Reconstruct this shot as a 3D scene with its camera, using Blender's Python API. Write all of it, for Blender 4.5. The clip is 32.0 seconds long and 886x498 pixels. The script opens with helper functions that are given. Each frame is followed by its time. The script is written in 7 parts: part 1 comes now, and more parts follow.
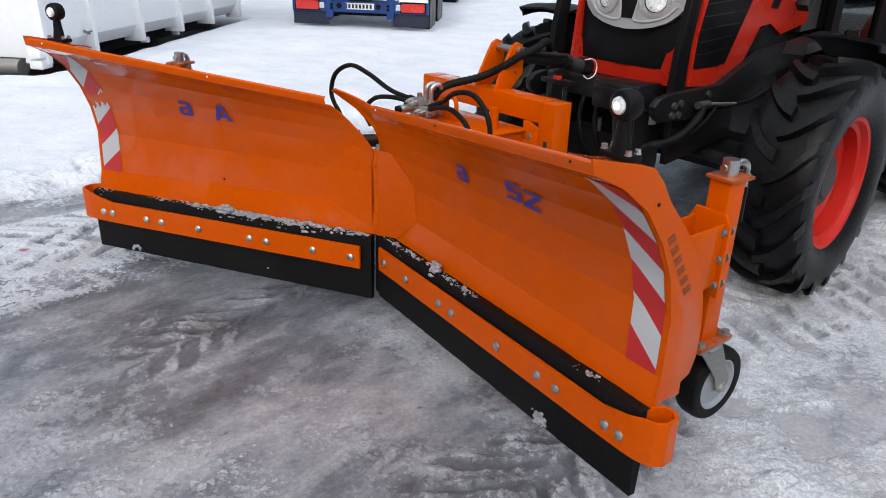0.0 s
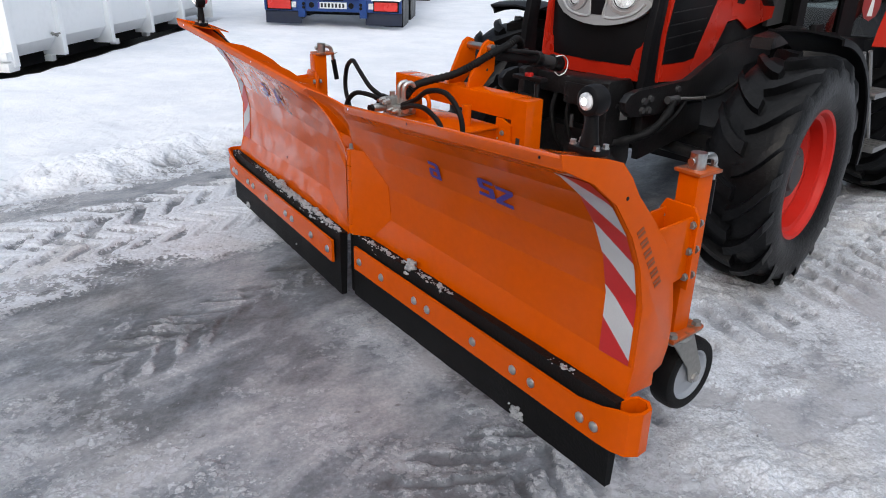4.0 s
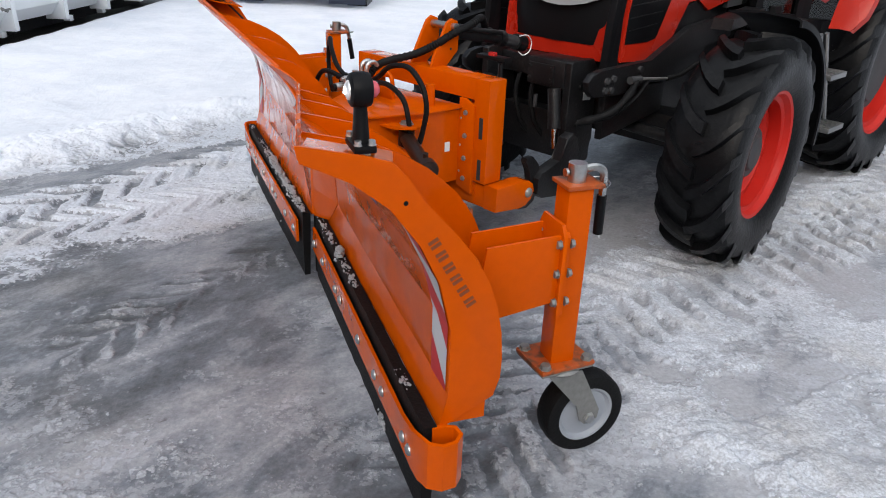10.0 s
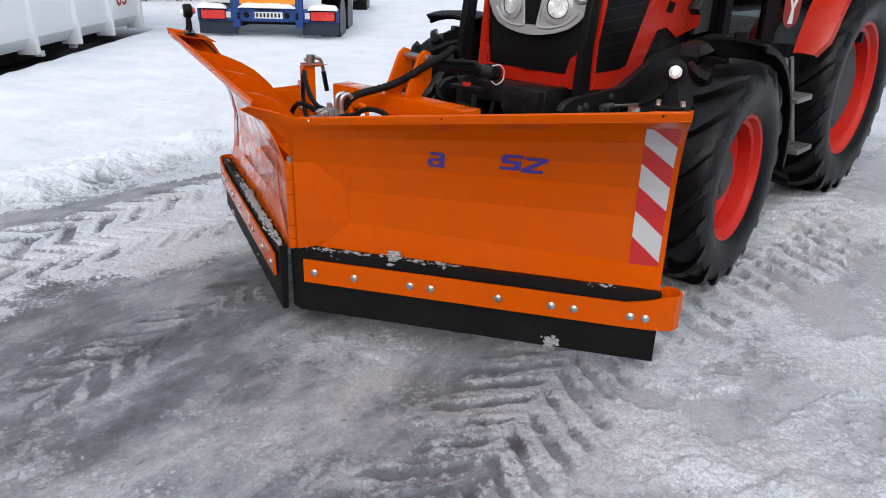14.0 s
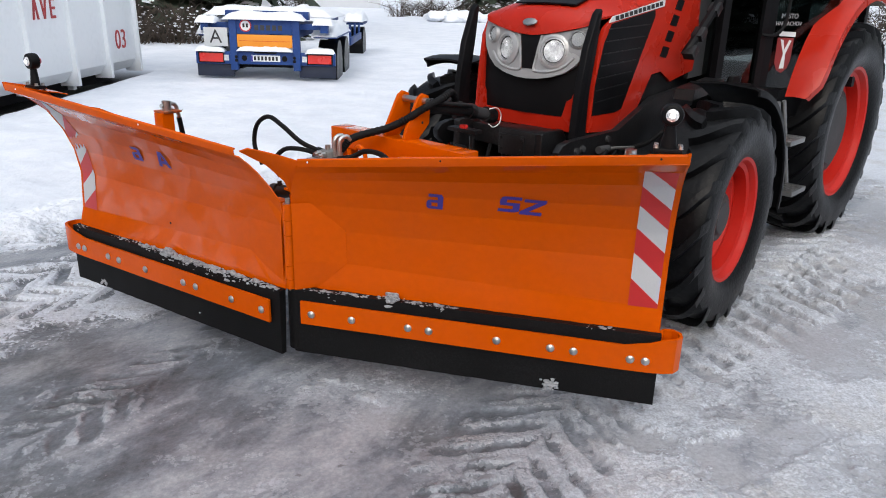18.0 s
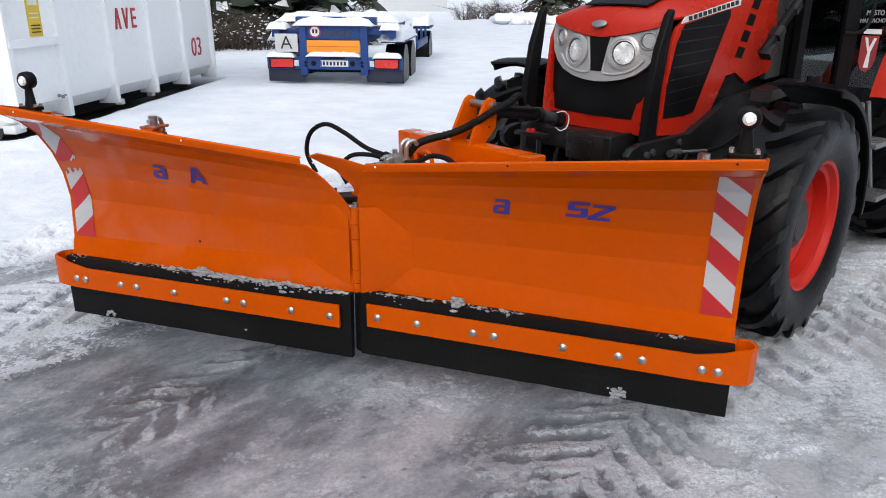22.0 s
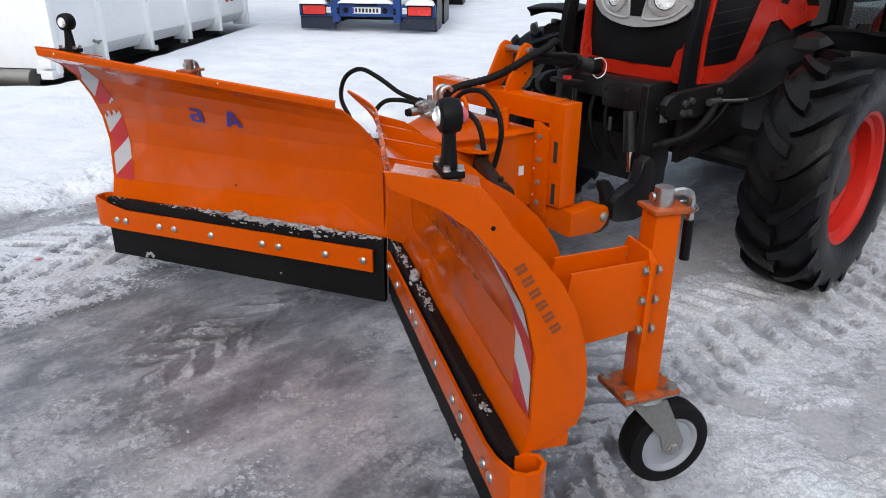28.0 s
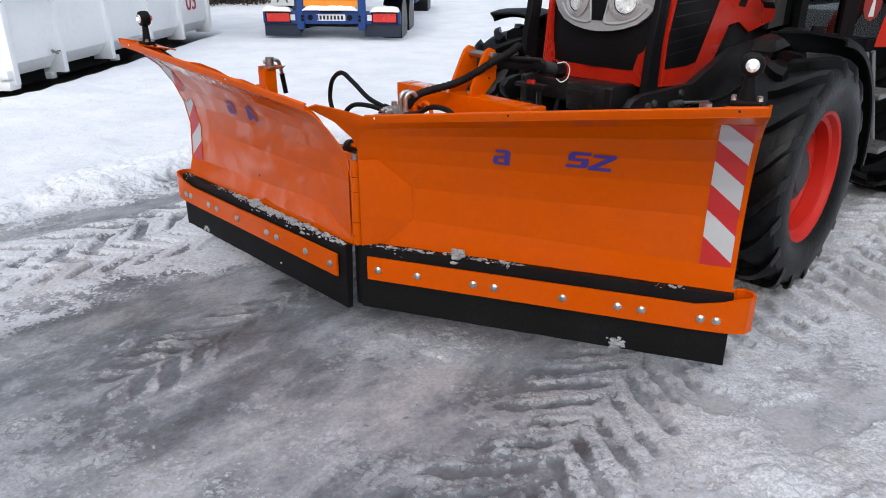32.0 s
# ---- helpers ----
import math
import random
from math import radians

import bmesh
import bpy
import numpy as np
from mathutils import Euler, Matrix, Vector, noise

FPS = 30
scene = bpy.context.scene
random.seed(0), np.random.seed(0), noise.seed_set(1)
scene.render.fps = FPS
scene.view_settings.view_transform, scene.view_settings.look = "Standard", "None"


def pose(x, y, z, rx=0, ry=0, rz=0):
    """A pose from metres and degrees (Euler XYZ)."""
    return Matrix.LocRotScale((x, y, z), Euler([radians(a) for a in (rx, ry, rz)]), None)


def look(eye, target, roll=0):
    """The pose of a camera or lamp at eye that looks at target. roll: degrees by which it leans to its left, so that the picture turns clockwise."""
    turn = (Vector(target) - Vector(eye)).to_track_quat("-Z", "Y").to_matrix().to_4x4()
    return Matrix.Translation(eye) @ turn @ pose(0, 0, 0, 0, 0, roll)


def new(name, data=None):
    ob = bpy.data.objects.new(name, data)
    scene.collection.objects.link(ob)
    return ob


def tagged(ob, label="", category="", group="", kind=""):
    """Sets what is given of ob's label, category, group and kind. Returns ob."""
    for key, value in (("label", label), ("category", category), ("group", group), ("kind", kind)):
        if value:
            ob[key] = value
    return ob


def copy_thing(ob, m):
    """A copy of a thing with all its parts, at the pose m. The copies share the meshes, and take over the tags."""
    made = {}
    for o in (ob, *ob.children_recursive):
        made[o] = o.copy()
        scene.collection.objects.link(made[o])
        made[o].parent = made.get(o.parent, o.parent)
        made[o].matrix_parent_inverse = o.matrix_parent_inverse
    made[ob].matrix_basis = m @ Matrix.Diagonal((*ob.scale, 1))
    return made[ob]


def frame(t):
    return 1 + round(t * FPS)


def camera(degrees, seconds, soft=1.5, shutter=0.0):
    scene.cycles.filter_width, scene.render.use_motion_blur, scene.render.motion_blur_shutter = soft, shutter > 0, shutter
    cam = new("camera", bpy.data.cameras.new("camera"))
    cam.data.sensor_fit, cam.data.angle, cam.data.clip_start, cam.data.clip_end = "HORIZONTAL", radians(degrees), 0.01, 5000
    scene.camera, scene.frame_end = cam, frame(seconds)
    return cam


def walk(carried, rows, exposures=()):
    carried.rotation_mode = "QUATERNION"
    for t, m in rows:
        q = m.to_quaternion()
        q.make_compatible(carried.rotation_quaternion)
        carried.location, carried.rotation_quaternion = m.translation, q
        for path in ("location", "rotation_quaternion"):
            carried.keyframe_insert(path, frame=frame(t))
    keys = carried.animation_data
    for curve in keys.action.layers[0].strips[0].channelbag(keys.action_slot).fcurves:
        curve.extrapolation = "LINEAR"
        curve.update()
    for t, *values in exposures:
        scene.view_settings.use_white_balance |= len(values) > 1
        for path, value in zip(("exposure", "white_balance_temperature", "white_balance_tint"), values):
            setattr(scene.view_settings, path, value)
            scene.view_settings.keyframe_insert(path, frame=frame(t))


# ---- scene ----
cam = camera(62.29, 32.0, soft=1.0)

PATH = [
    (0.0, pose(-0.005, -0.002, 1.697, 66.98, -1.59, 0.00)),
    (0.5, pose(-0.011, -0.006, 1.694, 67.08, -1.64, -0.07)),
    (1.0, pose(-0.007, -0.011, 1.693, 66.98, -1.54, -0.10)),
    (1.5, pose(-0.001, -0.012, 1.692, 66.97, -1.45, -0.21)),
    (2.0, pose(0.000, -0.013, 1.692, 66.97, -1.38, -0.41)),
    (2.5, pose(0.004, -0.014, 1.694, 66.96, -1.31, -0.69)),
    (3.0, pose(0.005, -0.015, 1.696, 66.93, -1.34, -1.08)),
    (3.5, pose(0.007, -0.017, 1.699, 66.92, -1.25, -1.51)),
    (5.5, pose(0.016, -0.007, 1.700, 66.77, -1.64, -3.75)),
    (6.0, pose(0.021, -0.006, 1.703, 66.75, -1.77, -4.38)),
    (6.5, pose(0.024, -0.010, 1.705, 66.76, -1.85, -4.87)),
    (7.0, pose(0.025, -0.011, 1.706, 66.79, -1.91, -5.37)),
    (7.5, pose(0.027, -0.012, 1.706, 66.74, -2.13, -5.66)),
    (8.0, pose(0.025, -0.012, 1.699, 66.61, -2.38, -5.79)),
    (8.5, pose(0.024, -0.012, 1.695, 66.38, -2.61, -5.44)),
    (9.0, pose(0.019, -0.010, 1.695, 66.00, -2.52, -4.97)),
    (9.5, pose(0.017, -0.011, 1.694, 65.69, -2.33, -4.67)),
    (10.0, pose(0.017, -0.012, 1.693, 65.52, -1.99, -4.55)),
    (10.5, pose(0.017, -0.010, 1.692, 65.30, -1.94, -4.44)),
    (11.0, pose(0.014, -0.008, 1.691, 65.14, -1.78, -4.38)),
    (11.5, pose(0.009, -0.004, 1.693, 65.01, -1.57, -4.57)),
    (12.0, pose(0.013, -0.001, 1.693, 65.09, -1.33, -4.94)),
    (12.5, pose(0.014, -0.001, 1.697, 65.46, -1.29, -5.37)),
    (13.0, pose(0.023, -0.007, 1.697, 66.16, -1.21, -5.84)),
    (13.5, pose(0.021, -0.006, 1.706, 66.77, -1.30, -6.28)),
    (14.0, pose(0.022, -0.005, 1.710, 67.59, -1.31, -6.61)),
    (14.5, pose(0.026, -0.006, 1.713, 68.45, -1.18, -7.00)),
    (16.5, pose(0.028, 0.006, 1.715, 70.51, -0.95, -8.40)),
    (17.0, pose(0.028, 0.010, 1.714, 70.63, -0.95, -8.56)),
    (17.5, pose(0.020, 0.009, 1.712, 70.76, -1.34, -8.20)),
    (18.0, pose(0.008, 0.010, 1.711, 70.74, -1.50, -7.00)),
    (18.5, pose(0.001, 0.014, 1.713, 70.63, -1.00, -4.05)),
    (19.0, pose(-0.003, 0.014, 1.714, 70.60, -0.70, -2.31)),
    (19.5, pose(-0.005, 0.013, 1.713, 70.65, -0.57, -1.51)),
    (20.0, pose(-0.009, 0.012, 1.714, 70.69, -0.51, -1.56)),
    (20.5, pose(-0.009, 0.013, 1.715, 70.80, -0.49, -1.71)),
    (21.0, pose(-0.007, 0.016, 1.717, 70.80, -0.41, -1.77)),
    (21.5, pose(-0.004, 0.018, 1.716, 70.86, -0.36, -2.01)),
    (22.0, pose(0.000, 0.022, 1.717, 70.86, -0.36, -2.12)),
    (22.5, pose(0.004, 0.021, 1.716, 70.87, -0.35, -2.24)),
    (23.0, pose(0.002, 0.021, 1.717, 70.81, -0.33, -2.43)),
    (23.5, pose(-0.002, 0.019, 1.713, 70.56, -0.51, -2.48)),
    (24.0, pose(-0.009, 0.019, 1.711, 70.05, -0.70, -2.38)),
    (24.5, pose(-0.014, 0.020, 1.709, 69.60, -0.81, -1.96)),
    (25.0, pose(-0.017, 0.019, 1.707, 69.11, -0.82, -1.36)),
    (25.5, pose(-0.018, 0.013, 1.706, 68.73, -0.76, -0.77)),
    (27.5, pose(-0.018, 0.006, 1.696, 67.39, -0.42, 0.39)),
    (28.0, pose(-0.018, 0.003, 1.695, 67.15, -0.41, 0.33)),
    (28.5, pose(-0.020, -0.001, 1.693, 66.97, -0.37, 0.12)),
    (29.0, pose(-0.020, 0.000, 1.693, 66.78, -0.28, -0.14)),
    (29.5, pose(-0.011, 0.003, 1.689, 66.74, -0.25, -0.45)),
    (30.0, pose(-0.010, 0.009, 1.688, 66.79, -0.29, -0.91)),
    (30.5, pose(-0.011, 0.008, 1.688, 67.00, -0.46, -1.29)),
    (31.0, pose(-0.011, 0.011, 1.690, 67.16, -0.41, -1.65)),
    (31.5, pose(-0.009, 0.010, 1.690, 67.28, -0.35, -1.89)),
    (32.0, pose(-0.003, 0.011, 1.692, 67.61, -0.12, -2.25)),
]
walk(cam, PATH)

RIGHT_TURN = [(0, -34.9), (6.65, -35.0), (7.0, -37.5), (7.5, -42.5), (8.0, -47.9), (8.4, -52.6), (8.5, -53.1), (8.6, -53.3), (10.55, -53.4), (10.7, -52.2), (11.0, -47.1), (11.5, -35.6), (12.0, -22.5), (12.5, -9.1), (12.75, -2.4), (12.88, -0.2), (13, 0.0), (22.38, 0.0), (22.5, -1.9), (23.0, -13.8), (23.5, -23.2), (24.0, -32.8), (24.5, -41.3), (25.0, -50.4), (25.15, -53.0), (25.25, -53.6), (27.6, -53.5), (28.0, -52.9), (28.5, -50.7), (29.0, -37.3), (29.5, -24.4), (30.0, -8.6), (30.3, -0.6), (30.4, 0.2), (32, 0.1)]
LEFT_TURN = [(0, 1.3), (0.38, 1.2), (0.5, -0.5), (1.0, -6.5), (1.5, -11.5), (2.0, -16.9), (2.5, -22.1), (3.0, -27.7), (3.5, -32.9), (4.3, -41.4), (5.05, -49.6), (5.2, -50.6), (16.4, -50.6), (16.5, -50.2), (17.0, -38.7), (17.5, -28.6), (18.0, -18.6), (18.5, -9.7), (19.0, -0.0), (19.08, 1.2), (19.2, 1.4), (30.98, 1.3), (31.1, 0.3), (31.5, -11.8), (32, -26.2)]

# ---- light ----
world = bpy.data.worlds.new("overcast")
scene.world = world
world.use_nodes = True
wn = world.node_tree.nodes
wl = world.node_tree.links
wn.clear()
sky = wn.new("ShaderNodeTexSky")
sky.sky_type = "NISHITA"
sky.sun_disc = False
sky.sun_elevation = radians(38)
sky.sun_rotation = radians(200)
sky.air_density = 1.0
sky.dust_density = 4.0
pale = wn.new("ShaderNodeHueSaturation")
pale.inputs["Saturation"].default_value = 0.6
back = wn.new("ShaderNodeBackground")
back.inputs["Strength"].default_value = 0.10
wout = wn.new("ShaderNodeOutputWorld")
wl.new(sky.outputs[0], pale.inputs["Color"])
wl.new(pale.outputs[0], back.inputs["Color"])
wl.new(back.outputs[0], wout.inputs["Surface"])

sun_data = bpy.data.lights.new("sun", "SUN")
sun_data.energy = 1.5
sun_data.angle = radians(110)
sun_data.color = (0.945, 0.985, 1.015)
sun = new("sun", sun_data)
sun.matrix_world = look((3.5, -3, 15), (0, 3, 0))
scene.view_settings.exposure = 0.36


# ---- materials ----
def mat(name, color, rough=0.5, metal=0.0, vary=0.08, grain=60.0, bump=0.0, coat=0.0, broad=3.0, dirt=0.0, dirt_color=(0.3, 0.3, 0.3), spec=0.5, wet=0.0, film_ior=1.15):
    m = bpy.data.materials.new(name)
    m.use_nodes = True
    n, l = m.node_tree.nodes, m.node_tree.links
    b = n["Principled BSDF"]
    b.inputs["Metallic"].default_value = metal
    b.inputs["Coat Weight"].default_value = coat
    b.inputs["Coat Roughness"].default_value = 0.12
    b.inputs["Specular IOR Level"].default_value = spec
    tc = n.new("ShaderNodeTexCoord")
    fine = n.new("ShaderNodeTexNoise")
    fine.inputs["Scale"].default_value = grain
    fine.inputs["Detail"].default_value = 6
    wide = n.new("ShaderNodeTexNoise")
    wide.inputs["Scale"].default_value = broad
    wide.inputs["Detail"].default_value = 5
    for t in (fine, wide):
        l.new(tc.outputs["Object"], t.inputs["Vector"])
    add = n.new("ShaderNodeMath")
    add.operation = "ADD"
    l.new(fine.outputs["Fac"], add.inputs[0])
    l.new(wide.outputs["Fac"], add.inputs[1])
    half = n.new("ShaderNodeMath")
    half.operation = "MULTIPLY"
    half.inputs[1].default_value = 0.5
    l.new(add.outputs[0], half.inputs[0])
    ramp = n.new("ShaderNodeMapRange")
    ramp.inputs["From Min"].default_value = 0.3
    ramp.inputs["From Max"].default_value = 0.7
    ramp.inputs["To Min"].default_value = 1 - vary
    ramp.inputs["To Max"].default_value = 1 + vary
    l.new(half.outputs[0], ramp.inputs["Value"])
    mul = n.new("ShaderNodeMix")
    mul.data_type = "RGBA"
    mul.blend_type = "MULTIPLY"
    mul.inputs["Factor"].default_value = 1
    mul.inputs["A"].default_value = (*color, 1)
    l.new(ramp.outputs["Result"], mul.inputs["B"])
    last = mul.outputs["Result"]
    if dirt:
        spots = n.new("ShaderNodeMapRange")
        spots.inputs["From Min"].default_value = 0.52 if dirt < 0.8 else 0.47
        spots.inputs["From Max"].default_value = 0.68 if dirt < 0.8 else 0.60
        spots.inputs["To Max"].default_value = dirt
        l.new(half.outputs[0], spots.inputs["Value"])
        mix = n.new("ShaderNodeMix")
        mix.data_type = "RGBA"
        l.new(spots.outputs["Result"], mix.inputs["Factor"])
        l.new(last, mix.inputs["A"])
        mix.inputs["B"].default_value = (*dirt_color, 1)
        last = mix.outputs["Result"]
    l.new(last, b.inputs["Base Color"])
    rr = n.new("ShaderNodeMapRange")
    rr.inputs["From Min"].default_value = 0.3
    rr.inputs["From Max"].default_value = 0.7
    rr.inputs["To Min"].default_value = max(0.02, rough - 0.07)
    rr.inputs["To Max"].default_value = min(1, rough + 0.07)
    l.new(wide.outputs["Fac"], rr.inputs["Value"])
    l.new(rr.outputs["Result"], b.inputs["Roughness"])
    if wet:
        # a thin film of melt water that has drawn together into patches
        film = n.new("ShaderNodeTexNoise")
        film.inputs["Scale"].default_value = wet
        film.inputs["Detail"].default_value = 7
        film.inputs["Roughness"].default_value = 0.6
        l.new(tc.outputs["Object"], film.inputs["Vector"])
        fr = n.new("ShaderNodeMapRange")
        fr.inputs["From Min"].default_value = 0.45
        fr.inputs["From Max"].default_value = 0.57
        l.new(film.outputs["Fac"], fr.inputs["Value"])
        l.new(fr.outputs["Result"], b.inputs["Coat Weight"])
        b.inputs["Coat Roughness"].default_value = 0.04
        b.inputs["Coat IOR"].default_value = film_ior
    if bump:
        bp = n.new("ShaderNodeBump")
        bp.inputs["Strength"].default_value = bump
        bp.inputs["Distance"].default_value = 0.01
        l.new(fine.outputs["Fac"], bp.inputs["Height"])
        l.new(bp.outputs[0], b.inputs["Normal"])
    return m


def glow(name, color, strength, rough=0.2):
    m = mat(name, color, rough, vary=0.02)
    b = m.node_tree.nodes["Principled BSDF"]
    b.inputs["Emission Color"].default_value = (*color, 1)
    b.inputs["Emission Strength"].default_value = strength
    return m


ORANGE = mat("orange_paint", (0.60, 0.086, 0.0002), 0.19, vary=0.06, grain=35, broad=2.2, bump=0.010, spec=0.10, wet=5.0)
ORANGE_WET = mat("wet_orange_paint", (0.59, 0.084, 0.0002), 0.17, vary=0.06, grain=35, broad=2.2, bump=0.008, spec=0.14, wet=6.0, film_ior=1.36)
ORANGE_WORN = mat("orange_paint_worn", (0.42, 0.075, 0.007), 0.45, vary=0.15, grain=40, broad=14, bump=0.10, dirt=0.9, dirt_color=(0.085, 0.042, 0.022))
RUBBER = mat("black_rubber", (0.006, 0.006, 0.0065), 0.6, vary=0.25, grain=120, bump=0.2, dirt=0.10, dirt_color=(0.05, 0.05, 0.055), spec=0.15)
TYRE = mat("tyre_rubber", (0.0045, 0.0048, 0.0056), 0.36, vary=0.4, grain=50, broad=5, bump=0.25, dirt=0.5, dirt_color=(0.016, 0.0165, 0.018), spec=0.17)
BLACK = mat("black_plastic", (0.006, 0.006, 0.007), 0.42, vary=0.2, grain=150, bump=0.06, spec=0.13)
BLACK_METAL = mat("black_painted_steel", (0.009, 0.009, 0.010), 0.38, vary=0.4, grain=75, broad=6, bump=0.16, dirt=0.6, dirt_color=(0.030, 0.030, 0.030), spec=0.34)
STEEL = mat("zinc_steel", (0.55, 0.55, 0.54), 0.33, metal=1.0, vary=0.15, grain=90, bump=0.05)
GREY_STEEL = mat("grey_cast_steel", (0.27, 0.27, 0.26), 0.5, metal=0.6, vary=0.2, grain=60, bump=0.1)
CHROME = mat("chrome_rod", (0.75, 0.75, 0.75), 0.15, metal=1.0, vary=0.05)
RED = mat("red_paint", (0.46, 0.019, 0.007), 0.28, vary=0.05, grain=30, spec=0.3)
HUB_GREY = mat("dirty_grey_hub", (0.035, 0.035, 0.037), 0.6, vary=0.25, grain=40, bump=0.1)
SILVER_LIGHT = mat("pale_silver_plastic", (0.46, 0.47, 0.48), 0.3, metal=0.3, vary=0.03)
SIGN_RED = mat("faded_red_sticker", (0.26, 0.03, 0.03), 0.4, vary=0.1)
RIM_RED = mat("red_rim_paint", (0.50, 0.016, 0.009), 0.42, vary=0.08, grain=30, dirt=0.15, dirt_color=(0.2, 0.04, 0.03), spec=0.25)
SILVER = mat("silver_plastic", (0.43, 0.44, 0.455), 0.32, metal=0.35, vary=0.03)
STRIPE_RED = mat("red_reflective_film", (0.50, 0.018, 0.02), 0.38, vary=0.1, grain=250)
STRIPE_WHITE = mat("white_reflective_film", (0.50, 0.515, 0.54), 0.38, vary=0.08, grain=250)
BLUE_FILM = mat("blue_vinyl", (0.045, 0.03, 0.26), 0.4, vary=0.05)
CASTOR_GREY = mat("grey_nylon", (0.30, 0.325, 0.365), 0.5, vary=0.06, grain=20)
WHITE_PAINT = mat("white_container_paint", (0.83, 0.855, 0.88), 0.55, vary=0.06, grain=12, broad=0.9, bump=0.06, dirt=0.12, dirt_color=(0.5, 0.5, 0.48))
RED_LETTER = mat("red_stencil_paint", (0.42, 0.05, 0.05), 0.6, vary=0.2, grain=60)
YELLOW = mat("yellow_sticker", (0.7, 0.5, 0.04), 0.5, vary=0.08)
BLUE = mat("blue_trailer_paint", (0.013, 0.048, 0.19), 0.45, vary=0.2, grain=15, dirt=0.15, dirt_color=(0.04, 0.06, 0.1), spec=0.3)
BLUE_DARK = mat("dark_blue_flap", (0.008, 0.014, 0.035), 0.6, vary=0.2, grain=15)
DARK = mat("dark_underside", (0.02, 0.02, 0.022), 0.8, vary=0.3)
TAIL_RED = mat("red_lamp_lens", (0.6, 0.03, 0.025), 0.25, vary=0.1, grain=80)
AMBER = mat("orange_board", (0.75, 0.27, 0.015), 0.45, vary=0.06)
PLATE_WHITE = mat("white_plate", (0.7, 0.72, 0.72), 0.45, vary=0.04)
SIGN_GREY = mat("weathered_white_sign", (0.50, 0.52, 0.53), 0.5, vary=0.1, grain=15)
INK = mat("black_ink", (0.015, 0.015, 0.015), 0.5, vary=0.1)
SNOW = mat("clean_snow", (0.80, 0.83, 0.88), 0.75, vary=0.03, grain=90, broad=4, bump=0.35, spec=0.25)
# brown for the shade seen inside the end plate's slots
CUT = mat("slot_shade_brown", (0.20, 0.045, 0.012), 0.5, vary=0.2)
ICE_CRUMB = mat("icy_snow_clump", (0.36, 0.375, 0.40), 0.45, vary=0.25, grain=140, broad=30, bump=0.6)
BARREL = mat("brown_black_cylinder", (0.022, 0.012, 0.009), 0.35, vary=0.3, grain=40, dirt=0.3, dirt_color=(0.05, 0.03, 0.025), spec=0.3)
ALU = mat("aluminium_tread", (0.30, 0.30, 0.30), 0.4, metal=0.9, vary=0.1, grain=80, bump=0.1)
BARK = mat("dark_bark", (0.05, 0.04, 0.032), 0.9, vary=0.35, grain=30, bump=0.4)
NEEDLES = mat("dark_foliage", (0.028, 0.042, 0.026), 0.8, vary=0.4, grain=8)
TWIG = mat("brown_twigs", (0.06, 0.045, 0.035), 0.9, vary=0.35, grain=12)
LAMP_ON = glow("lit_lamp_core", (0.95, 0.97, 1.0), 4.0)
# strong mottling puts sparkle and dark reflections into the reflector's colour
REFLECT = mat("bright_reflector", (0.95, 0.96, 0.98), 0.22, metal=0.5, vary=0.6, grain=60, broad=26)
LAMP_RED = mat("red_marker_lens", (0.74, 0.13, 0.16), 0.12, vary=0.05)
CLEAR = mat("clear_lamp_cover", (0.72, 0.74, 0.76), 0.08, metal=0.55, vary=0.25, grain=55, broad=25)
GREY_WALL = mat("grey_hall_wall", (0.55, 0.57, 0.6), 0.7, vary=0.05)

GLASS = bpy.data.materials.new("cab_glass")
GLASS.use_nodes = True
gb = GLASS.node_tree.nodes["Principled BSDF"]
gb.inputs["Base Color"].default_value = (0.10, 0.125, 0.12, 1)
gb.inputs["Roughness"].default_value = 0.03
gb.inputs["Transmission Weight"].default_value = 1.0
gb.inputs["IOR"].default_value = 1.45

LENS = bpy.data.materials.new("clear_lens")
LENS.use_nodes = True
lb = LENS.node_tree.nodes["Principled BSDF"]
lb.inputs["Base Color"].default_value = (0.95, 0.96, 0.97, 1)
lb.inputs["Roughness"].default_value = 0.04
lb.inputs["Transmission Weight"].default_value = 1.0
lb.inputs["IOR"].default_value = 1.1


# ---- mesh helpers ----
def part(name, bm, material, parent, label="", angle=38, kind=""):
    bmesh.ops.recalc_face_normals(bm, faces=bm.faces)
    lim = radians(angle)
    for f in bm.faces:
        f.smooth = True
    for e in bm.edges:
        e.smooth = not (len(e.link_faces) == 2 and e.calc_face_angle(0) > lim)
    me = bpy.data.meshes.new(name)
    bm.to_mesh(me)
    bm.free()
    for mm in material if isinstance(material, (list, tuple)) else [material]:
        me.materials.append(mm)
    ob = new(name, me)
    if parent:
        ob.parent = parent
    if label or kind:
        tagged(ob, label, kind=kind)
    return ob


def empty(name, m, label, category, group="", kind=""):
    ob = new(name)
    ob.empty_display_size = 0.1
    ob.matrix_basis = m
    return tagged(ob, label, category, group, kind)


def box(bm, c, s, m=None, bevel=0.0):
    """A box with centre c and size s, under the matrix m."""
    k = Matrix.Translation(c) @ Matrix.Diagonal((*s, 1))
    r = bmesh.ops.create_cube(bm, size=1, matrix=(m @ k) if m else k)
    if bevel:
        edges = list({e for v in r["verts"] for e in v.link_edges})
        bmesh.ops.bevel(bm, geom=edges, offset=bevel, segments=2, affect="EDGES", profile=0.6)
    return bm


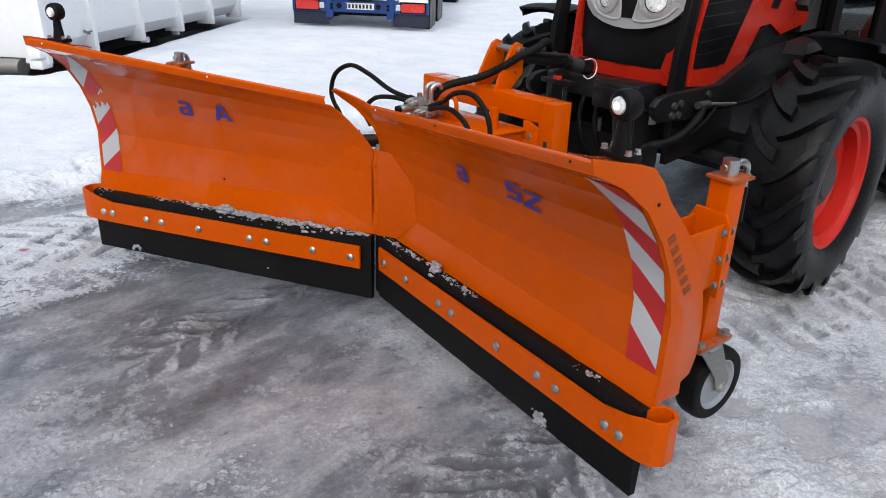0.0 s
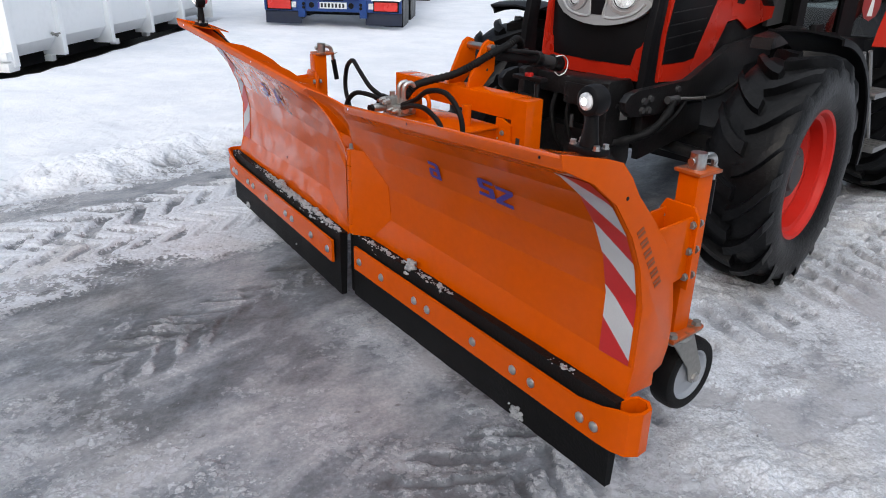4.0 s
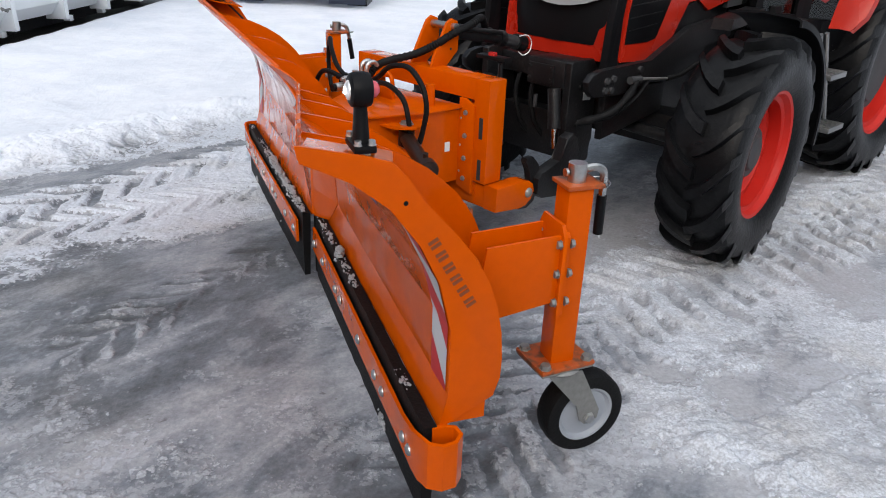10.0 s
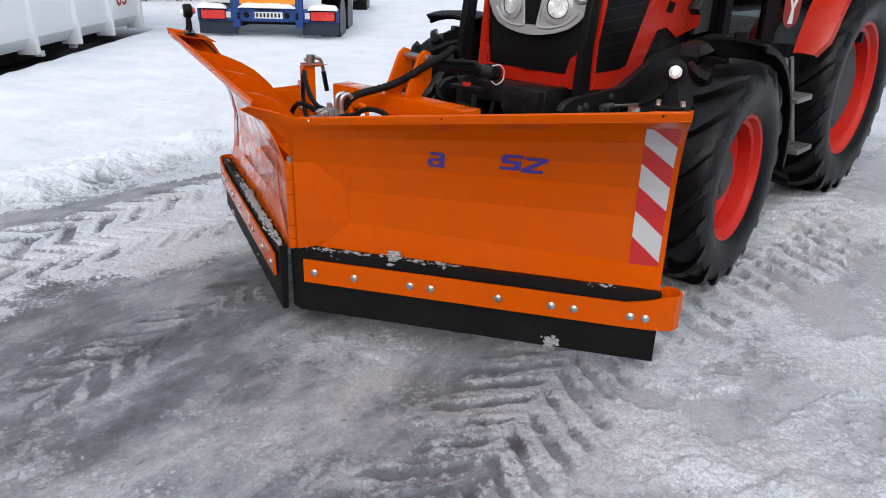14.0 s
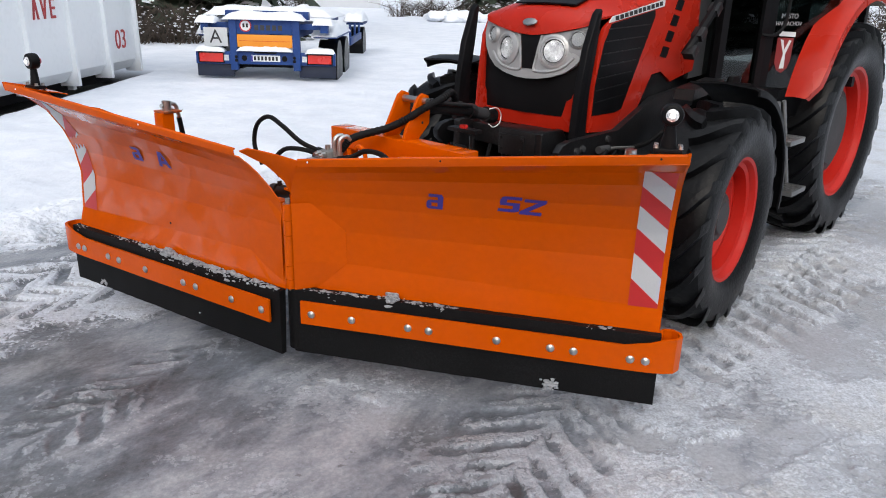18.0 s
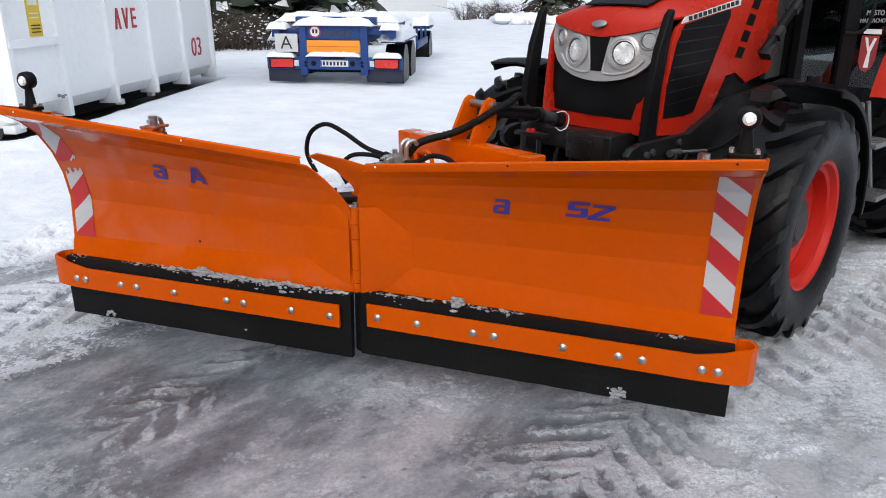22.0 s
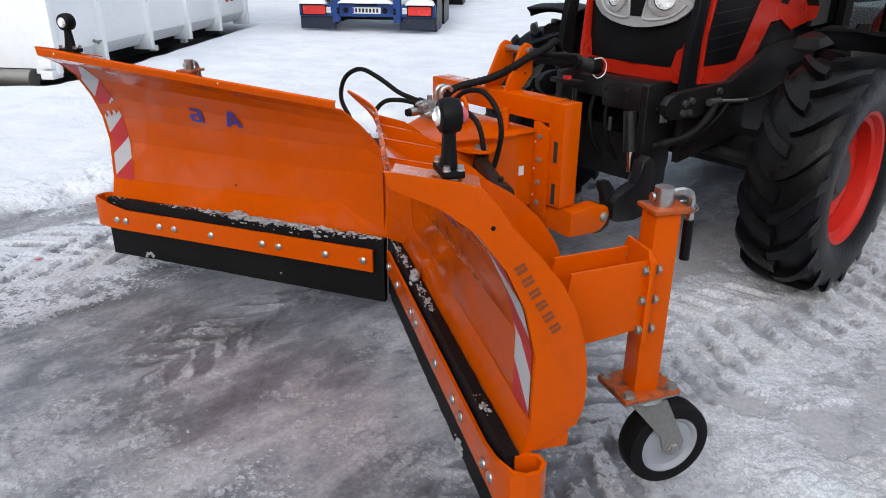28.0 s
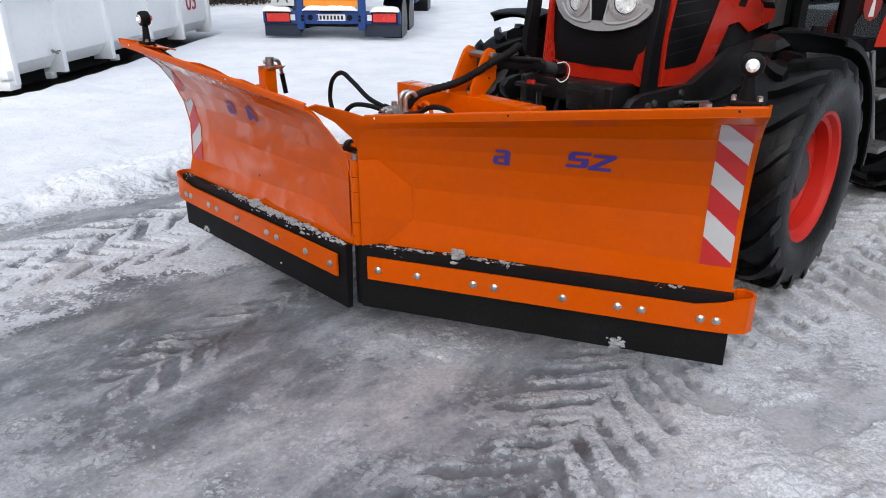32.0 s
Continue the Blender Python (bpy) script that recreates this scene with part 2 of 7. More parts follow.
def rod(bm, p, q, r, r2=None, seg=14):
    p, q = Vector(p), Vector(q)
    d = q - p
    m = Matrix.Translation((p + q) / 2) @ d.to_track_quat("Z", "Y").to_matrix().to_4x4()
    bmesh.ops.create_cone(bm, cap_ends=True, segments=seg, radius1=r, radius2=r if r2 is None else r2, depth=d.length, matrix=m)
    return bm


def prism(bm, pts, place, h0, h1, bevel=0.0):
    """A flat polygon of 2D points made solid from h0 to h1; place(a, b, h) gives the 3D point."""
    lo = [bm.verts.new(place(a, b, h0)) for a, b in pts]
    hi = [bm.verts.new(place(a, b, h1)) for a, b in pts]
    n = len(pts)
    faces = [bm.faces.new(lo), bm.faces.new(hi[::-1])]
    for i in range(n):
        faces.append(bm.faces.new((lo[i], hi[i], hi[(i + 1) % n], lo[(i + 1) % n])))
    if bevel:
        edges = list({e for f in faces[:2] for e in f.edges})
        bmesh.ops.bevel(bm, geom=edges, offset=bevel, segments=2, affect="EDGES", profile=0.6)
    return bm


def smooth_path(pts, n=8):
    p = [Vector(a) for a in pts]
    p = [2 * p[0] - p[1]] + p + [2 * p[-1] - p[-2]]
    out = []
    for i in range(1, len(p) - 2):
        for j in range(n):
            t = j / n
            a, b, c, d = p[i - 1:i + 3]
            out.append(0.5 * (2 * b + (c - a) * t + (2 * a - 5 * b + 4 * c - d) * t * t + (3 * b - a - 3 * c + d) * t ** 3))
    return out + [p[-2]]


def tube(bm, pts, r, seg=8, n=8, smooth=True):
    path = smooth_path(pts, n) if smooth else [Vector(a) for a in pts]
    up = Vector((0.13, 0.21, 0.97))
    rings = []
    for i, c in enumerate(path):
        d = (path[min(i + 1, len(path) - 1)] - path[max(i - 1, 0)]).normalized()
        a = d.cross(up)
        if a.length < 0.05:
            a = d.cross(Vector((1, 0, 0)))
        a.normalize()
        b = d.cross(a)
        rr = r(i / (len(path) - 1)) if callable(r) else r
        rings.append([bm.verts.new(c + (a * math.cos(k) + b * math.sin(k)) * rr) for k in (2 * math.pi * j / seg for j in range(seg))])
    for s, t in zip(rings, rings[1:]):
        for j in range(seg):
            bm.faces.new((s[j], s[(j + 1) % seg], t[(j + 1) % seg], t[j]))
    bm.faces.new(rings[0][::-1])
    bm.faces.new(rings[-1])
    return bm


def lathe(bm, prof, seg=32, m=None, closed=False):
    """Profile points (r, h) turned round the z axis."""
    rings = []
    for k in range(seg):
        a = 2 * math.pi * k / seg
        ring = []
        for r, h in prof:
            v = Vector((r * math.cos(a), r * math.sin(a), h))
            ring.append(bm.verts.new(m @ v if m else v))
        rings.append(ring)
    n = len(prof)
    for k in range(seg):
        s, t = rings[k], rings[(k + 1) % seg]
        for i in range(n if closed else n - 1):
            bm.faces.new((s[i], t[i], t[(i + 1) % n], s[(i + 1) % n]))
    if not closed:
        for i in (0, n - 1):
            if prof[i][0] > 1e-4:
                bm.faces.new([rings[k][i] for k in range(seg)])
    bmesh.ops.remove_doubles(bm, verts=bm.verts, dist=1e-5)
    return bm


def sheet(bm, rows, thick):
    """A plate through a grid of points, made thick along its normals."""
    g = [[Vector(p) for p in r] for r in rows]
    R, C = len(g), len(g[0])
    fr, bk = [], []
    for i in range(R):
        a, b = [], []
        for j in range(C):
            du = g[min(i + 1, R - 1)][j] - g[max(i - 1, 0)][j]
            dv = g[i][min(j + 1, C - 1)] - g[i][max(j - 1, 0)]
            nn = du.cross(dv)
            nn = nn.normalized() if nn.length > 1e-9 else Vector((0, 0, 1))
            a.append(bm.verts.new(g[i][j]))
            b.append(bm.verts.new(g[i][j] + nn * thick))
        fr.append(a)
        bk.append(b)
    for i in range(R - 1):
        for j in range(C - 1):
            bm.faces.new((fr[i][j], fr[i][j + 1], fr[i + 1][j + 1], fr[i + 1][j]))
            bm.faces.new((bk[i][j], bk[i + 1][j], bk[i + 1][j + 1], bk[i][j + 1]))
    rim = [(i, 0) for i in range(R)] + [(R - 1, j) for j in range(1, C)] + [(i, C - 1) for i in range(R - 2, -1, -1)] + [(0, j) for j in range(C - 2, 0, -1)]
    for (a, b), (c, d) in zip(rim, rim[1:] + rim[:1]):
        bm.faces.new((fr[a][b], fr[c][d], bk[c][d], bk[a][b]))
    return bm


def bolt_head(bm, p, d, r=0.011, h=0.007, dome=True):
    """A round or hexagonal head at p, standing out along d."""
    m = Matrix.Translation(p) @ Vector(d).to_track_quat("Z", "Y").to_matrix().to_4x4()
    if dome:
        lathe(bm, [(r, 0), (r * 0.95, h * 0.4), (r * 0.6, h * 0.9), (0.0001, h)], 10, m)
    else:
        lathe(bm, [(r * 1.25, 0), (r * 1.25, h * 0.2), (r, h * 0.25), (r, h), (0.0001, h)], 6, m)
    return bm


def words(name, text, size, m, material, parent, depth=0.0015, label=""):
    c = bpy.data.curves.new(name, "FONT")
    c.body = text
    c.size = size
    c.extrude = depth
    c.align_x = "CENTER"
    c.align_y = "CENTER"
    tmp = bpy.data.objects.new(name, c)
    scene.collection.objects.link(tmp)
    me = bpy.data.meshes.new_from_object(tmp)
    bpy.data.objects.remove(tmp)
    bpy.data.curves.remove(c)
    me.materials.append(material)
    ob = new(name, me)
    ob.matrix_basis = m
    ob.parent = parent
    if label:
        tagged(ob, label)
    return ob


def clump(bm, p, r, rng, flat=0.7, wide=1.0, fine=2):
    res = bmesh.ops.create_icosphere(bm, subdivisions=fine, radius=r, matrix=Matrix.Translation(p) @ Matrix.Diagonal((wide, 1, flat, 1)))
    off = Vector((rng.random() * 50, rng.random() * 50, rng.random() * 50))
    for v in res["verts"]:
        d = v.co - Vector(p)
        v.co = Vector(p) + d * (1 + 0.75 * noise.noise(v.co * (1.3 / r) + off) + 0.3 * noise.noise(v.co * (4 / r) + off))
    return bm


# ---- snow plough ----
PIN_U, PIN_BACK, PIN_Z = 0.79, 0.39, 0.68   # where the cylinders take hold of the wings
HINGE = (-0.262, 3.102)
HEADING = 219.7
plough = empty("snow_plough", pose(HINGE[0], HINGE[1], 0, 0, 0, HEADING), "orange V-shaped snow plough raised on the tractor's front hitch", "snow plough")

OUTER = [(-0.032, 0.44), (-0.057, 0.54), (-0.058, 0.74), (-0.026, 0.87), (0.027, 0.98), (0.105, 1.085), (0.195, 1.155), (0.305, 1.205)]
INNER = [(-0.030, 0.44), (-0.044, 0.585), (-0.029, 0.725), (-0.001, 0.845), (0.018, 0.905), (0.036, 0.955), (0.048, 0.985), (0.060, 1.012)]
LAST = len(OUTER) - 1


def profile(u, k):
    f = max(0.0, min(1.0, u / 1.58))
    (a, b), (c, d) = INNER[k], OUTER[k]
    return a + (c - a) * f, b + (d - b) * f


def surface(u, z):
    """How far the mouldboard stands forward at length u and height z."""
    pts = [profile(u, k) for k in range(LAST + 1)]
    for (a, b), (c, d) in zip(pts, pts[1:]):
        if z <= d:
            return a + (c - a) * max(0.0, (z - b) / (d - b))
    return pts[-1][0]


def make_wing(side, name, label):
    right = side == "right"
    s = -1 if right else 1

    def W(u, n, z):
        d = 0.0 if right else 0.055 * max(0.0, min(1.0, 1 - (z - 0.45) / 0.8))
        return Vector((u, s * (n + d), z))

    def start(z):
        if right:
            return 0.014 + 0.06 * max(0, (z - 0.88) / 0.13)
        return 0.014 + (0.0 if z < 0.84 else 0.15 * ((z - 0.84) / 0.17) ** 1.3)

    # mouldboard, pressed into flat facets as the real one is
    bm = bmesh.new()
    rows = []
    for k in range(LAST + 1):
        u0 = start(profile(0.05, k)[1])
        row = []
        for i in range(25):
            u = u0 + (1.582 - u0) * i / 24
            n, z = profile(u, k)
            row.append(W(u, n, z))
        rows.append(row)
    sheet(bm, rows, 0.006 if right else -0.006)
    wing = part(name, bm, ORANGE if right else ORANGE_WET, plough, label, angle=2.5)

    def P(nm, bm2, m, lab="", angle=38):
        return part(nm, bm2, m, wing, lab, angle)

    # folded lip along the top
    bm = bmesh.new()
    u0 = start(1.04)
    rows = []
    for dn, dz in ((-0.002, -0.002), (0.004, 0.012), (0.006, 0.029), (0.0, 0.033), (-0.008, 0.033)):
        row = []
        for i in range(13):
            u = u0 + (1.59 - u0) * i / 12
            n, z = profile(u, LAST)
            row.append(W(u, n + dn, z + dz))
        rows.append(row)
    sheet(bm, rows, 0.007 if right else -0.007)
    P("top_lip", bm, ORANGE)
    # small holes in the lip
    for u in (0.14, 0.72, 1.50):
        n, z = profile(u, LAST)
        bm = bmesh.new()
        bolt_head(bm, W(u, n + 0.0062, z + 0.020), (0, s, 0.1), 0.0042, 0.002)
        P("lip_hole", bm, SNOW if not right or u < 0.2 else BLACK)

    # end plate
    back = [(0.30, 1.243), (0.15, 1.210), (0.098, 1.194), (0.058, 1.15), (0.022, 1.095), (-0.06, 1.004), (-0.115, 0.935), (-0.155, 0.86), (-0.18, 0.79), (-0.197, 0.71), (-0.204, 0.63), (-0.203, 0.57), (-0.186, 0.515), (-0.06, 0.45), (-0.04, 0.436)]
    face = [profile(1.58, k) for k in range(LAST + 1)]
    bm = bmesh.new()
    prism(bm, face + [(0.315, 1.245)] + back, lambda a, b, h: W(h, a, b), 1.582, 1.591, 0.0015)
    P("end_plate", bm, ORANGE)
    # slots through the plate, laid on as bars coloured like the shade inside
    for k in range(6):
        f = k / 5
        a, b = -0.005 - 0.098 * f, 0.985 - 0.17 * f
        bm = bmesh.new()
        box(bm, (0, -0.008, 0), (0.003, 0.009, 0.028))
        box(bm, (0, 0.006, 0), (0.003, 0.009, 0.028))
        ob = P("cut_slot", bm, CUT)
        ob.matrix_basis = Matrix.Translation(W(1.591, a, b)) @ pose(0, 0, 0, (-60 if right else 60), 0, 0)
    bm = bmesh.new()
    bolt_head(bm, W(1.592, 0.068, 1.095), (1, 0, 0), 0.006, 0.0015)
    P("plate_hole", bm, BLACK)

    # deck under the lamp
    bm = bmesh.new()
    rows = [[W(u, n - 0.28 * (1.58 - u), z - 0.122 * (1.58 - u) - 0.004) for n, z in ((0.30, 1.236), (0.22, 1.216), (0.15, 1.204), (0.098, 1.19))] for u in (1.455, 1.52, 1.588)]
    sheet(bm, rows, 0.006 if right else -0.006)
    P("lamp_deck", bm, ORANGE)

    # curved ribs behind
    for u in (0.12, 0.46, 0.84, 1.22)[0 if right else 1:]:
        f = u / 1.58
        front = []
        for j in range(19):
            h = 0.44 + (profile(u, LAST)[1] - 0.44) * j / 18
            front.append((surface(u, h), h))
        # each lobe bulges back from the lip and draws in again towards the foot
        lobe = [math.sqrt(1 - ((j / 18 - 0.5) / 0.5) ** 2) if j > 9 else 0.62 + 0.38 * math.sin(math.pi * j / 18) for j in range(19)]
        rear = [(n - 0.012 - (0.19 + 0.06 * f) * lobe[j], z + 0.010 * (j / 18) ** 4) for j, (n, z) in enumerate(front)]
        bm = bmesh.new()
        prism(bm, [(n - 0.004, z) for n, z in front] + rear[::-1], lambda a, b, h: W(h, a, b), u - 0.004, u + 0.004)
        P("rib", bm, ORANGE)
    # back rails
    bm = bmesh.new()
    prism(bm, [(-0.05, 0.44), (-0.17, 0.44), (-0.17, 0.54), (-0.065, 0.54)], lambda a, b, h: W(h, a, b), 0.09, 1.58, 0.006)
    P("lower_beam", bm, ORANGE)
    bm = bmesh.new()
    prism(bm, [(-0.075, 0.74), (-0.16, 0.74), (-0.16, 0.81), (-0.075, 0.81)], lambda a, b, h: W(h, a, b), 0.12, 1.575, 0.005)
    P("middle_beam", bm, ORANGE)
    # cylinder bracket
    bm = bmesh.new()
    for z in (PIN_Z - 0.048, PIN_Z + 0.036):
        prism(bm, [(PIN_U - 0.11, -0.15), (PIN_U + 0.11, -0.15), (PIN_U + 0.05, -PIN_BACK - 0.02), (PIN_U, -PIN_BACK - 0.04), (PIN_U - 0.05, -PIN_BACK - 0.02)], lambda a, b, h: Vector((a, s * b, h)), z, z + 0.012)
    rod(bm, (PIN_U, -s * PIN_BACK, PIN_Z - 0.07), (PIN_U, -s * PIN_BACK, PIN_Z + 0.07), 0.016)
    P("cylinder_bracket", bm, ORANGE_WORN)

    # stiffening plate by the hinge
    bm = bmesh.new()
    flush = 0.019

    def on_plate(u, z):
        if u < 0.03:
            return Vector((u, s * flush, z))
        return W(u, surface(u, z) + 0.0015, z)

    grid = [((0.026, 0.45), (0.118, 0.458)), ((0.026, 0.583), (0.252, 0.583)), ((0.026, 0.736), (0.252, 0.736)), ((0.026, 0.846), (0.105, 0.853))]
    sheet(bm, [[on_plate(*a), on_plate(*b)] for a, b in grid], 0.002 if right else -0.002)
    P("hinge_plate", bm, ORANGE, angle=2.5)
    # knuckles of the hinge, alternating between the wings
    cuts = [0.45, 0.495, 0.558, 0.70, 0.768, 0.842]
    for i in range(5):
        if (i % 2 == 1) == right:
            bm = bmesh.new()
            rod(bm, (0, 0, cuts[i] + 0.0012), (0, 0, cuts[i + 1] - 0.0012), 0.0235, seg=24)
            P("hinge_knuckle", bm, ORANGE)

    if right:
        # flared ear that overlaps the other wing
        left_edge = [(0.030, -0.004, 0.86), (0.004, 0.030, 0.945), (-0.045, 0.085, 1.02), (-0.125, 0.157, 1.086), (-0.085, 0.160, 1.100)]
        right_edge = [(0.045, -0.004, 0.86), (0.055, 0.016, 0.93), (0.072, 0.040, 0.975), (0.085, 0.064, 1.015), (0.085, 0.068, 1.047)]
        bm = bmesh.new()
        rows = []
        for (a, b, c), (d, e, f) in zip(left_edge, right_edge):
            rows.append([W(a + (d - a) * t, b + (e - b) * t - 0.012 * math.sin(math.pi * t), c + (f - c) * t) for t in (0, 0.25, 0.5, 0.75, 1)])
        sheet(bm, rows, 0.006)
        P("top_ear", bm, ORANGE)

    # rubber cutting edge and belt
    bm = bmesh.new()
    nz = [(0.012, 0.145), (-0.014, 0.145), (-0.020, 0.30), (-0.026, 0.452), (0.010, 0.452), (0.014, 0.30)]
    rng = random.Random(3 if right else 4)
    N = 40
    loops = []
    for i in range(N + 1):
        u = (0.012 if right else 0.008) + 1.585 * i / N
        loops.append([bm.verts.new(W(u, a + rng.uniform(-0.0015, 0.0015), b + (rng.uniform(-0.001, 0.001) if b < 0.2 or b > 0.44 else 0))) for a, b in nz])
    for p, q in zip(loops, loops[1:]):
        for j in range(6):
            bm.faces.new((p[j], p[(j + 1) % 6], q[(j + 1) % 6], q[j]))
    bm.faces.new(loops[0])
    bm.faces.new(loops[-1][::-1])
    P("rubber_edge", bm, RUBBER, "scuffed black rubber scraper strip")

    # clamping bar with its curled end
    bm = bmesh.new()
    plan = [(0.056, 0.022), (0.5, 0.022), (1.0, 0.022), (1.46, 0.022), (1.56, 0.024), (1.615, 0.022), (1.65, 0.010), (1.668, -0.018), (1.664, -0.052), (1.64, -0.072), (1.612, -0.068), (1.602, -0.045), (1.602, -0.012)]
    rows = []
    for i, (u, n) in enumerate(plan):
        f = max(0.0, min(1.0, (u - 1.5) / 0.12)) if i < 9 else 1.0
        lo, hi = 0.297 + 0.006 * f, 0.405 + 0.045 * f
        rows.append([W(u, n, lo + (hi - lo) * j / 3) for j in range(4)])
    sheet(bm, rows, -0.012 if not right else 0.012)
    P("clamping_bar", bm, ORANGE, angle=30)
    for u in ((0.109, 0.299, 0.557, 0.650, 0.944, 1.168, 1.262, 1.487, 1.546) if right else (0.102, 0.297, 0.548, 0.640, 0.934, 1.155, 1.248, 1.462, 1.518)):
        bm = bmesh.new()
        y = W(u, 0.036, 0.349)
        bolt_head(bm, y, (0, s, 0), 0.0180, 0.010)
        P("bolt", bm, STEEL)

    # striped warning film
    bm = bmesh.new()
    z0, z1, w0, w1 = 0.543, 1.150, 1.455, 1.570
    q = 0.165

    def F(a, b):
        u = w0 + (w1 - w0) * a
        z = z1 - (z1 - z0) * b
        return W(u, surface(u, z) + 0.003, z)

    edges = [-0.4, -0.03, 0.127, 0.275, 0.445, 0.625, 0.807, 1.4]
    for k in range(7):
        for i in range(12):
            a0, a1 = i / 12, (i + 1) / 12
            c0, c1 = a0, a1
            for j in range(10):
                lo = edges[k] + (edges[k + 1] - edges[k]) * j / 10
                hi = edges[k] + (edges[k + 1] - edges[k]) * (j + 1) / 10
                b = [lo + q * c0, lo + q * c1, hi + q * c1, hi + q * c0]
                b = [max(0, min(1, v)) for v in b]
                if max(b) - min(b) < 1e-4 or (abs(b[0] - b[3]) < 1e-5 and abs(b[1] - b[2]) < 1e-5):
                    continue
                if not right and 0.315 < (b[0] + b[2]) / 2 - 0.05 * a0 + 0.012 * math.sin(a0 * 23) < 0.405 + 0.02 * math.sin(a0 * 17):
                    continue
                pts = [F(a0, b[0]), F(a1, b[1]), F(a1, b[2]), F(a0, b[3])]
                vs = [bm.verts.new(p) for p in pts]
                f = bm.faces.new(vs)
                f.material_index = 0 if k % 2 == 0 else 1
    bmesh.ops.remove_doubles(bm, verts=bm.verts, dist=1e-5)
    ob = P("warning_film", bm, [STRIPE_RED, STRIPE_WHITE], "red and white striped reflective film" + ("" if right else ", torn across"))

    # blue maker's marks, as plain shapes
    def mark(u, z, w, h, slits, lean=0.010):
        bm3 = bmesh.new()
        def cell(corners):
            vs3 = []
            for a, r in corners:
                zz = z - h / 2 + h * r
                uu = u + (a - 0.5) * w * (1 if right else -1) + lean * (r - 0.5) * (1 if right else -1)
                vs3.append(bm3.verts.new(W(uu, surface(uu, zz) + 0.006, zz)))
            bm3.faces.new(vs3)
        for c in slits:
            if len(c) == 4 and not isinstance(c[0], tuple):
                c = [(c[0], c[2]), (c[1], c[2]), (c[1], c[3]), (c[0], c[3])]
            cell(c)
        return P("blue_mark", bm3, BLUE_FILM)

    bowl = [(0.68, 1, 0, 0.84), [(0.10, 0.80), (0.68, 0.80), (1, 0.84), (0.90, 1), (0.12, 1)], (0.22, 0.68, 0.43, 0.60), (0.12, 0.68, 0, 0.17), [(0.22, 0.43), (0.22, 0.60), (0.05, 0.54), (0, 0.40), (0, 0.15), (0.12, 0), (0.12, 0.17), (0.30, 0.20), (0.30, 0.40)]]
    bend = [[(0.06, 0.80), (1, 0.80), (1, 1), (0.22, 1), (0.04, 0.92)], (0.0, 0.32, 0.60, 0.80), [(0.05, 0.41), (0.95, 0.41), (0.95, 0.60), (0.0, 0.60)], (0.66, 0.98, 0.19, 0.41), [(-0.02, 0), (0.80, 0), (0.97, 0.08), (0.98, 0.19), (-0.02, 0.19)]]
    zed = [(0.06, 1.04, 0.80, 1), (-0.04, 0.94, 0, 0.20), [(-0.04, 0.20), (0.34, 0.20), (1.04, 0.80), (0.66, 0.80)]]
    peak = [[(0, 0), (0.25, 0), (0.5, 0.79), (0.5, 1), (0.35, 1)], [(0.75, 0), (1, 0), (0.65, 1), (0.5, 1), (0.5, 0.79)], [(0.32, 0.20), (0.68, 0.20), (0.63, 0.38), (0.37, 0.38)]]
    if right:
        mark(0.660, 0.918, 0.068, 0.070, bowl)
        mark(0.966, 0.937, 0.084, 0.072, bend, 0.016)
        mark(1.056, 0.931, 0.088, 0.072, zed, 0.016)
    else:
        mark(0.974, 0.930, 0.074, 0.070, bowl, 0.004)
        mark(0.768, 0.930, 0.092, 0.080, peak, 0.0)

    # marker lamp
    lu, ln = (1.523, 0.155) if right else (1.50, 0.20)
    bm = bmesh.new()
    box(bm, W(lu, ln, 1.219), (0.098, 0.052, 0.018), None, 0.006)
    P("lamp_foot", bm, BLACK)
    bm = bmesh.new()
    rows = [(0.030, 0.020, 1.225), (0.023, 0.017, 1.265), (0.017, 0.015, 1.305), (0.018, 0.016, 1.325)]
    rings = []
    for a, b, z in rows:
        rings.append([bm.verts.new(W(lu + a * math.cos(k), ln + b * math.sin(k), z)) for k in (2 * math.pi * j / 14 for j in range(14))])
    for p, q2 in zip(rings, rings[1:]):
        for j in range(14):
            bm.faces.new((p[j], p[(j + 1) % 14], q2[(j + 1) % 14], q2[j]))
    P("lamp_stalk", bm, BLACK)
    bm = bmesh.new()
    m = Matrix.Translation(W(lu, ln, 1.342)) @ Vector((0, s, 0)).to_track_quat("Z", "Y").to_matrix().to_4x4()
    lathe(bm, [(0.026, -0.025), (0.036, -0.021), (0.039, -0.010), (0.039, 0.010), (0.036, 0.021), (0.029, 0.026), (0.023, 0.026), (0.021, 0.022)], 24, m)
    P("lamp_housing", bm, BLACK)
    bm = bmesh.new()
    lathe(bm, [(0.0225, 0.023), (0.021, 0.029), (0.014, 0.033), (0.0001, 0.034)], 20, m)
    P("white_lens", bm, REFLECT, "clear lamp lens")
    bm = bmesh.new()
    lathe(bm, [(0.010, 0.032), (0.008, 0.0355), (0.0001, 0.037)], 16, m)
    P("lit_core", bm, LAMP_ON, "shining white lamp core")
    bm = bmesh.new()
    lathe(bm, [(0.020, -0.024), (0.018, -0.034), (0.011, -0.041), (0.0001, -0.043)], 20, m)
    P("red_lens", bm, LAMP_RED, "pinkish red lamp lens")
    for du in (-0.04, 0.04):
        for dn in (-0.016, 0.016):
            bm = bmesh.new()
            bolt_head(bm, W(lu + du, ln + dn, 1.228), (0, 0, 1), 0.008, 0.012, False)
            P("lamp_bolt", bm, STEEL)

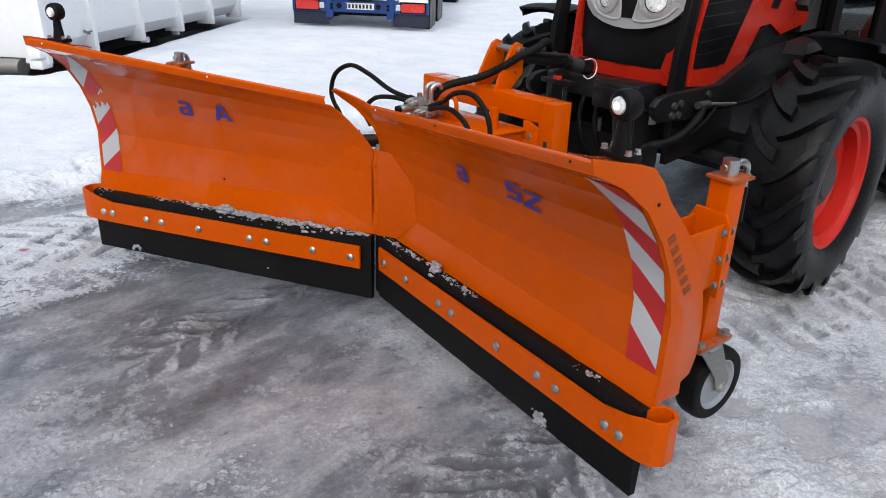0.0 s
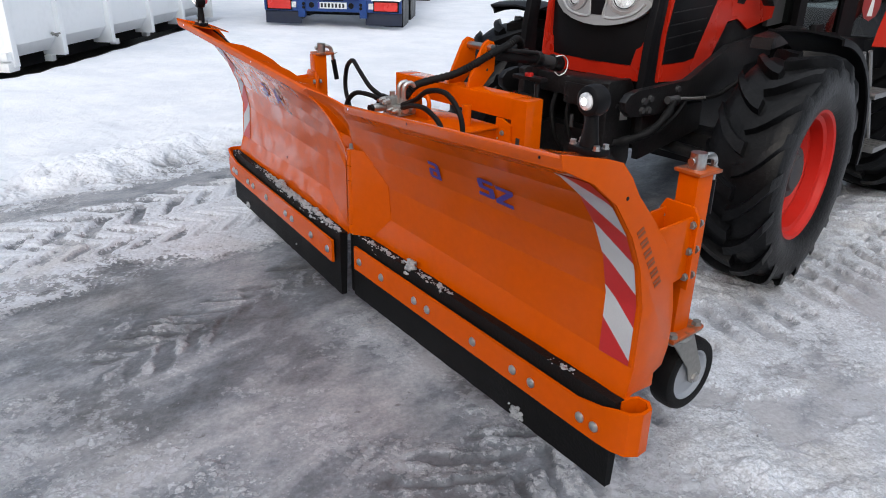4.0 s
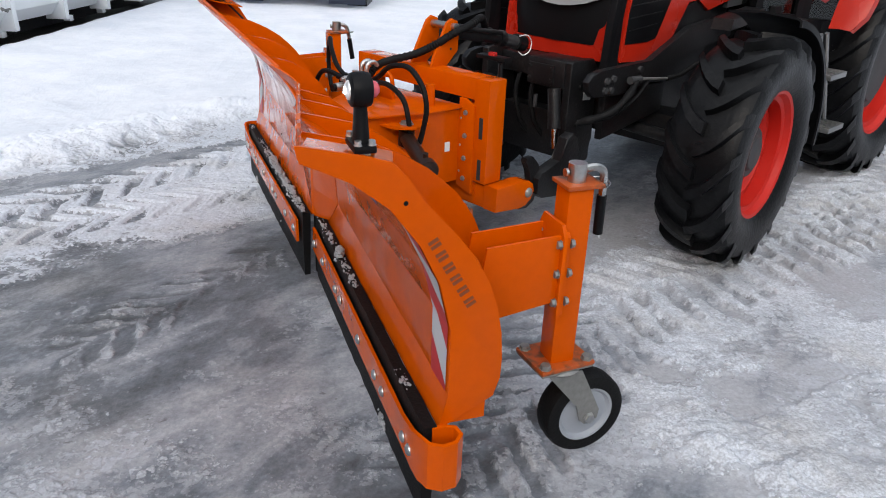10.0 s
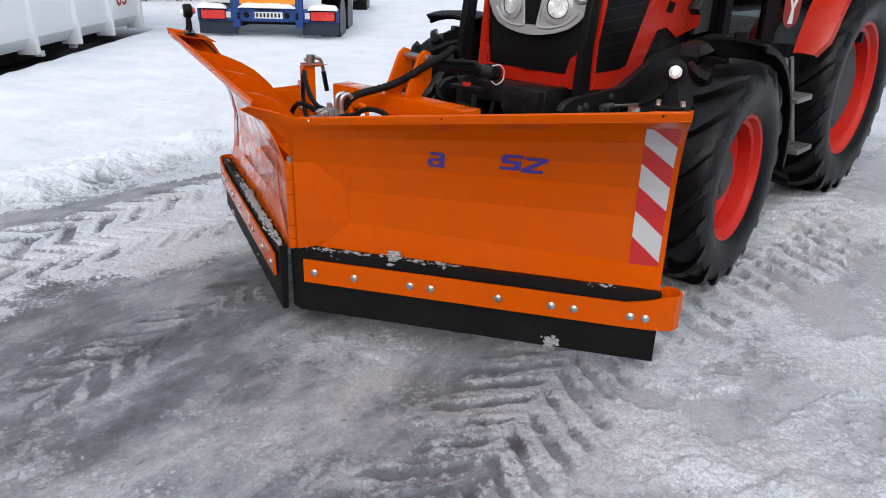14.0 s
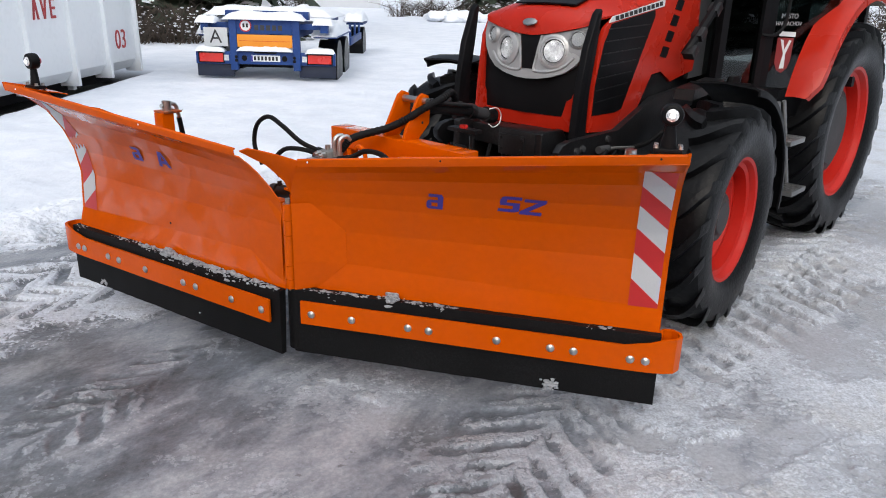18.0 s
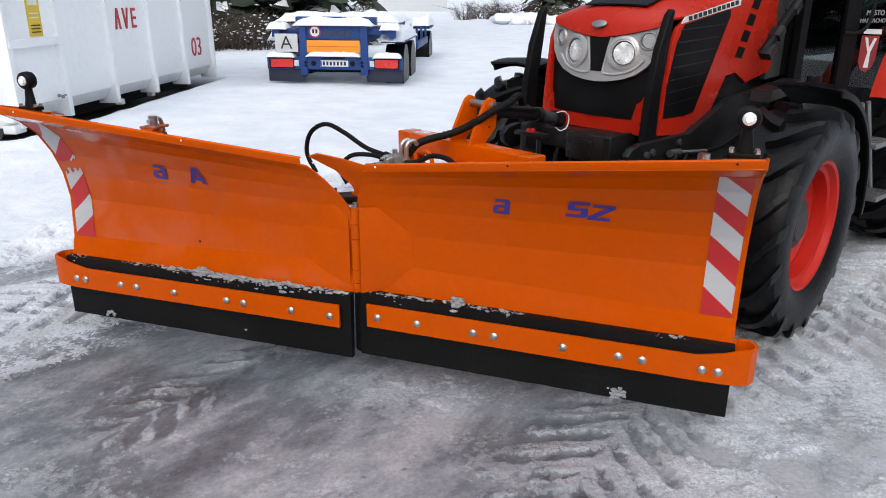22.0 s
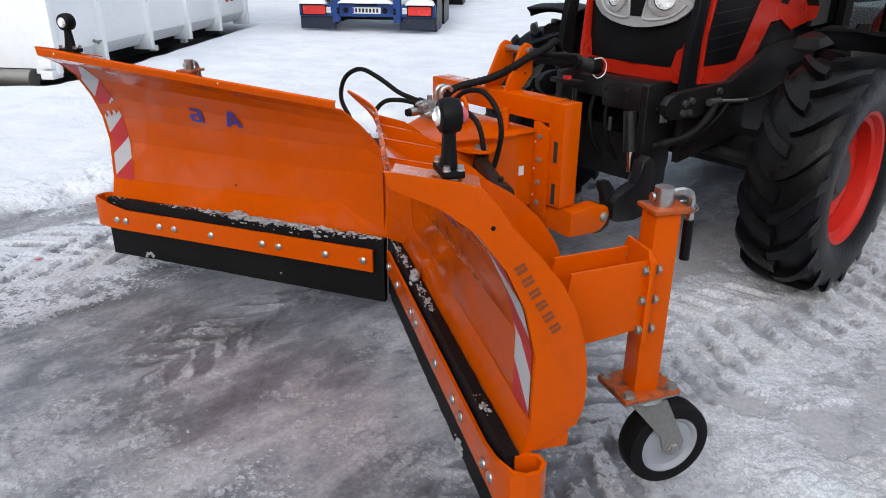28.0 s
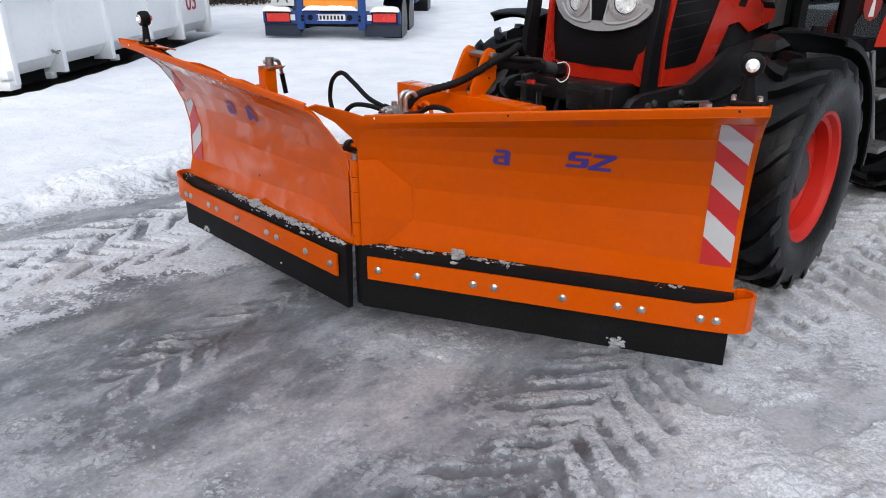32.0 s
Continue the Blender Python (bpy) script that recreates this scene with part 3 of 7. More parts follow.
    if not right:
        for u, w, h, m2 in ((1.30, 0.075, 0.050, PLATE_WHITE), (1.41, 0.070, 0.040, SIGN_GREY)):
            bm = bmesh.new()
            sheet(bm, [[W(a, surface(a, b) - 0.0085, b) for a in (u - w / 2, u + w / 2)] for b in (1.095, 1.095 + h)], 0.001)
            P("white_sticker", bm, m2)
    bm = bmesh.new()
    tube(bm, [W(lu, ln - 0.03, 1.212), W(lu - 0.02, 0.12, 1.17), W(lu - 0.07, 0.07, 1.12), W(lu - 0.13, 0.02, 1.06), W(lu - 0.16, -0.05, 0.95), W(lu - 0.16, -0.10, 0.83)], 0.005, 6, 5)
    P("lamp_cable", bm, RUBBER)

    # castor arm
    arm = [(-0.17, 0.66), (-0.20, 0.89), (-0.42, 0.905), (-0.42, 0.70)]
    for u in (1.345, 1.455):
        bm = bmesh.new()
        prism(bm, arm, lambda a, b, h: W(h, a, b), u - 0.005, u + 0.005, 0.001)
        P("arm_plate", bm, ORANGE)
    bm = bmesh.new()
    prism(bm, [(-0.17, 0.66), (-0.42, 0.70), (-0.42, 0.71), (-0.17, 0.67)], lambda a, b, h: W(h, a, b), 1.35, 1.45)
    P("arm_floor", bm, ORANGE)
    for k, n in enumerate((-0.425, -0.440)):
        bm = bmesh.new()
        e = 0.0 if k == 0 else 0.012
        prism(bm, [(1.325 + e, 0.665), (1.475 - e, 0.655), (1.478 - e, 0.90), (1.455, 0.935 - 2 * e), (1.345, 0.935 - 2 * e), (1.325 + e, 0.90)], lambda a, b, h: W(a, h, b), n - 0.006, n + 0.006, 0.002)
        P("clamp_plate", bm, ORANGE)
        for u in (1.338, 1.462):
            for z in (0.70, 0.79, 0.88):
                bm = bmesh.new()
                bolt_head(bm, W(u, n + (0.007 if k == 0 else -0.007), z), (0, s * (1 if k == 0 else -1), 0), 0.012, 0.012, False)
                P("clamp_bolt", bm, GREY_STEEL)
    bm = bmesh.new()
    box(bm, W(1.40, -0.480, 0.75), (0.078, 0.078, 0.56), None, 0.008)
    P("castor_post", bm, ORANGE)
    bm = bmesh.new()
    box(bm, W(1.40, -0.488, 1.034), (0.10, 0.115, 0.012), None, 0.003)
    P("post_cap", bm, ORANGE_WORN)
    bm = bmesh.new()
    rod(bm, W(1.40, -0.48, 1.036), W(1.40, -0.48, 1.092), 0.027, 0.026, 18)
    rod(bm, W(1.40, -0.45, 1.066), W(1.40, -0.442, 1.066), 0.012)
    P("crank_socket", bm, STEEL)
    bm = bmesh.new()
    lean = 0.0 if right else 0.035
    arm = -0.568 if right else -0.545
    tube(bm, [W(1.40, -0.48, 1.066), W(1.40, arm + 0.038, 1.075), W(1.40, arm + 0.006, 1.062), W(1.40, arm - 0.3 * lean, 1.02), W(1.40, arm - 0.55 * lean, 0.98)], 0.0115, 8, 5)
    P("crank_handle", bm, STEEL)
    bm = bmesh.new()
    rod(bm, W(1.40, arm - 0.5 * lean, 0.99), W(1.40, arm - 0.002 - 1.2 * lean, 0.872), 0.0145)
    P("handle_grip", bm, BLACK)
    bm = bmesh.new()
    ring = [W(1.40 + 0.034 * math.cos(a), -0.535 + 0.05 * math.sin(a), 1.03 + 0.006 * math.sin(2 * a)) for a in (2 * math.pi * k / 14 for k in range(14))]
    tube(bm, ring, 0.0025, 6, 2)
    P("retaining_wire", bm, STEEL)
    bm = bmesh.new()
    mm = Matrix.Translation(W(1.39, -0.482, 0.464)) @ pose(0, 0, 0, 0, 0, -6 * s)
    box(bm, (0, 0, 0), (0.158, 0.190, 0.016), mm, 0.006)
    P("castor_plate", bm, ORANGE_WORN, "orange base plate with rust stains")
    bm = bmesh.new()
    box(bm, (0, 0, -0.0125), (0.150, 0.182, 0.007), mm, 0.002)
    P("swivel_plate", bm, GREY_STEEL, "dirty zinc swivel plate")
    for du in (-0.060, 0.060):
        for dn in (-0.074, 0.074):
            bm = bmesh.new()
            bolt_head(bm, mm @ Vector((du, dn, 0.008)), (0, 0, 1), 0.0155, 0.014, False)
            P("plate_bolt", bm, GREY_STEEL)
    bm = bmesh.new()
    lathe(bm, [(0.066, 0.450), (0.074, 0.443), (0.068, 0.436), (0.055, 0.430), (0.0001, 0.430)], 24, Matrix.Translation(W(1.40, -0.485, 0)))
    P("swivel_ring", bm, GREY_STEEL)
    # fork and wheel trail behind the post
    hub = W(1.395, -0.593, 0.248)
    for d in (-0.051, 0.051):
        bm = bmesh.new()
        top = W(1.40, -0.485, 0.438)
        fr = (hub - top)
        fr.z = 0
        L = fr.length
        fd = fr.normalized()
        prism(bm, [(-0.055, 0.436), (0.062, 0.436), (L + 0.036, 0.272), (L + 0.032, 0.242), (L + 0.014, 0.226), (L - 0.014, 0.226), (L - 0.034, 0.244), (L - 0.05, 0.30)], lambda a, b, h: Vector((top.x, top.y, 0)) + fd * a + Vector((-fd.y, fd.x, 0)) * h + Vector((0, 0, b)), d - 0.003, d + 0.003)
        P("castor_fork", bm, GREY_STEEL)
    fd = Vector((hub.x - 1.40, hub.y - s * (-0.485), 0)).normalized()
    ax = Vector((-fd.y, fd.x, 0))
    wm = Matrix.Translation(hub) @ ax.to_track_quat("Z", "Y").to_matrix().to_4x4()
    bm = bmesh.new()
    lathe(bm, [(0.099, -0.040), (0.126, -0.043), (0.137, -0.037), (0.142, -0.024), (0.143, 0), (0.142, 0.024), (0.137, 0.037), (0.126, 0.043), (0.099, 0.040)], 40, wm, True)
    P("castor_tyre", bm, RUBBER)
    bm = bmesh.new()
    lathe(bm, [(0.0001, -0.034), (0.030, -0.034), (0.040, -0.026), (0.082, -0.024), (0.091, -0.036), (0.0988, -0.037), (0.0988, 0.037), (0.091, 0.036), (0.082, 0.024), (0.040, 0.026), (0.030, 0.034), (0.0001, 0.034)], 36, wm)
    P("castor_rim", bm, CASTOR_GREY)
    for q3 in (-1, 1):
        bm = bmesh.new()
        bolt_head(bm, hub + ax * q3 * 0.054, ax * q3, 0.016, 0.012, False)
        P("axle_bolt", bm, STEEL)

    # packed snow left on the belt
    rng = random.Random(11 if right else 12)
    spots = [(0.16, 0.06, 22), (0.30, 0.06, 26), (0.47, 0.016, 30), (0.58, 0.05, 26), (0.70, 0.025, 20), (1.36, 0.03, 16)] if right else [(0.15, 0.05, 26), (0.33, 0.07, 60), (0.50, 0.07, 80), (0.66, 0.06, 80), (0.78, 0.035, 70), (0.90, 0.05, 26), (1.1, 0.1, 14), (1.52, 0.02, 10)]
    bm = bmesh.new()
    for u, spread, c in spots:
        for i in range(3 * c):
            uu = u + rng.gauss(0, spread)
            if not 0.03 < uu < 1.55:
                continue
            tall = max(math.exp(-((uu - (0.47 if right else 0.79)) / 0.05) ** 2), 0.12 if right else 0.36)
            r = rng.uniform(0.0012, 0.0035) * (1.0 if right else 1.35) + rng.random() ** 4 * (0.004 + 0.008 * tall)
            high = 0.451 + rng.uniform(-0.006, 0.003 + 0.026 * tall) if rng.random() < 0.86 else rng.uniform(0.415, 0.450)
            clump(bm, W(uu, 0.002 + rng.uniform(-0.016, 0.009), high), r, rng, rng.uniform(0.5, 0.9), rng.uniform(0.8, 2.2), 1)
    tagged(P("packed_snow", bm, ICE_CRUMB, "grey-white icy snow clumps", 80), kind="stuff")
    bm = bmesh.new()
    if right:
        for i in range(70):
            clump(bm, W(1.176 + rng.gauss(0, 0.015), 0.014, 0.168 + rng.gauss(0, 0.011)), rng.uniform(0.003, 0.009), rng, 0.9, 1.3, 1)
    else:
        for i in range(10):
            clump(bm, W(1.36 + rng.gauss(0, 0.018), 0.014, 0.168 + rng.gauss(0, 0.006)), rng.uniform(0.004, 0.009), rng, 0.9)
        clump(bm, W(0.56, 0.016, 0.20), 0.006, rng)
    tagged(P("frozen_lump", bm, ICE_CRUMB, "", 80), kind="stuff")
    if not right:
        bm = bmesh.new()
        bolt_head(bm, W(0.825, surface(0.825, 0.592), 0.592), (0, s, 0), 0.006, 0.003)
        P("paint_chip", bm, BLACK)
    return wing


right_wing = make_wing("right", "right_wing", "orange curved mouldboard of a plough wing")
left_wing = make_wing("left", "left_wing", "orange curved mouldboard of a plough wing")

# centre frame, in the plough's own space: x ahead, y to the tractor's left
def PP(nm, bm, m, lab="", angle=38):
    return part(nm, bm, m, plough, lab, angle)


def xz(y0, y1, pts, nm, m, bevel=0.0, lab=""):
    bm = bmesh.new()
    prism(bm, pts, lambda a, b, h: Vector((a, h, b)), y0, y1, bevel)
    return PP(nm, bm, m, lab)


Y0 = -0.09   # the frame stands a little to one side of the hinge
bm = bmesh.new()
box(bm, (-0.745, Y0, 0.975), (0.113, 0.766, 0.10), None, 0.004)
PP("top_beam", bm, ORANGE)
for sy in (-1, 1):
    yc = Y0 + sy * 0.427
    bm = bmesh.new()
    box(bm, (-0.745, yc, 0.78), (0.113, 0.094, 0.49), None, 0.007)
    PP("side_post", bm, ORANGE)
    bm = bmesh.new()
    prism(bm, [(-0.705, 0.41), (-0.705, 0.53), (-0.90, 0.527), (-0.94, 0.522), (-0.975, 0.50), (-0.988, 0.46), (-0.97, 0.42), (-0.93, 0.395), (-0.88, 0.39)], lambda a, b, h: Vector((a, h, b)), yc + sy * 0.072 - 0.042, yc + sy * 0.072 + 0.042, 0.004)
    PP("foot", bm, ORANGE)
    bm = bmesh.new()
    bolt_head(bm, (-0.943, yc + sy * 0.114, 0.46), (0, sy, 0), 0.026, 0.016)
    PP("foot_pin", bm, GREY_STEEL)
    bm = bmesh.new()
    box(bm, (-0.765, yc - sy * 0.075, 0.468), (0.118, 0.21, 0.112), None, 0.005)
    PP("foot_beam", bm, ORANGE)
    bm = bmesh.new()
    fy = Y0 + sy * 0.345
    prism(bm, [(fy - 0.045 * sy, 0.50), (fy + 0.05 * sy, 0.47), (fy + 0.05 * sy, 0.90), (fy - 0.01 * sy, 0.925), (fy - 0.045 * sy, 0.925)], lambda a, b, h: Vector((h, a, b)), -0.690, -0.674, 0.002)
    PP("flange", bm, ORANGE)
    for z in (0.54, 0.64, 0.75, 0.86):
        bm = bmesh.new()
        bolt_head(bm, (-0.674, fy, z), (1, 0, 0), 0.011, 0.009, False)
        PP("flange_bolt", bm, GREY_STEEL)
    for z in (0.60, 0.80):
        bm = bmesh.new()
        box(bm, (-0.6885, yc + sy * 0.005, z), (0.005, 0.022, 0.10), None)
        PP("post_slot", bm, DARK)
    for z in (0.57, 0.7, 0.83):
        bm = bmesh.new()
        bolt_head(bm, (-0.674, fy - sy * 0.03, z), (1, 0, 0), 0.006, 0.004)
        PP("flange_rivet", bm, STEEL)
bm = bmesh.new()
box(bm, (-0.745, Y0, 0.47), (0.10, 0.80, 0.09), None, 0.006)
PP("bottom_beam", bm, ORANGE)
# central housing, tapering to the hinge
bm = bmesh.new()
vs = []
for x, c, w, lo, hi in ((-0.688, Y0, 0.30, 0.52, 0.865), (-0.50, -0.06, 0.27, 0.52, 0.875), (-0.25, -0.03, 0.16, 0.50, 0.875), (-0.06, 0, 0.07, 0.47, 0.855)):
    vs.append([bm.verts.new((x, y, z)) for y, z in ((c - w, lo), (c + w, lo), (c + w, hi), (c - w, hi))])
for p, q in zip(vs, vs[1:]):
    for j in range(4):
        bm.faces.new((p[j], p[(j + 1) % 4], q[(j + 1) % 4], q[j]))
bm.faces.new(vs[0])
bm.faces.new(vs[-1][::-1])
PP("central_housing", bm, ORANGE)
bm = bmesh.new()
prism(bm, [(-0.69, Y0 - 0.32), (-0.47, -0.355), (-0.22, -0.20), (-0.04, -0.08), (-0.04, 0.08), (-0.22, 0.14), (-0.47, 0.225), (-0.69, Y0 + 0.32)], lambda a, b, h: Vector((a, b, h)), 0.877, 0.887, 0.002)
PP("housing_lid", bm, ORANGE)
bm = bmesh.new()
rod(bm, (0, 0, 0.44), (0, 0, 0.862), 0.011, seg=18)
PP("hinge_pin", bm, GREY_STEEL)
bm = bmesh.new()
rod(bm, (-0.040, 0, 0.155), (-0.040, 0, 0.45), 0.050, seg=24)
PP("joint_rubber", bm, RUBBER, "black rubber filler between the wings")
# hitch lugs and pin
for y in (Y0 - 0.07, Y0 + 0.07):
    xz(y - 0.009, y + 0.009, [(-0.70, 1.02), (-0.72, 1.08), (-0.78, 1.19), (-0.80, 1.225), (-0.83, 1.242), (-0.865, 1.23), (-0.88, 1.19), (-0.875, 1.09), (-0.80, 1.02)], "hitch_lug", ORANGE, 0.002)
bm = bmesh.new()
rod(bm, (-0.835, Y0 - 0.10, 1.205), (-0.835, Y0 + 0.105, 1.205), 0.018)
PP("hitch_pin", bm, STEEL)
for y in (Y0 - 0.08, Y0 + 0.08):
    bm = bmesh.new()
    bolt_head(bm, (-0.825, y, 1.10), (0, 1 if y > Y0 else -1, 0), 0.007, 0.002)
    PP("lug_hole", bm, DARK)
# lifting eye, stub tubes
bm = bmesh.new()
ring = [Vector((-0.50, -0.11 + 0.043 * math.cos(a), 0.955 + 0.05 * math.sin(a))) for a in (math.pi * k / 8 - 0.35 for k in range(LAST + 1))]
tube(bm, ring, 0.011, 8, 3)
PP("lifting_eye", bm, ORANGE)
bm = bmesh.new()
box(bm, (-0.50, -0.11, 0.912), (0.02, 0.10, 0.06), None, 0.004)
PP("eye_foot", bm, ORANGE)
for y in (-0.31, 0.13):
    bm = bmesh.new()
    rod(bm, (-0.56, y, 0.885), (-0.56, y, 0.985), 0.022, seg=16)
    PP("stub_tube", bm, ORANGE)
# steering cylinders, barrel and rod
CYL = []


def cylinder_pose(sy, a):
    """Where the barrel's foot and the rod's end stand when the wing is turned by a."""
    base = Vector((-0.345, sy * 0.210, 0.79))
    g = radians((-21.85 if sy > 0 else 158.1) + a - HEADING)
    u, v = PIN_U, sy * PIN_BACK
    end = Vector((u * math.cos(g) - v * math.sin(g), u * math.sin(g) + v * math.cos(g), PIN_Z))
    q = (end - base).to_track_quat("X", "Z").to_matrix().to_4x4()
    return Matrix.Translation(base) @ q, Matrix.Translation(end) @ q


for sy in (1, -1):
    base = Vector((-0.345, sy * 0.210, 0.79))
    bm = bmesh.new()
    prism(bm, [(-0.47, sy * 0.13), (-0.25, sy * 0.09), (-0.27, sy * 0.225), (-0.34, sy * 0.285), (-0.43, sy * 0.265)], lambda a, b, h: Vector((a, b, h)), 0.838, 0.850)
    PP("cylinder_ear", bm, ORANGE)
    bm = bmesh.new()
    rod(bm, base + Vector((0, 0, -0.05)), base + Vector((0, 0, 0.072)), 0.017)
    bolt_head(bm, base + Vector((0, 0, 0.060)), (0, 0, 1), 0.027, 0.012, False)
    PP("cylinder_pin", bm, GREY_STEEL)
    bm = bmesh.new()
    rod(bm, (0.0, 0, 0), (0.32, 0, 0), 0.033, seg=20)
    rod(bm, (0.30, 0, 0), (0.34, 0, 0), 0.044, seg=20)
    rod(bm, (0.0, 0, -0.035), (0.0, 0, 0.035), 0.036, seg=16)
    rod(bm, (0.285, 0, 0), (0.285, 0, 0.055), 0.012, seg=10)
    barrel = PP("cylinder_barrel", bm, BARREL)
    bm = bmesh.new()
    rod(bm, (0, 0, 0), (-0.43, 0, 0), 0.018, seg=16)
    rod(bm, (0, 0, -0.03), (0, 0, 0.03), 0.030, seg=16)
    piston = PP("cylinder_rod", bm, CHROME)
    CYL.append((sy, barrel, piston))
# valve block
VY = -0.25
bm = bmesh.new()
box(bm, (-0.46, VY, 0.914), (0.095, 0.15, 0.044), None, 0.004)
box(bm, (-0.455, VY - 0.035, 0.950), (0.080, 0.072, 0.036), None, 0.004)
PP("valve_block", bm, GREY_STEEL)
for y in (VY + 0.002, VY + 0.040):
    bm = bmesh.new()
    rod(bm, (-0.46, y, 0.940), (-0.46, y, 0.966), 0.0165, seg=6)
    tube(bm, [(-0.46, y, 0.96), (-0.46, y, 1.012), (-0.472, y + 0.003, 1.036), (-0.50, y + 0.006, 1.040), (-0.52, y + 0.008, 1.022)], 0.0115, 10, 5)
    PP("elbow_fitting", bm, STEEL)
for x, z in ((-0.43, 0.945), (-0.475, 0.945), (-0.45, 0.918)):
    bm = bmesh.new()
    rod(bm, (x, VY - 0.07, z), (x, VY - 0.095, z), 0.0155, seg=6)
    rod(bm, (x, VY - 0.095, z), (x, VY - 0.112, z), 0.0105, seg=10)
    PP("valve_fitting", bm, STEEL)
    bm = bmesh.new()
    rod(bm, (x, VY - 0.108, z), (x, VY - 0.150, z + 0.004), 0.0145, seg=10)
    PP("hose_ferrule", bm, BLACK)
for x, z in ((-0.425, 0.925), (-0.47, 0.92)):
    bm = bmesh.new()
    rod(bm, (x, VY + 0.08, z), (x, VY + 0.105, z), 0.0155, seg=6)
    PP("valve_fitting", bm, STEEL)
for y, z, r in ((VY - 0.052, 0.955, 0.0135), (VY - 0.018, 0.952, 0.0135), (VY + 0.016, 0.916, 0.012), (VY + 0.052, 0.916, 0.012)):
    bm = bmesh.new()
    rod(bm, (-0.415, y, z), (-0.388, y, z), r, seg=6)
    rod(bm, (-0.388, y, z), (-0.374, y, z), r * 0.62, seg=10)
    PP("valve_plug", bm, STEEL)
bm = bmesh.new()
rod(bm, (-0.415, VY - 0.062, 0.918), (-0.345, VY - 0.062, 0.918), 0.021, seg=18)
PP("solenoid", bm, STEEL)
bm = bmesh.new()
rod(bm, (-0.345, VY - 0.062, 0.918), (-0.328, VY - 0.062, 0.918), 0.0185, seg=18)
PP("solenoid_cap", bm, BLACK)
bm = bmesh.new()
rod(bm, (-0.455, VY - 0.045, 0.968), (-0.455, VY - 0.045, 0.992), 0.013, seg=6)
PP("valve_plug", bm, STEEL)
for x, y in ((-0.43, VY + 0.062), (-0.492, VY + 0.064)):
    bm = bmesh.new()
    bolt_head(bm, (x, y, 0.944), (0, 0, 1), 0.009, 0.009, False)
    PP("block_bolt", bm, GREY_STEEL)
# hoses
NEAR_LOOPS = []
for nm, pts, r in (
    ("hydraulic_hose", [(-0.42, VY + 0.08, 0.95), (-0.38, -0.03, 1.01), (-0.35, 0.09, 1.08), (-0.35, 0.21, 1.095), (-0.35, 0.30, 1.03), (-0.35, 0.33, 0.94), (-0.35, 0.31, 0.84), (-0.35, 0.29, 0.78)], 0.012),
    ("hydraulic_hose", [(-0.42, VY + 0.08, 0.935), (-0.36, -0.03, 0.985), (-0.33, 0.10, 1.005), (-0.33, 0.20, 0.96), (-0.33, 0.24, 0.87), (-0.335, 0.24, 0.79)], 0.012),
    ("braided_hose", [(-0.49, -0.24, 0.965), (-0.54, -0.20, 1.03), (-0.67, -0.10, 1.077), (-0.74, -0.03, 1.125), (-0.80, 0.015, 1.172), (-0.92, 0.03, 1.215), (-1.02, -0.005, 1.235), (-1.11, -0.06, 1.195), (-1.16, -0.09, 1.12)], 0.02),
):
    bm = bmesh.new()
    if nm == "braided_hose":
        path = smooth_path(pts, 14)
        tube(bm, path, lambda t: 0.0185 + 0.002 * math.sin(t * 330), 10, smooth=False)
    else:
        tube(bm, pts, r, 8, 7)
    hose = PP(nm, bm, RUBBER)
    if nm == "hydraulic_hose":
        NEAR_LOOPS.append(hose)
# the loop to the other wing's cylinder swings along with it, by half
LOOPS = []
for pts in ([(-0.44, VY - 0.10, 0.955), (-0.38, VY - 0.19, 0.99), (-0.33, VY - 0.30, 1.055), (-0.30, VY - 0.42, 1.085), (-0.27, VY - 0.52, 1.03), (-0.26, VY - 0.55, 0.92), (-0.28, VY - 0.50, 0.82)],
            [(-0.44, VY - 0.10, 0.94), (-0.36, VY - 0.15, 0.962), (-0.30, VY - 0.21, 0.952), (-0.26, VY - 0.24, 0.89), (-0.27, VY - 0.20, 0.82)]):
    bm = bmesh.new()
    tube(bm, pts, 0.012, 8, 7)
    LOOPS.append(PP("hydraulic_hose", bm, RUBBER))
for x, y, z in ((-0.35, 0.29, 0.78), (-0.335, 0.24, 0.80)):
    bm = bmesh.new()
    rod(bm, (x, y, z - 0.05), (x, y, z + 0.02), 0.010, seg=10)
    NEAR_LOOPS.append(PP("hose_ferrule", bm, STEEL))
for x, y, z, tilt in ((-0.40, 0.170, 0.78, 25), (-0.60, 0.214, 0.70, 9)):
    bm = bmesh.new()
    box(bm, (0, 0, 0), (0.028, 0.004, 0.045), Matrix.Translation((x, y, z)) @ pose(0, 0, 0, 0, 0, -tilt))
    PP("white_sticker", bm, PLATE_WHITE)


# ---- ground ----
GRID = np.random.RandomState(5).rand(256, 256)


def vnoise(x, y):
    xi, yi = np.floor(x).astype(int), np.floor(y).astype(int)
    fx, fy = x - xi, y - yi
    fx, fy = fx * fx * (3 - 2 * fx), fy * fy * (3 - 2 * fy)
    g = lambda a, b: GRID[a % 256, b % 256]
    return (g(xi, yi) * (1 - fx) + g(xi + 1, yi) * fx) * (1 - fy) + (g(xi, yi + 1) * (1 - fx) + g(xi + 1, yi + 1) * fx) * fy


def fbm(x, y, scale, octaves=4, gain=0.5, off=0.0):
    out, a, tot = 0, 1.0, 0
    for k in range(octaves):
        c, s = math.cos(k * 0.9 + 0.3), math.sin(k * 0.9 + 0.3)
        u, v = x * c - y * s, x * s + y * c
        out = out + a * vnoise(u * scale + off + 17.3 * k, v * scale - off + 9.1 * k)
        tot += a
        a *= gain
        scale *= 2.03
    return out / tot


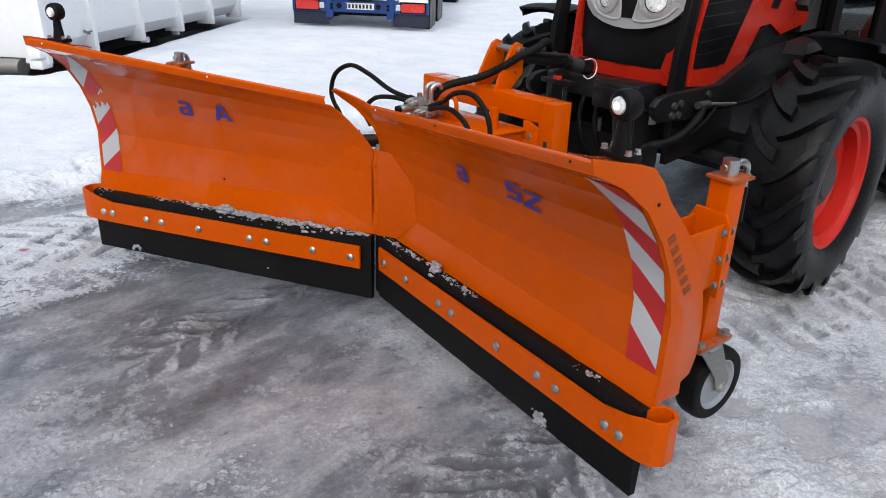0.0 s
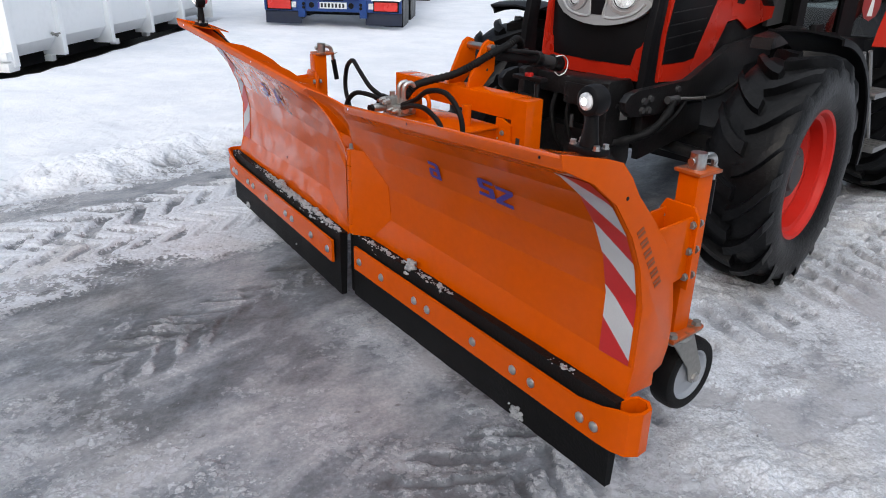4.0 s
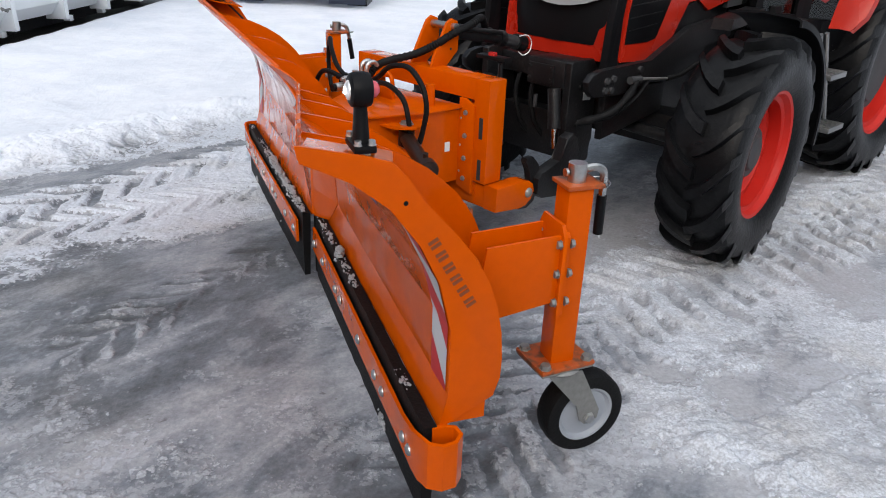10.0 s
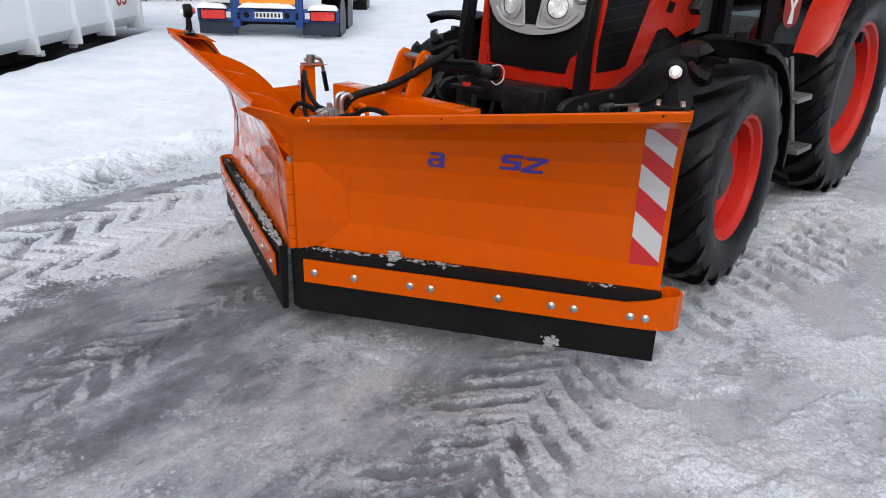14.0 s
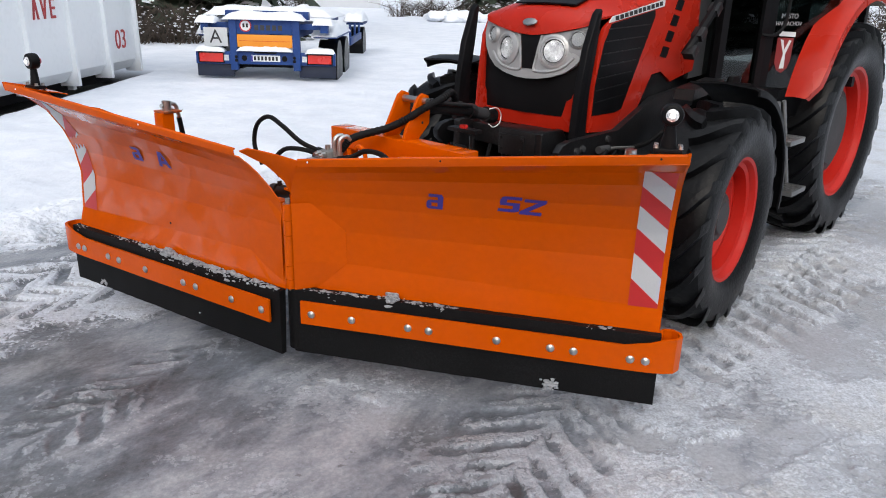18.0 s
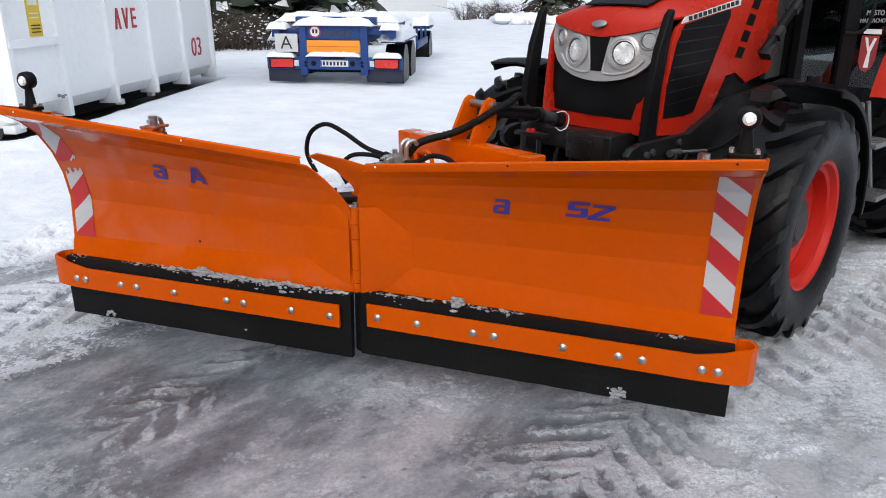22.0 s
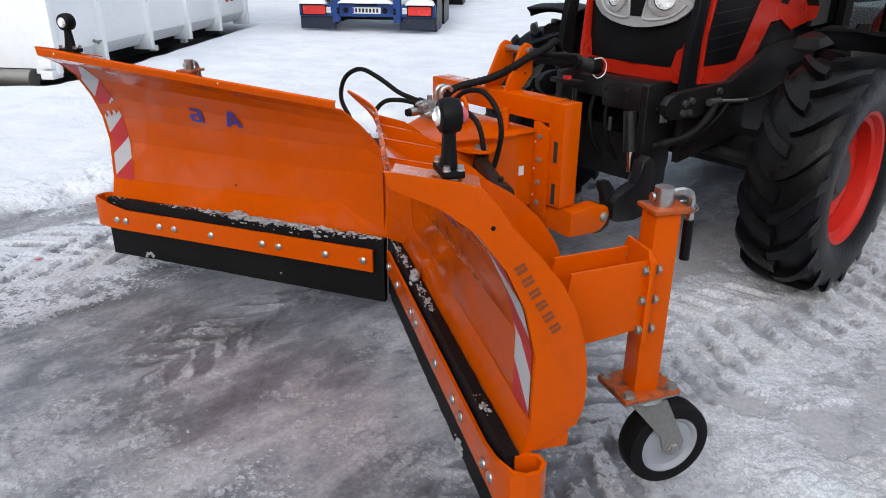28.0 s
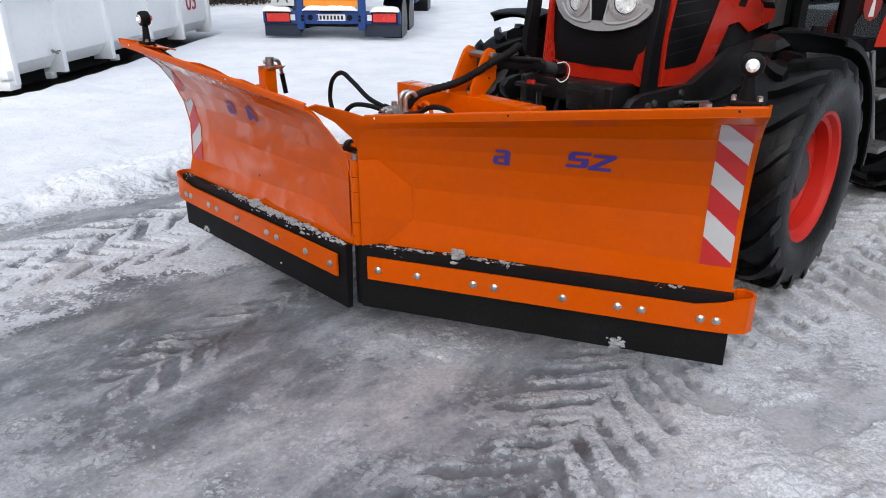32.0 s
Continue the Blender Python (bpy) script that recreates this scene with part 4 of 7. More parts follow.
def ease(x, a, b):
    t = np.clip((x - a) / (b - a), 0, 1)
    return t * t * (3 - 2 * t)


# tyre lanes: start, end, reach to either side, lug pitch, how much of the tread survives, depth, darkness of the prints, slant of the lugs
LANES = [((-2.75, 3.66), (1.6, 8.1), 0.24, 0.23, 0.252, 1.15, 1.1, 1.25, 1.05), ((-2.70, 3.54), (0.6, 5.45), 0.22, 0.20, 0.180, 1.1, 0.95, 1.1, 1.05),
         ((1.05, 3.06), (3.9, 4.75), 0.26, 0.42, 0.178, 1.45, 1.2, 0.75, 0.42), ((2.6, 4.1), (5.4, 6.5), 0.24, 0.24, 0.20, 1.1, 1.3, 0.7, 0.8),
         ((0.10, 1.72), (1.24, 3.18), 0.34, 0.32, 0.165, 0.66, 0.45, 0.95, 1.05), ((-1.42, 2.50), (-0.10, 4.30), 0.20, 0.25, 0.150, 1.15, 0.40, 1.9, 1.05), ((-2.35, 2.35), (-1.2, 3.3), 0.18, 0.2, 0.19, 0.35, 0.3, 0.5, 1.05)]


def ground_shape(x, y):
    """Height and whiteness of the yard's surface."""
    # distance past the edge of the cleared yard, positive in deep snow
    wob = (fbm(x, y, 0.9, 3, off=3.0) - 0.5) * 0.45 + (fbm(x, y, 5.0, 3, off=9.0) - 0.5) * 0.12
    d = (-(x + 2.52) * 0.728 + (y - 4.83) * 0.685) + wob * 0.8
    e = (-(x + 1.75) * 0.625 + (y - 3.26) * 0.780) + wob * 0.30
    # the wet strip between the bank and the tracks, narrower further back
    g = (-(x + 2.42) * 0.612 + (y - 4.61) * 0.791) + wob * 0.18
    along = (x + 2.42) * 0.791 + (y - 4.61) * 0.612
    bank = ease(d, -0.02, 0.25)
    far = ease(d, 0.0, 12)
    big = fbm(x, y, 0.5, 4, off=1.0)
    mid = fbm(x, y, 2.6, 4, off=7.0)
    fine = fbm(x, y, 9.0, 5, 0.6, off=2.0)
    crumb = fbm(x, y, 34.0, 4, 0.6, off=5.0)
    patch = fbm(x, y, 1.3, 6, 0.66, off=21.0)
    # the finest relief fades out far from the plough
    out = np.maximum(np.maximum(-2.7 - x, x - 3.2), np.maximum(1.3 - y, y - 5.7))
    near_by, mid_by = np.exp(-np.clip(out, 0, 99) / 0.9), np.exp(-np.clip(out, 0, 99) / 4.0)
    fine = 0.5 + (fine - 0.5) * near_by
    crumb = 0.5 + (crumb - 0.5) * near_by
    mid = 0.5 + (mid - 0.5) * mid_by
    patch = patch * near_by + fbm(x, y, 0.8, 2, 0.5, off=21.0) * (1 - near_by)
    # smears run the way the tractor drives
    s0, c0 = x * 0.67 + y * 0.74, -x * 0.74 + y * 0.67
    streak = fbm(s0 * 0.5, c0 * 1.7, 1.0, 5, 0.6, off=31.0)
    blotch = fbm(s0 * 0.8, c0 * 1.2, 2.4, 5, 0.62, off=43.0)
    blotch = 0.5 + (blotch - 0.5) * near_by
    streak = 0.5 + (streak - 0.5) * mid_by

    def near(ax, ay, bx, by, r):
        L = math.hypot(bx - ax, by - ay)
        ux, uy = (bx - ax) / L, (by - ay) / L
        t = np.clip((x - ax) * ux + (y - ay) * uy, 0, L)
        return np.exp(-((x - ax - ux * t) ** 2 + (y - ay - uy * t) ** 2) / (r * r))

    right = ease(x + 0.25 * y, 1.15, 2.0)
    z = (big - 0.5) * 0.025 + (mid - 0.5) * 0.012
    # how pale the ice is
    tone = 0.28 + 1.5 * (streak - 0.5) + 1.0 * (blotch - 0.5)
    # the faint dark strip along the right blade is shade put into the tone
    tone = tone - 0.24 * near(-0.45, 3.55, -1.55, 2.30, 0.26) - 0.12 * near(-1.75, 3.15, -1.2, 3.75, 0.2) + 0.16 * near(-1.05, 3.6, -0.3, 3.45, 0.26) + 0.08 * near(0.0, 2.05, 0.7, 2.3, 0.26) + 0.14 * near(-1.3, 1.9, 0.35, 2.95, 0.24) + 0.66 * right + 0.16 * near(0.5, 1.75, 1.15, 2.35, 0.40) - 0.05 * near(-0.2, 3.2, 0.9, 2.7, 0.2) - 0.06 * near(0.2, 2.15, 0.75, 2.6, 0.3) - 0.10 * near(-0.9, 2.45, -0.1, 2.75, 0.22)
    # share of crusted slush over smooth ice
    white = 0.265 + 0.27 * right + 0.10 * ease(y, 4.5, 7.0) + (patch - 0.5) * (1.6 + 0.3 * right) + (fine - 0.5) * (0.5 + 0.35 * right)
    white = white + 0.26 * near(0.0, 2.1, 0.9, 2.2, 0.3) + 0.10 * near(-0.6, 3.3, -1.5, 2.4, 0.3) + 0.12 * near(-1.6, 2.4, -1.9, 2.9, 0.2) + 0.25 * near(1.3, 2.05, 1.6, 2.05, 0.16)
    # bare ice below the tractor, the tractor's shade put into its colour as well
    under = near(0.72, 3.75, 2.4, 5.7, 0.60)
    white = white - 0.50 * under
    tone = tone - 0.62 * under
    white = white + 0.50 * ease(e, -0.06, 0.10) * (1 - bank)
    strip = ease(0.19 - 0.055 * along - np.abs(g) + 0.10 * (mid - 0.5), -0.02, 0.05) * ease(along, -3.0, -0.6)
    white = white - 0.62 * strip
    tone = tone + (0.42 - tone) * 0.8 * strip
    white = white - 0.16 * ease(e, -0.9, -0.25) * ease(-e, -0.02, 0.05)
    z = z - 0.012 * near(1.75, 3.60, 3.9, 5.5, 0.42)   # the tyres stand in a rut
    for (ax, ay), (bx, by), wl, wr, pitch, left, deep, dark, slant in LANES:
        L = math.hypot(bx - ax, by - ay)
        ux, uy = (bx - ax) / L, (by - ay) / L
        s = (x - ax) * ux + (y - ay) * uy
        c = -(x - ax) * uy + (y - ay) * ux + 0.03 * np.sin(s * 1.7) + 0.05 * (mid - 0.5)
        f = np.where(c > 0, c / wl, -c / wr)
        inside = ease(1 - f, -0.06, 0.14) * ease(s, -0.1, 0.25) * ease(L - s, -0.1, 0.3)
        reach = np.abs(c)
        ph = (s + slant * reach * (1 - 0.48 * reach) + 0.05 * (mid - 0.5) + 0.02 * (fine - 0.5)) / pitch + 0.5 * (c > 0)
        g0 = np.abs(ph - np.floor(ph) - 0.5) * 2 + (1.6 - 0.8 * deep) * (fine - 0.5) + 0.7 * (mid - 0.5)
        groove = ease(0.42 - g0, -0.12, 0.10) * ease(reach, 0.008, 0.03)
        ridge = ease(g0, 0.42, 0.62) * (1 - 0.5 * ease(g0, 0.72, 1.0))
        keep = inside * ease(patch + 0.9 * (mid - 0.5), 0.60 - 0.34 * left, 0.74 - 0.34 * left)
        z = z + keep * deep * (0.009 * ridge - 0.012 * groove)
        white = white + keep * (0.07 + 0.15 * ridge - 0.34 * dark * groove)
        tone = tone - keep * 0.26 * dark * groove
    # a scraped-up heap of crusts, and the smooth wet patch beside it
    pile = near(1.17, 2.00, 1.50, 1.80, 0.13)
    z = z + pile * (0.020 + 0.06 * np.clip(fine - 0.35, 0, 1) + 0.03 * (crumb - 0.5))
    white = white + 0.7 * pile
    tone = tone + 0.3 * pile
    wet = near(1.05, 2.52, 1.13, 2.47, 0.10)
    white = white - 0.55 * wet
    snowy = np.maximum(ease(e, -0.06, 0.16), bank)
    raw = white
    slush = ease(white, 0.44, 0.60)
    edge = ease(np.abs(white - 0.52), 0.16, 0.0)
    z = z + slush * (0.008 + 0.016 * (fine - 0.45) + 0.009 * (crumb - 0.5)) + edge * 0.009 * (crumb - 0.45) + (1 - slush) * 0.001 * (crumb - 0.5)
    # the snow bank, lumpy at its edge
    lump = np.clip(fbm(x, y, 4.2, 4, 0.55, off=11.0) - 0.42, 0, 1) * np.exp(-((d - 0.34) / 0.24) ** 2)
    z = z * (1 - bank) + bank * (0.075 + 0.035 * (big - 0.5) + 0.02 * (mid - 0.5) * np.exp(-np.clip(d, 0, 9) / 2)) + bank * lump * 0.21 + 0.10 * far
    clods = bank * np.exp(-((d - 0.25) / 0.45) ** 2)
    z = z + clods * 0.05 * (fine - 0.45)
    white = np.maximum(raw, bank * (0.75 + 0.25 * ease(d, 0.2, 0.5)))
    z = z + bank * ease(d, 0.5, 1.2) * (0.055 * (mid - 0.5) + 0.016 * (fine - 0.5))
    clean = ease(d + 0.4 * (fine - 0.5), -0.06, 0.20)
    # the open yard further right and behind is trodden snow
    away = ease(np.hypot(x - 0.5, y - 3.0), 4.0, 7.5) * (1 - bank)
    white = np.maximum(white, away * (0.55 + 0.45 * ease(fine, 0.35, 0.6)))
    # snowless dark earth under the container, the container's shade included in its colour
    cx = (x + 4.72) * 0.134 + (y - 9.0) * 0.991
    cy = -(x + 4.72) * 0.991 + (y - 9.0) * 0.134
    bare = ease(cx, -0.5, -0.2) * ease(6.3 - cx, 0, 0.3) * ease(cy + 0.22 + 0.3 * (mid - 0.5), 0.0, 0.10) * ease(2.8 - cy, 0, 0.2)
    z = z * (1 - bare) - 0.06 * bare
    white = white * (1 - bare)
    clean = clean * (1 - bare)
    tone = np.clip(tone + 0.25 * away, 0, 1)
    return z, white, clean, bare, tone, np.maximum(snowy, away)


def spaced(lo, hi, step, out_lo, out_hi):
    mid = np.arange(lo, hi + step / 2, step)
    right, left = [], []
    v, s = hi, step
    while v < out_hi:
        s *= 1.055
        v += s
        right.append(v)
    v, s = lo, step
    while v > out_lo:
        s *= 1.055
        v -= s
        left.append(v)
    return np.concatenate([left[::-1], mid, right])


def make_ground():
    xs = spaced(-2.7, 3.2, 0.0095, -900, 900)
    ys = spaced(1.3, 5.9, 0.0095, -900, 900)
    X, Y = np.meshgrid(xs, ys)
    Z, white, clean, bare, tone, snowy = ground_shape(X, Y)
    nx, ny = len(xs), len(ys)
    co = np.stack([X, Y, Z], -1).reshape(-1, 3)
    i = np.arange(nx * ny).reshape(ny, nx)
    quads = np.stack([i[:-1, :-1], i[:-1, 1:], i[1:, 1:], i[1:, :-1]], -1).reshape(-1, 4)
    me = bpy.data.meshes.new("ground")
    me.vertices.add(len(co))
    me.vertices.foreach_set("co", co.ravel())
    me.loops.add(quads.size)
    me.loops.foreach_set("vertex_index", quads.ravel())
    me.polygons.add(len(quads))
    me.polygons.foreach_set("loop_start", np.arange(0, quads.size, 4))
    me.polygons.foreach_set("use_smooth", np.ones(len(quads), bool))
    for nm, arr in (("white", white), ("clean", clean), ("bare", bare), ("tone", tone), ("snowy", snowy)):
        at = me.attributes.new(nm, "FLOAT", "POINT")
        at.data.foreach_set("value", arr.ravel().astype(np.float32))
    me.update()
    me.validate()
    ob = new("ground", me)

    m = bpy.data.materials.new("trodden_snow_and_ice")
    m.use_nodes = True
    n, l = m.node_tree.nodes, m.node_tree.links
    b = n["Principled BSDF"]
    tc = n.new("ShaderNodeTexCoord")

    def attr(nm):
        a = n.new("ShaderNodeAttribute")
        a.attribute_name = nm
        return a.outputs["Fac"]

    def tex(scale, detail=6, warp=0.0):
        t = n.new("ShaderNodeTexNoise")
        t.inputs["Scale"].default_value = scale
        t.inputs["Detail"].default_value = detail
        t.inputs["Distortion"].default_value = warp
        t.inputs["Roughness"].default_value = 0.66 if detail > 8 else 0.5
        l.new(tc.outputs["Object"], t.inputs["Vector"])
        return t.outputs["Fac"]

    # brush-like smears along the way the tractor drives
    turn = n.new("ShaderNodeMapping")
    turn.vector_type = "TEXTURE"
    turn.inputs["Rotation"].default_value = (0, 0, radians(47.8))
    turn.inputs["Scale"].default_value = (1.35, 0.58, 1)
    l.new(tc.outputs["Object"], turn.inputs["Vector"])

    def smear(scale, detail, warp):
        t = n.new("ShaderNodeTexNoise")
        t.inputs["Scale"].default_value = scale
        t.inputs["Detail"].default_value = detail
        t.inputs["Roughness"].default_value = 0.62
        t.inputs["Distortion"].default_value = warp
        l.new(turn.outputs[0], t.inputs["Vector"])
        return t.outputs["Fac"]

    def ramp(src, a, c, lo, hi):
        r = n.new("ShaderNodeMapRange")
        r.inputs["From Min"].default_value = a
        r.inputs["From Max"].default_value = c
        r.inputs["To Min"].default_value = lo
        r.inputs["To Max"].default_value = hi
        l.new(src, r.inputs["Value"])
        return r.outputs["Result"]

    def mixc(fac, a, c):
        x = n.new("ShaderNodeMix")
        x.data_type = "RGBA"
        l.new(fac, x.inputs["Factor"])
        for k, v in (("A", a), ("B", c)):
            if isinstance(v, tuple):
                x.inputs[k].default_value = (*v, 1)
            else:
                l.new(v, x.inputs[k])
        return x.outputs["Result"]

    def total(*terms):
        out = None
        for src, k in terms:
            q = n.new("ShaderNodeMath")
            q.operation = "MULTIPLY_ADD"
            l.new(src, q.inputs[0])
            q.inputs[1].default_value = k
            if out is None:
                q.inputs[2].default_value = 0.0
            else:
                l.new(out, q.inputs[2])
            out = q.outputs[0]
        return out

    w, cl, tone, snowy = attr("white"), attr("clean"), attr("tone"), attr("snowy")
    t1, t2, t3, t4 = tex(3.0, 8, 0.8), tex(9.0, 10, 0.6), tex(42.0, 6), tex(160.0, 4)
    def cells(scale):
        # crumbs of crust, each rounded off towards its neighbours
        bend = n.new("ShaderNodeTexNoise")
        bend.inputs["Scale"].default_value = scale * 0.6
        bend.inputs["Detail"].default_value = 3
        l.new(tc.outputs["Object"], bend.inputs["Vector"])
        push = n.new("ShaderNodeVectorMath")
        push.operation = "MULTIPLY_ADD"
        push.inputs[1].default_value = (1.1 / scale,) * 3
        l.new(bend.outputs["Color"], push.inputs[0])
        l.new(tc.outputs["Object"], push.inputs[2])
        v = n.new("ShaderNodeTexVoronoi")
        v.inputs["Scale"].default_value = scale
        l.new(push.outputs[0], v.inputs["Vector"])
        return v.outputs["Distance"]

    c1, c2 = cells(38.0), cells(95.0)
    # ragged crusts: the broad share broken up at finer scales
    lift = total((w, 1.0), (t2, 1.30), (t3, 0.70), (c1, -0.42), (c2, -0.22))
    share = ramp(lift, 1.255, 1.285, 0, 1)
    soft = ramp(lift, 1.01, 1.46, 0, 1)
    s1, s2 = smear(2.0, 5, 0.9), smear(6.0, 5, 0.6)
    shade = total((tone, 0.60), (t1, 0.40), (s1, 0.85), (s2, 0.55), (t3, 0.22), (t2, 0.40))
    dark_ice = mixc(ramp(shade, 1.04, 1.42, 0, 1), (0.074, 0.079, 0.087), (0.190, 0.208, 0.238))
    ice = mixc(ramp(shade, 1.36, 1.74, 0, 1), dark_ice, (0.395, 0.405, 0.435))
    ice = mixc(ramp(soft, 0, 1, 0, 0.28), ice, (0.31, 0.338, 0.382))
    slush = mixc(ramp(total((t2, 0.5), (tone, 0.5)), 0.40, 0.75, 0, 1), (0.38, 0.400, 0.440), (0.63, 0.66, 0.715))
    slush = mixc(ramp(total((t3, 0.6), (c2, 0.5)), 0.46, 0.66, 0, 0.40), slush, (0.26, 0.274, 0.300))
    slush = mixc(ramp(snowy, 0, 1, 0, 0.70), slush, (0.66, 0.70, 0.77))
    stain = tex(2.2, 3)
    slush = mixc(ramp(stain, 0.52, 0.70, 0, 0.38), slush, (0.40, 0.37, 0.335))
    ice = mixc(ramp(tex(1.1, 4), 0.52, 0.68, 0, 0.34), ice, mixc(ramp(shade, 1.2, 1.7, 0, 1), (0.095, 0.084, 0.072), (0.33, 0.31, 0.285)))
    # thin flakes of refrozen slush and small dark pits
    t5, t6 = tex(17.0, 10, 0.35), tex(13.0, 9, 1.2)
    flake = ramp(total((t5, 1.0), (w, 0.70), (tex(2.3, 5), 1.1), (c1, -0.30), (c2, -0.15)), 1.105, 1.130, 0, 0.80)
    ice = mixc(flake, ice, mixc(ramp(shade, 1.15, 1.65, 0, 1), (0.21, 0.22, 0.24), (0.45, 0.47, 0.515)))
    pit = ramp(t6, 0.640, 0.675, 0, 0.6)
    ice = mixc(pit, ice, (0.085, 0.082, 0.082))
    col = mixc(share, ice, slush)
    grit = n.new("ShaderNodeMix")
    grit.data_type = "RGBA"
    grit.blend_type = "MULTIPLY"
    grit.inputs["Factor"].default_value = 1
    l.new(col, grit.inputs["A"])
    l.new(ramp(total((tex(55.0, 7), 0.65), (t4, 0.35)), 0.38, 0.62, 0.85, 1.11), grit.inputs["B"])
    col = grit.outputs["Result"]
    snow = mixc(ramp(total((tex(1.7, 5), 0.6), (t2, 0.4)), 0.40, 0.60, 0, 1), (0.73, 0.775, 0.85), (0.825, 0.86, 0.925))
    col = mixc(cl, col, snow)
    col = mixc(attr("bare"), col, (0.035, 0.032, 0.03))
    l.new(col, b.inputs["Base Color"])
    l.new(ramp(share, 0, 1, 0.30, 0.7), b.inputs["Roughness"])
    b.inputs["Specular IOR Level"].default_value = 0.28
    bp = n.new("ShaderNodeBump")
    bp.inputs["Strength"].default_value = 0.9
    bp.inputs["Distance"].default_value = 0.011
    grainy = n.new("ShaderNodeMath")
    grainy.operation = "MULTIPLY"
    level = n.new("ShaderNodeMath")
    level.operation = "SUBTRACT"
    level.inputs[1].default_value = 0.34
    l.new(total((t3, 0.70), (t4, 0.35), (c1, -0.26), (c2, -0.20)), level.inputs[0])
    l.new(level.outputs[0], grainy.inputs[0])
    l.new(ramp(total((share, 1.0), (cl, 1.0)), 0, 1, 0.22, 1.0), grainy.inputs[1])
    drift = n.new("ShaderNodeMath")
    drift.operation = "MULTIPLY"
    l.new(total((tex(1.3, 4, 0.6), 5.0), (tex(4.0, 5), 2.2)), drift.inputs[0])
    l.new(cl, drift.inputs[1])
    l.new(total((share, 0.38), (flake, 0.12), (t2, 0.40), (grainy.outputs[0], 1.0), (drift.outputs[0], 1.0)), bp.inputs["Height"])
    l.new(bp.outputs[0], b.inputs["Normal"])
    me.materials.append(m)
    return tagged(ob, "grey trodden ice and slush with tyre marks, deep clean snow beyond", "ground", kind="structure")


make_ground()


def make_leaf():
    bm = bmesh.new()
    ring = [(-0.022, 0.0), (-0.008, 0.011), (0.012, 0.009), (0.026, 0.0), (0.010, -0.010), (-0.010, -0.009)]
    lo = [bm.verts.new((a, b, 0.012 * (a * 20) ** 2)) for a, b in ring]
    hi = [bm.verts.new((a, b, 0.012 * (a * 20) ** 2 + 0.002)) for a, b in ring]
    bm.faces.new(lo[::-1])
    bm.faces.new(hi)
    for i in range(6):
        bm.faces.new((lo[i], lo[(i + 1) % 6], hi[(i + 1) % 6], hi[i]))
    ob = part("fallen_leaf", bm, STRIPE_RED, None)
    ob.matrix_basis = pose(-2.29, 3.74, 0.035, 0, 0, 20)
    tagged(ob, "small dark red leaf lying on the snow", "leaf")


make_leaf()


# ---- tractor ----
tractor = empty("tractor", pose(1.50, 4.49, 0, 0, 0, HEADING), "red farm tractor with black grille and front hitch, parked on snow", "tractor")


def TT(nm, bm, m, lab="", angle=38, parent=None):
    return part(nm, bm, m, parent or tractor, lab, angle)


